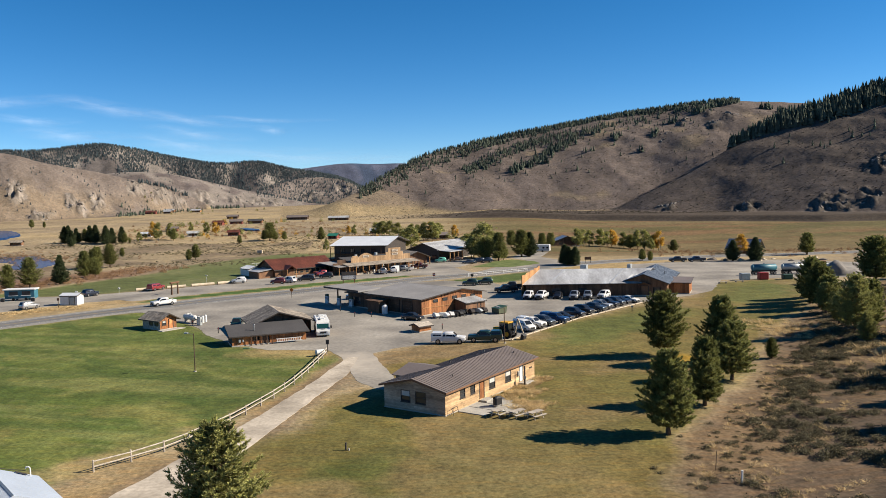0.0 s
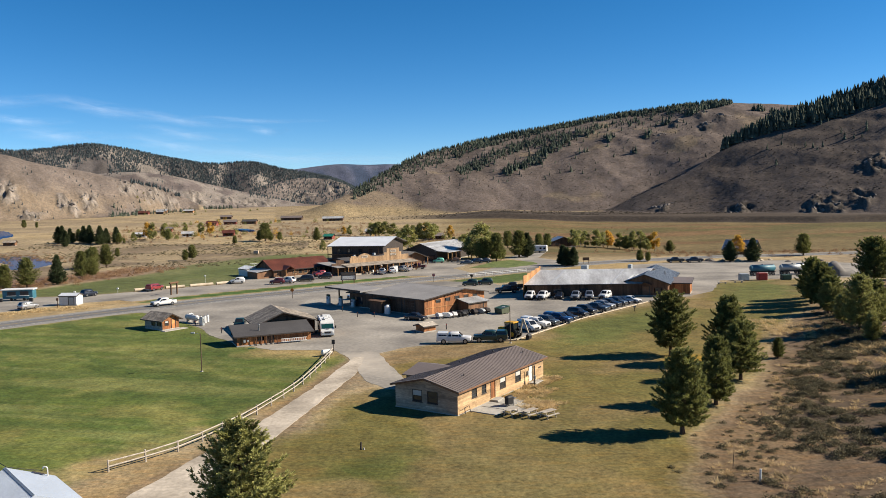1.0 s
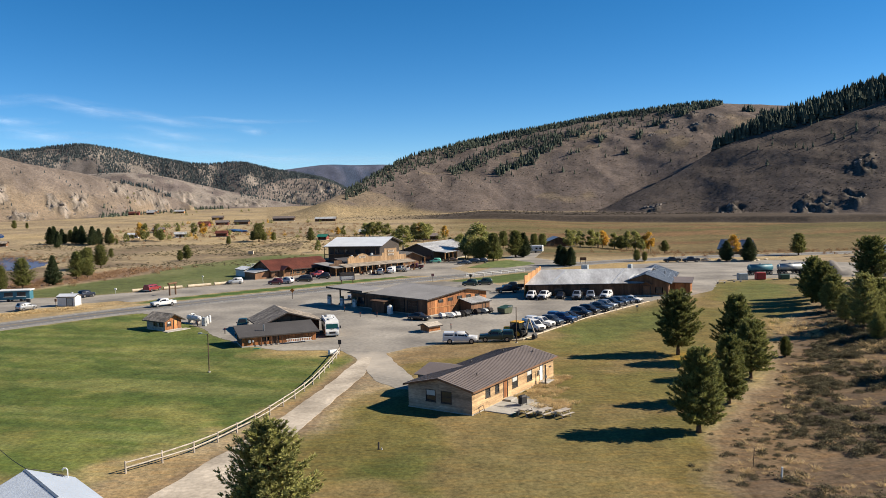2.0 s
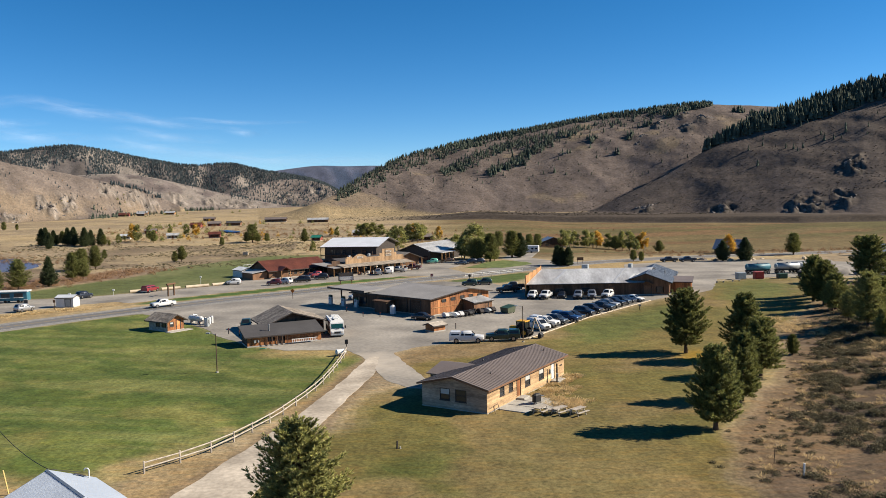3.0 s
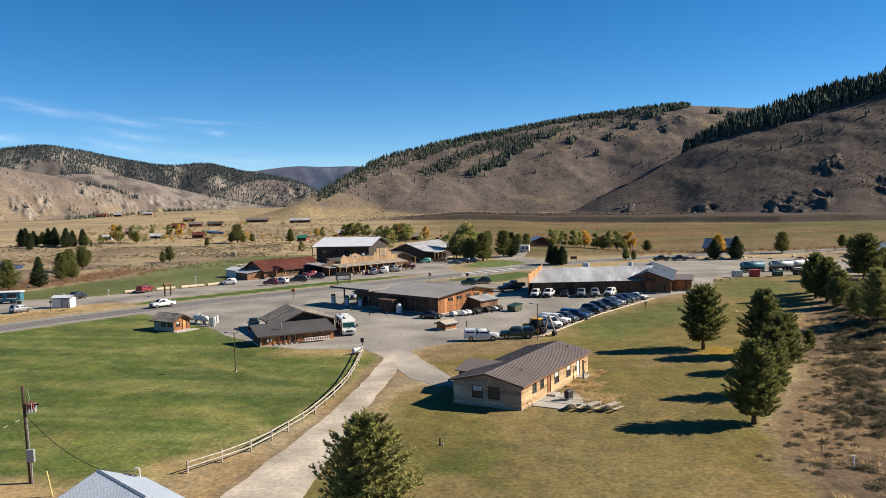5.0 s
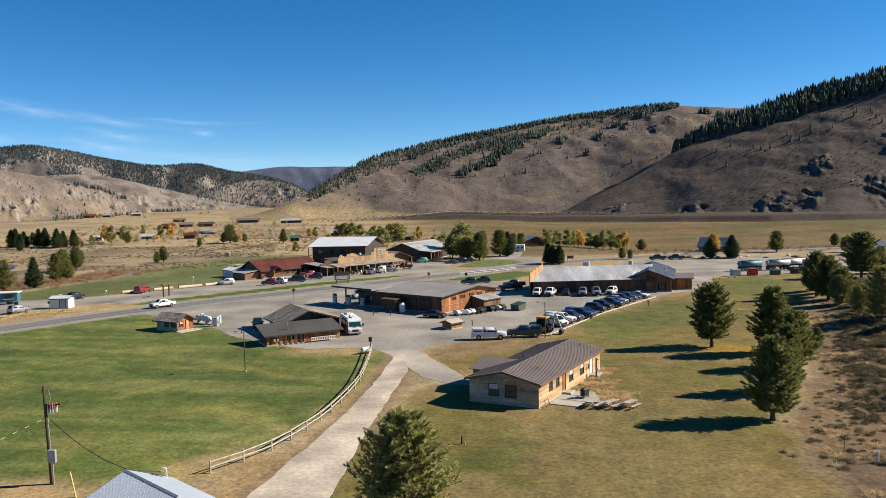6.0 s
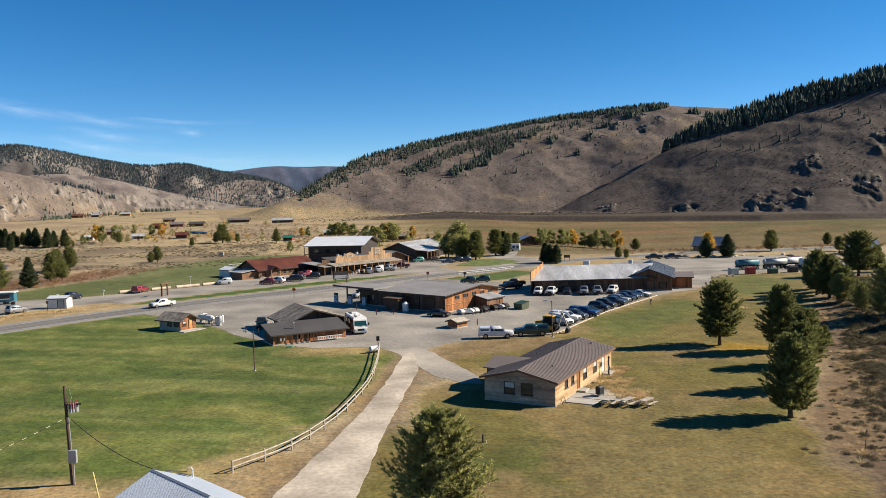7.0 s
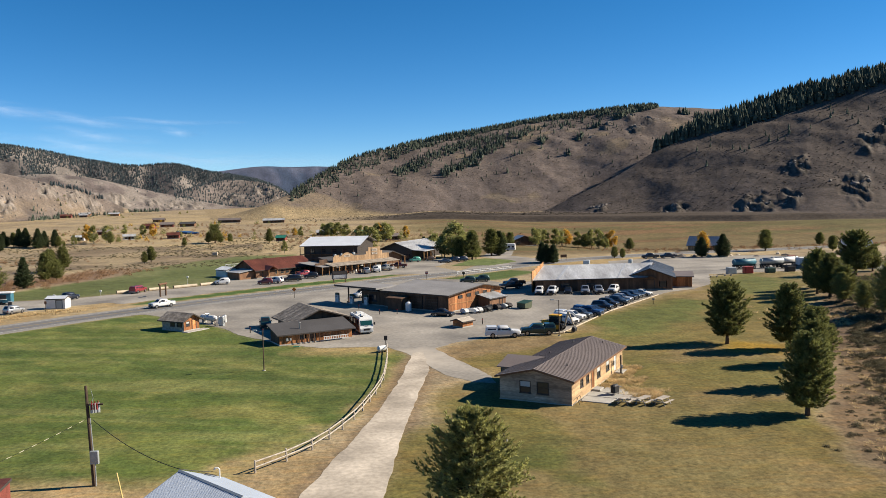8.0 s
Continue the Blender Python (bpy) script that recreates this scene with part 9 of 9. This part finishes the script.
for i in range(420):
    t = rnd.random()
    spots.append((24 + 66 * t - abs(rnd.gauss(0, 3.2)), 64 + 118 * t + rnd.gauss(0, 2), rnd.uniform(0.35, 0.9)))
scatter("sagebrush", "grey-green sagebrush scattered over bare ground", spots, sagebase, MAT["sage"], "shrubs", 1)
drybase = [tuft_mesh("d", None, 44, 0.7, 0.42, 20 + i, 0.016) for i in range(4)]
spots = []
sx, sy, sz = rng.uniform(18, 140, 8000), rng.uniform(52, 205, 8000), rng.uniform(0.5, 1.1, 8000)
keep = inside(((18, 52),) + BARE[1:], sx + 3, sy) & (fbm(sx / 6.0, sy / 6.0, 3, 57) > 0.5)
spots = list(zip(sx[keep], sy[keep], sz[keep]))[:1700]
for i in range(200):
    s, o = rnd.uniform(8.6, 21.5), rnd.uniform(0.3, 4.5)
    q = hm @ Vector((s, -o if s < 16 else -o * 0.5, 0))
    spots.append((q.x, q.y, rnd.uniform(0.5, 1.1)))
for i in range(120):
    q = hm @ Vector((rnd.uniform(6, 10), rnd.uniform(-8.0, -4), 0))
    spots.append((q.x, q.y, rnd.uniform(0.6, 1.2)))
for i in range(160):
    spots.append((rnd.gauss(62, 4), rnd.gauss(103, 5), rnd.uniform(1.2, 2.4)))
for i in range(110):
    spots.append((rnd.gauss(54, 2.5), rnd.gauss(135, 5), rnd.uniform(0.8, 1.7)))
for i in range(140):
    t = rnd.random()
    spots.append((-88 - 16 * t + rnd.gauss(0, 2.0), 181 - 16 * t + rnd.gauss(0, 1.6), rnd.uniform(0.7, 1.4)))
scatter("dry_grass", "tall straw-coloured dry grass tufts", spots, drybase, MAT["drygrass"], "grass", 2)
wilbase = [shrub_mesh(190, 2.4, 1.5, 0.12, 50 + i, 0.6) for i in range(3)]
spots = []
for i in range(260):
    t = rnd.random()
    spots.append((-134 + 28 * t + rnd.gauss(0, 6), 212 + 74 * t + rnd.gauss(0, 6), rnd.uniform(0.5, 1.3)))
for i in range(260):
    t = rnd.random()
    spots.append((-230 + 70 * t + rnd.gauss(0, 12), 380 - 50 * t + rnd.gauss(0, 9), rnd.uniform(0.4, 0.9)))
for i in range(420):
    spots.append((rnd.uniform(70, 220), 300 + rnd.gauss(16, 18), rnd.uniform(0.4, 1.1)))
for i in range(420):
    spots.append((rnd.uniform(-230, -60), 470 + rnd.gauss(40, 45), rnd.uniform(0.5, 1.4)))
for i in range(300):
    spots.append((rnd.uniform(-70, 110), 420 + rnd.gauss(0, 45), rnd.uniform(0.5, 1.2)))
scatter("willow_scrub", "rusty red-brown willow scrub along the river", spots, wilbase, MAT["willow"], "shrubs", 3)
spots = []
while len(spots) < 7000:
    az, r = -8 + 45 * rnd.random() ** 0.75, 650 + 320 * rnd.random() ** 1.4
    spots.append((HUB[0] + r * math.sin(radians(az)), HUB[1] + r * math.cos(radians(az)), rnd.uniform(0.4, 1.05)))
scatter("hill_sagebrush", "dark sagebrush dotted over the lower hillside", spots, [shrub_mesh(9, 1.3, 0.7, 0.5, 70 + i) for i in range(3)], MAT["hillsage"], "shrubs", 4)
spots = []
sx, sy, sz = rng.uniform(-230, -60, 5000), rng.uniform(290, 470, 5000), rng.uniform(0.5, 1.3, 5000)
keep = fbm(sx / 30.0, sy / 30.0, 3, 59) > 0.46
spots = list(zip(sx[keep], sy[keep], sz[keep]))[:2200]
scatter("meadow_sagebrush", "low grey sagebrush on the dry meadow", spots, [shrub_mesh(60, 1.3, 0.5, 0.13, 80 + i) for i in range(3)], MAT["sage"], "shrubs", 5)
rnd = random.Random(77)
for stuff_name, label, mat, count in (("farm_trees", "small green trees and bushes round the valley farms", "aspengreen", 90), ("farm_trees", "small golden autumn trees round the valley farms", "aspengold", 22), ("farm_bushes", "low rusty bushes round the valley farms", "willow", 120)):
    spots = []
    for i in range(count):
        cx, cy, wx, wy = rnd.choice(((-161.7, 476.6, 34, 10), (-132.9, 478.8, 26, 12), (-187.9, 512.2, 16, 10), (-179.5, 599.2, 26, 22), (-160.0, 614.7, 24, 14), (-55.2, 474.6, 34, 12), (-24.3, 442.6, 22, 14), (-329.2, 852.3, 60, 20), (-307.0, 878.0, 50, 16), (-105.1, 491.0, 30, 8)))
        spots.append((rnd.gauss(cx, wx), rnd.gauss(cy, wy), rnd.uniform(2.2, 4.6) * (0.5 if mat == "willow" else 1) * (0.75 if cy > 700 else 1)))
    scatter(stuff_name, label, spots, [shrub_mesh(170, 1.1, 1.25, 0.1, 90 + i, 0.3) for i in range(3)], MAT[mat], "trees" if mat != "willow" else "shrubs", 6)

# ---- thin cirrus ----
cm, nt, bs, n, l = nodes_of("cirrus")
tc = n.new("ShaderNodeTexCoord")
mp = n.new("ShaderNodeMapping")
mp.inputs["Scale"].default_value = (0.004, 0.034, 0.03)
t1 = n.new("ShaderNodeTexNoise")
t1.inputs["Scale"].default_value, t1.inputs["Detail"].default_value, t1.inputs["Distortion"].default_value = 1.0, 7, 0.6
gr_ = n.new("ShaderNodeTexGradient")
gr_.gradient_type = "SPHERICAL"
mg = n.new("ShaderNodeMapping")
mg.inputs["Location"].default_value = (-1.0, -1.0, 0)
mg.inputs["Scale"].default_value = (2, 2, 0)
l.new(tc.outputs["Object"], mp.inputs[0]), l.new(mp.outputs[0], t1.inputs[0])
l.new(tc.outputs["Generated"], mg.inputs[0]), l.new(mg.outputs[0], gr_.inputs[0])
r1 = n.new("ShaderNodeMapRange")
r1.inputs[1].default_value, r1.inputs[2].default_value, r1.inputs[3].default_value, r1.inputs[4].default_value = 0.3, 0.72, 0.0, 1.0
l.new(t1.outputs[0], r1.inputs[0])
mu = n.new("ShaderNodeMath")
mu.operation = "MULTIPLY"
l.new(r1.outputs[0], mu.inputs[0]), l.new(gr_.outputs["Fac"], mu.inputs[1])
m2 = n.new("ShaderNodeMath")
m2.operation = "MULTIPLY"
m2.use_clamp = True
m2.inputs[1].default_value = 0.15
l.new(mu.outputs[0], m2.inputs[0]), l.new(m2.outputs[0], bs.inputs["Alpha"])
bs.inputs["Base Color"].default_value = (0.9, 0.92, 0.95, 1)
bs.inputs["Roughness"].default_value = 1.0
bs.inputs["Subsurface Weight"].default_value = 0.0


def cirrus(az0, rise0, az1, rise1, depth):
    """A streak from one bearing and rise (in thousandths) to another."""
    d = 4300
    az, rise = (az0 + az1) / 2, (rise0 + rise1) / 2
    x, y, z = d * math.sin(radians(az)), d * math.cos(radians(az)), EYE + d * rise / 1000
    across, up = d * radians(az1 - az0), d * (rise1 - rise0) / 1000
    length, tilt = math.hypot(across, up) * 1.5, -math.degrees(math.atan2(up, across))
    depth = depth * 2.2
    g = Geo()
    nx = 12
    vs, fs = [], []
    for i in range(nx + 1):
        for j in range(2):
            vs.append(((i / nx - 0.5) * length, (j - 0.5) * depth, 14 * math.sin(i * 0.7)))
    for i in range(nx):
        fs.append((2 * i, 2 * i + 2, 2 * i + 3, 2 * i + 1))
    g.add(vs, fs)
    ob = part("cirrus_cloud", g, cm, at=Matrix.Translation((x, y, z)) @ Matrix.Rotation(radians(-az), 4, "Z") @ Matrix.Rotation(radians(tilt), 4, "Y") @ Matrix.Rotation(radians(70), 4, "X"))
    tagged(ob, "thin white streak of cirrus high in the blue sky", "cloud", "cirrus clouds")
    ob.visible_shadow = False


for az0, rise0, az1, rise1, depth in ((-26.6, 116, -20.2, 100, 46), (-21.5, 102, -15.6, 90.5, 30), (-20.9, 85.4, -15.5, 74.4, 34), (-22.3, 73.8, -15.9, 61.2, 46), (-17.6, 98.8, -10.3, 95.6, 16), (-14.4, 85.8, -11.8, 83.5, 26), (-30.4, 95, -26.2, 92.2, 26), (-28.6, 79.4, -23.8, 75.8, 44), (-18, 54, -4, 48, 60), (-34, 110, -27, 116, 40)):
    cirrus(az0, rise0, az1, rise1, depth)
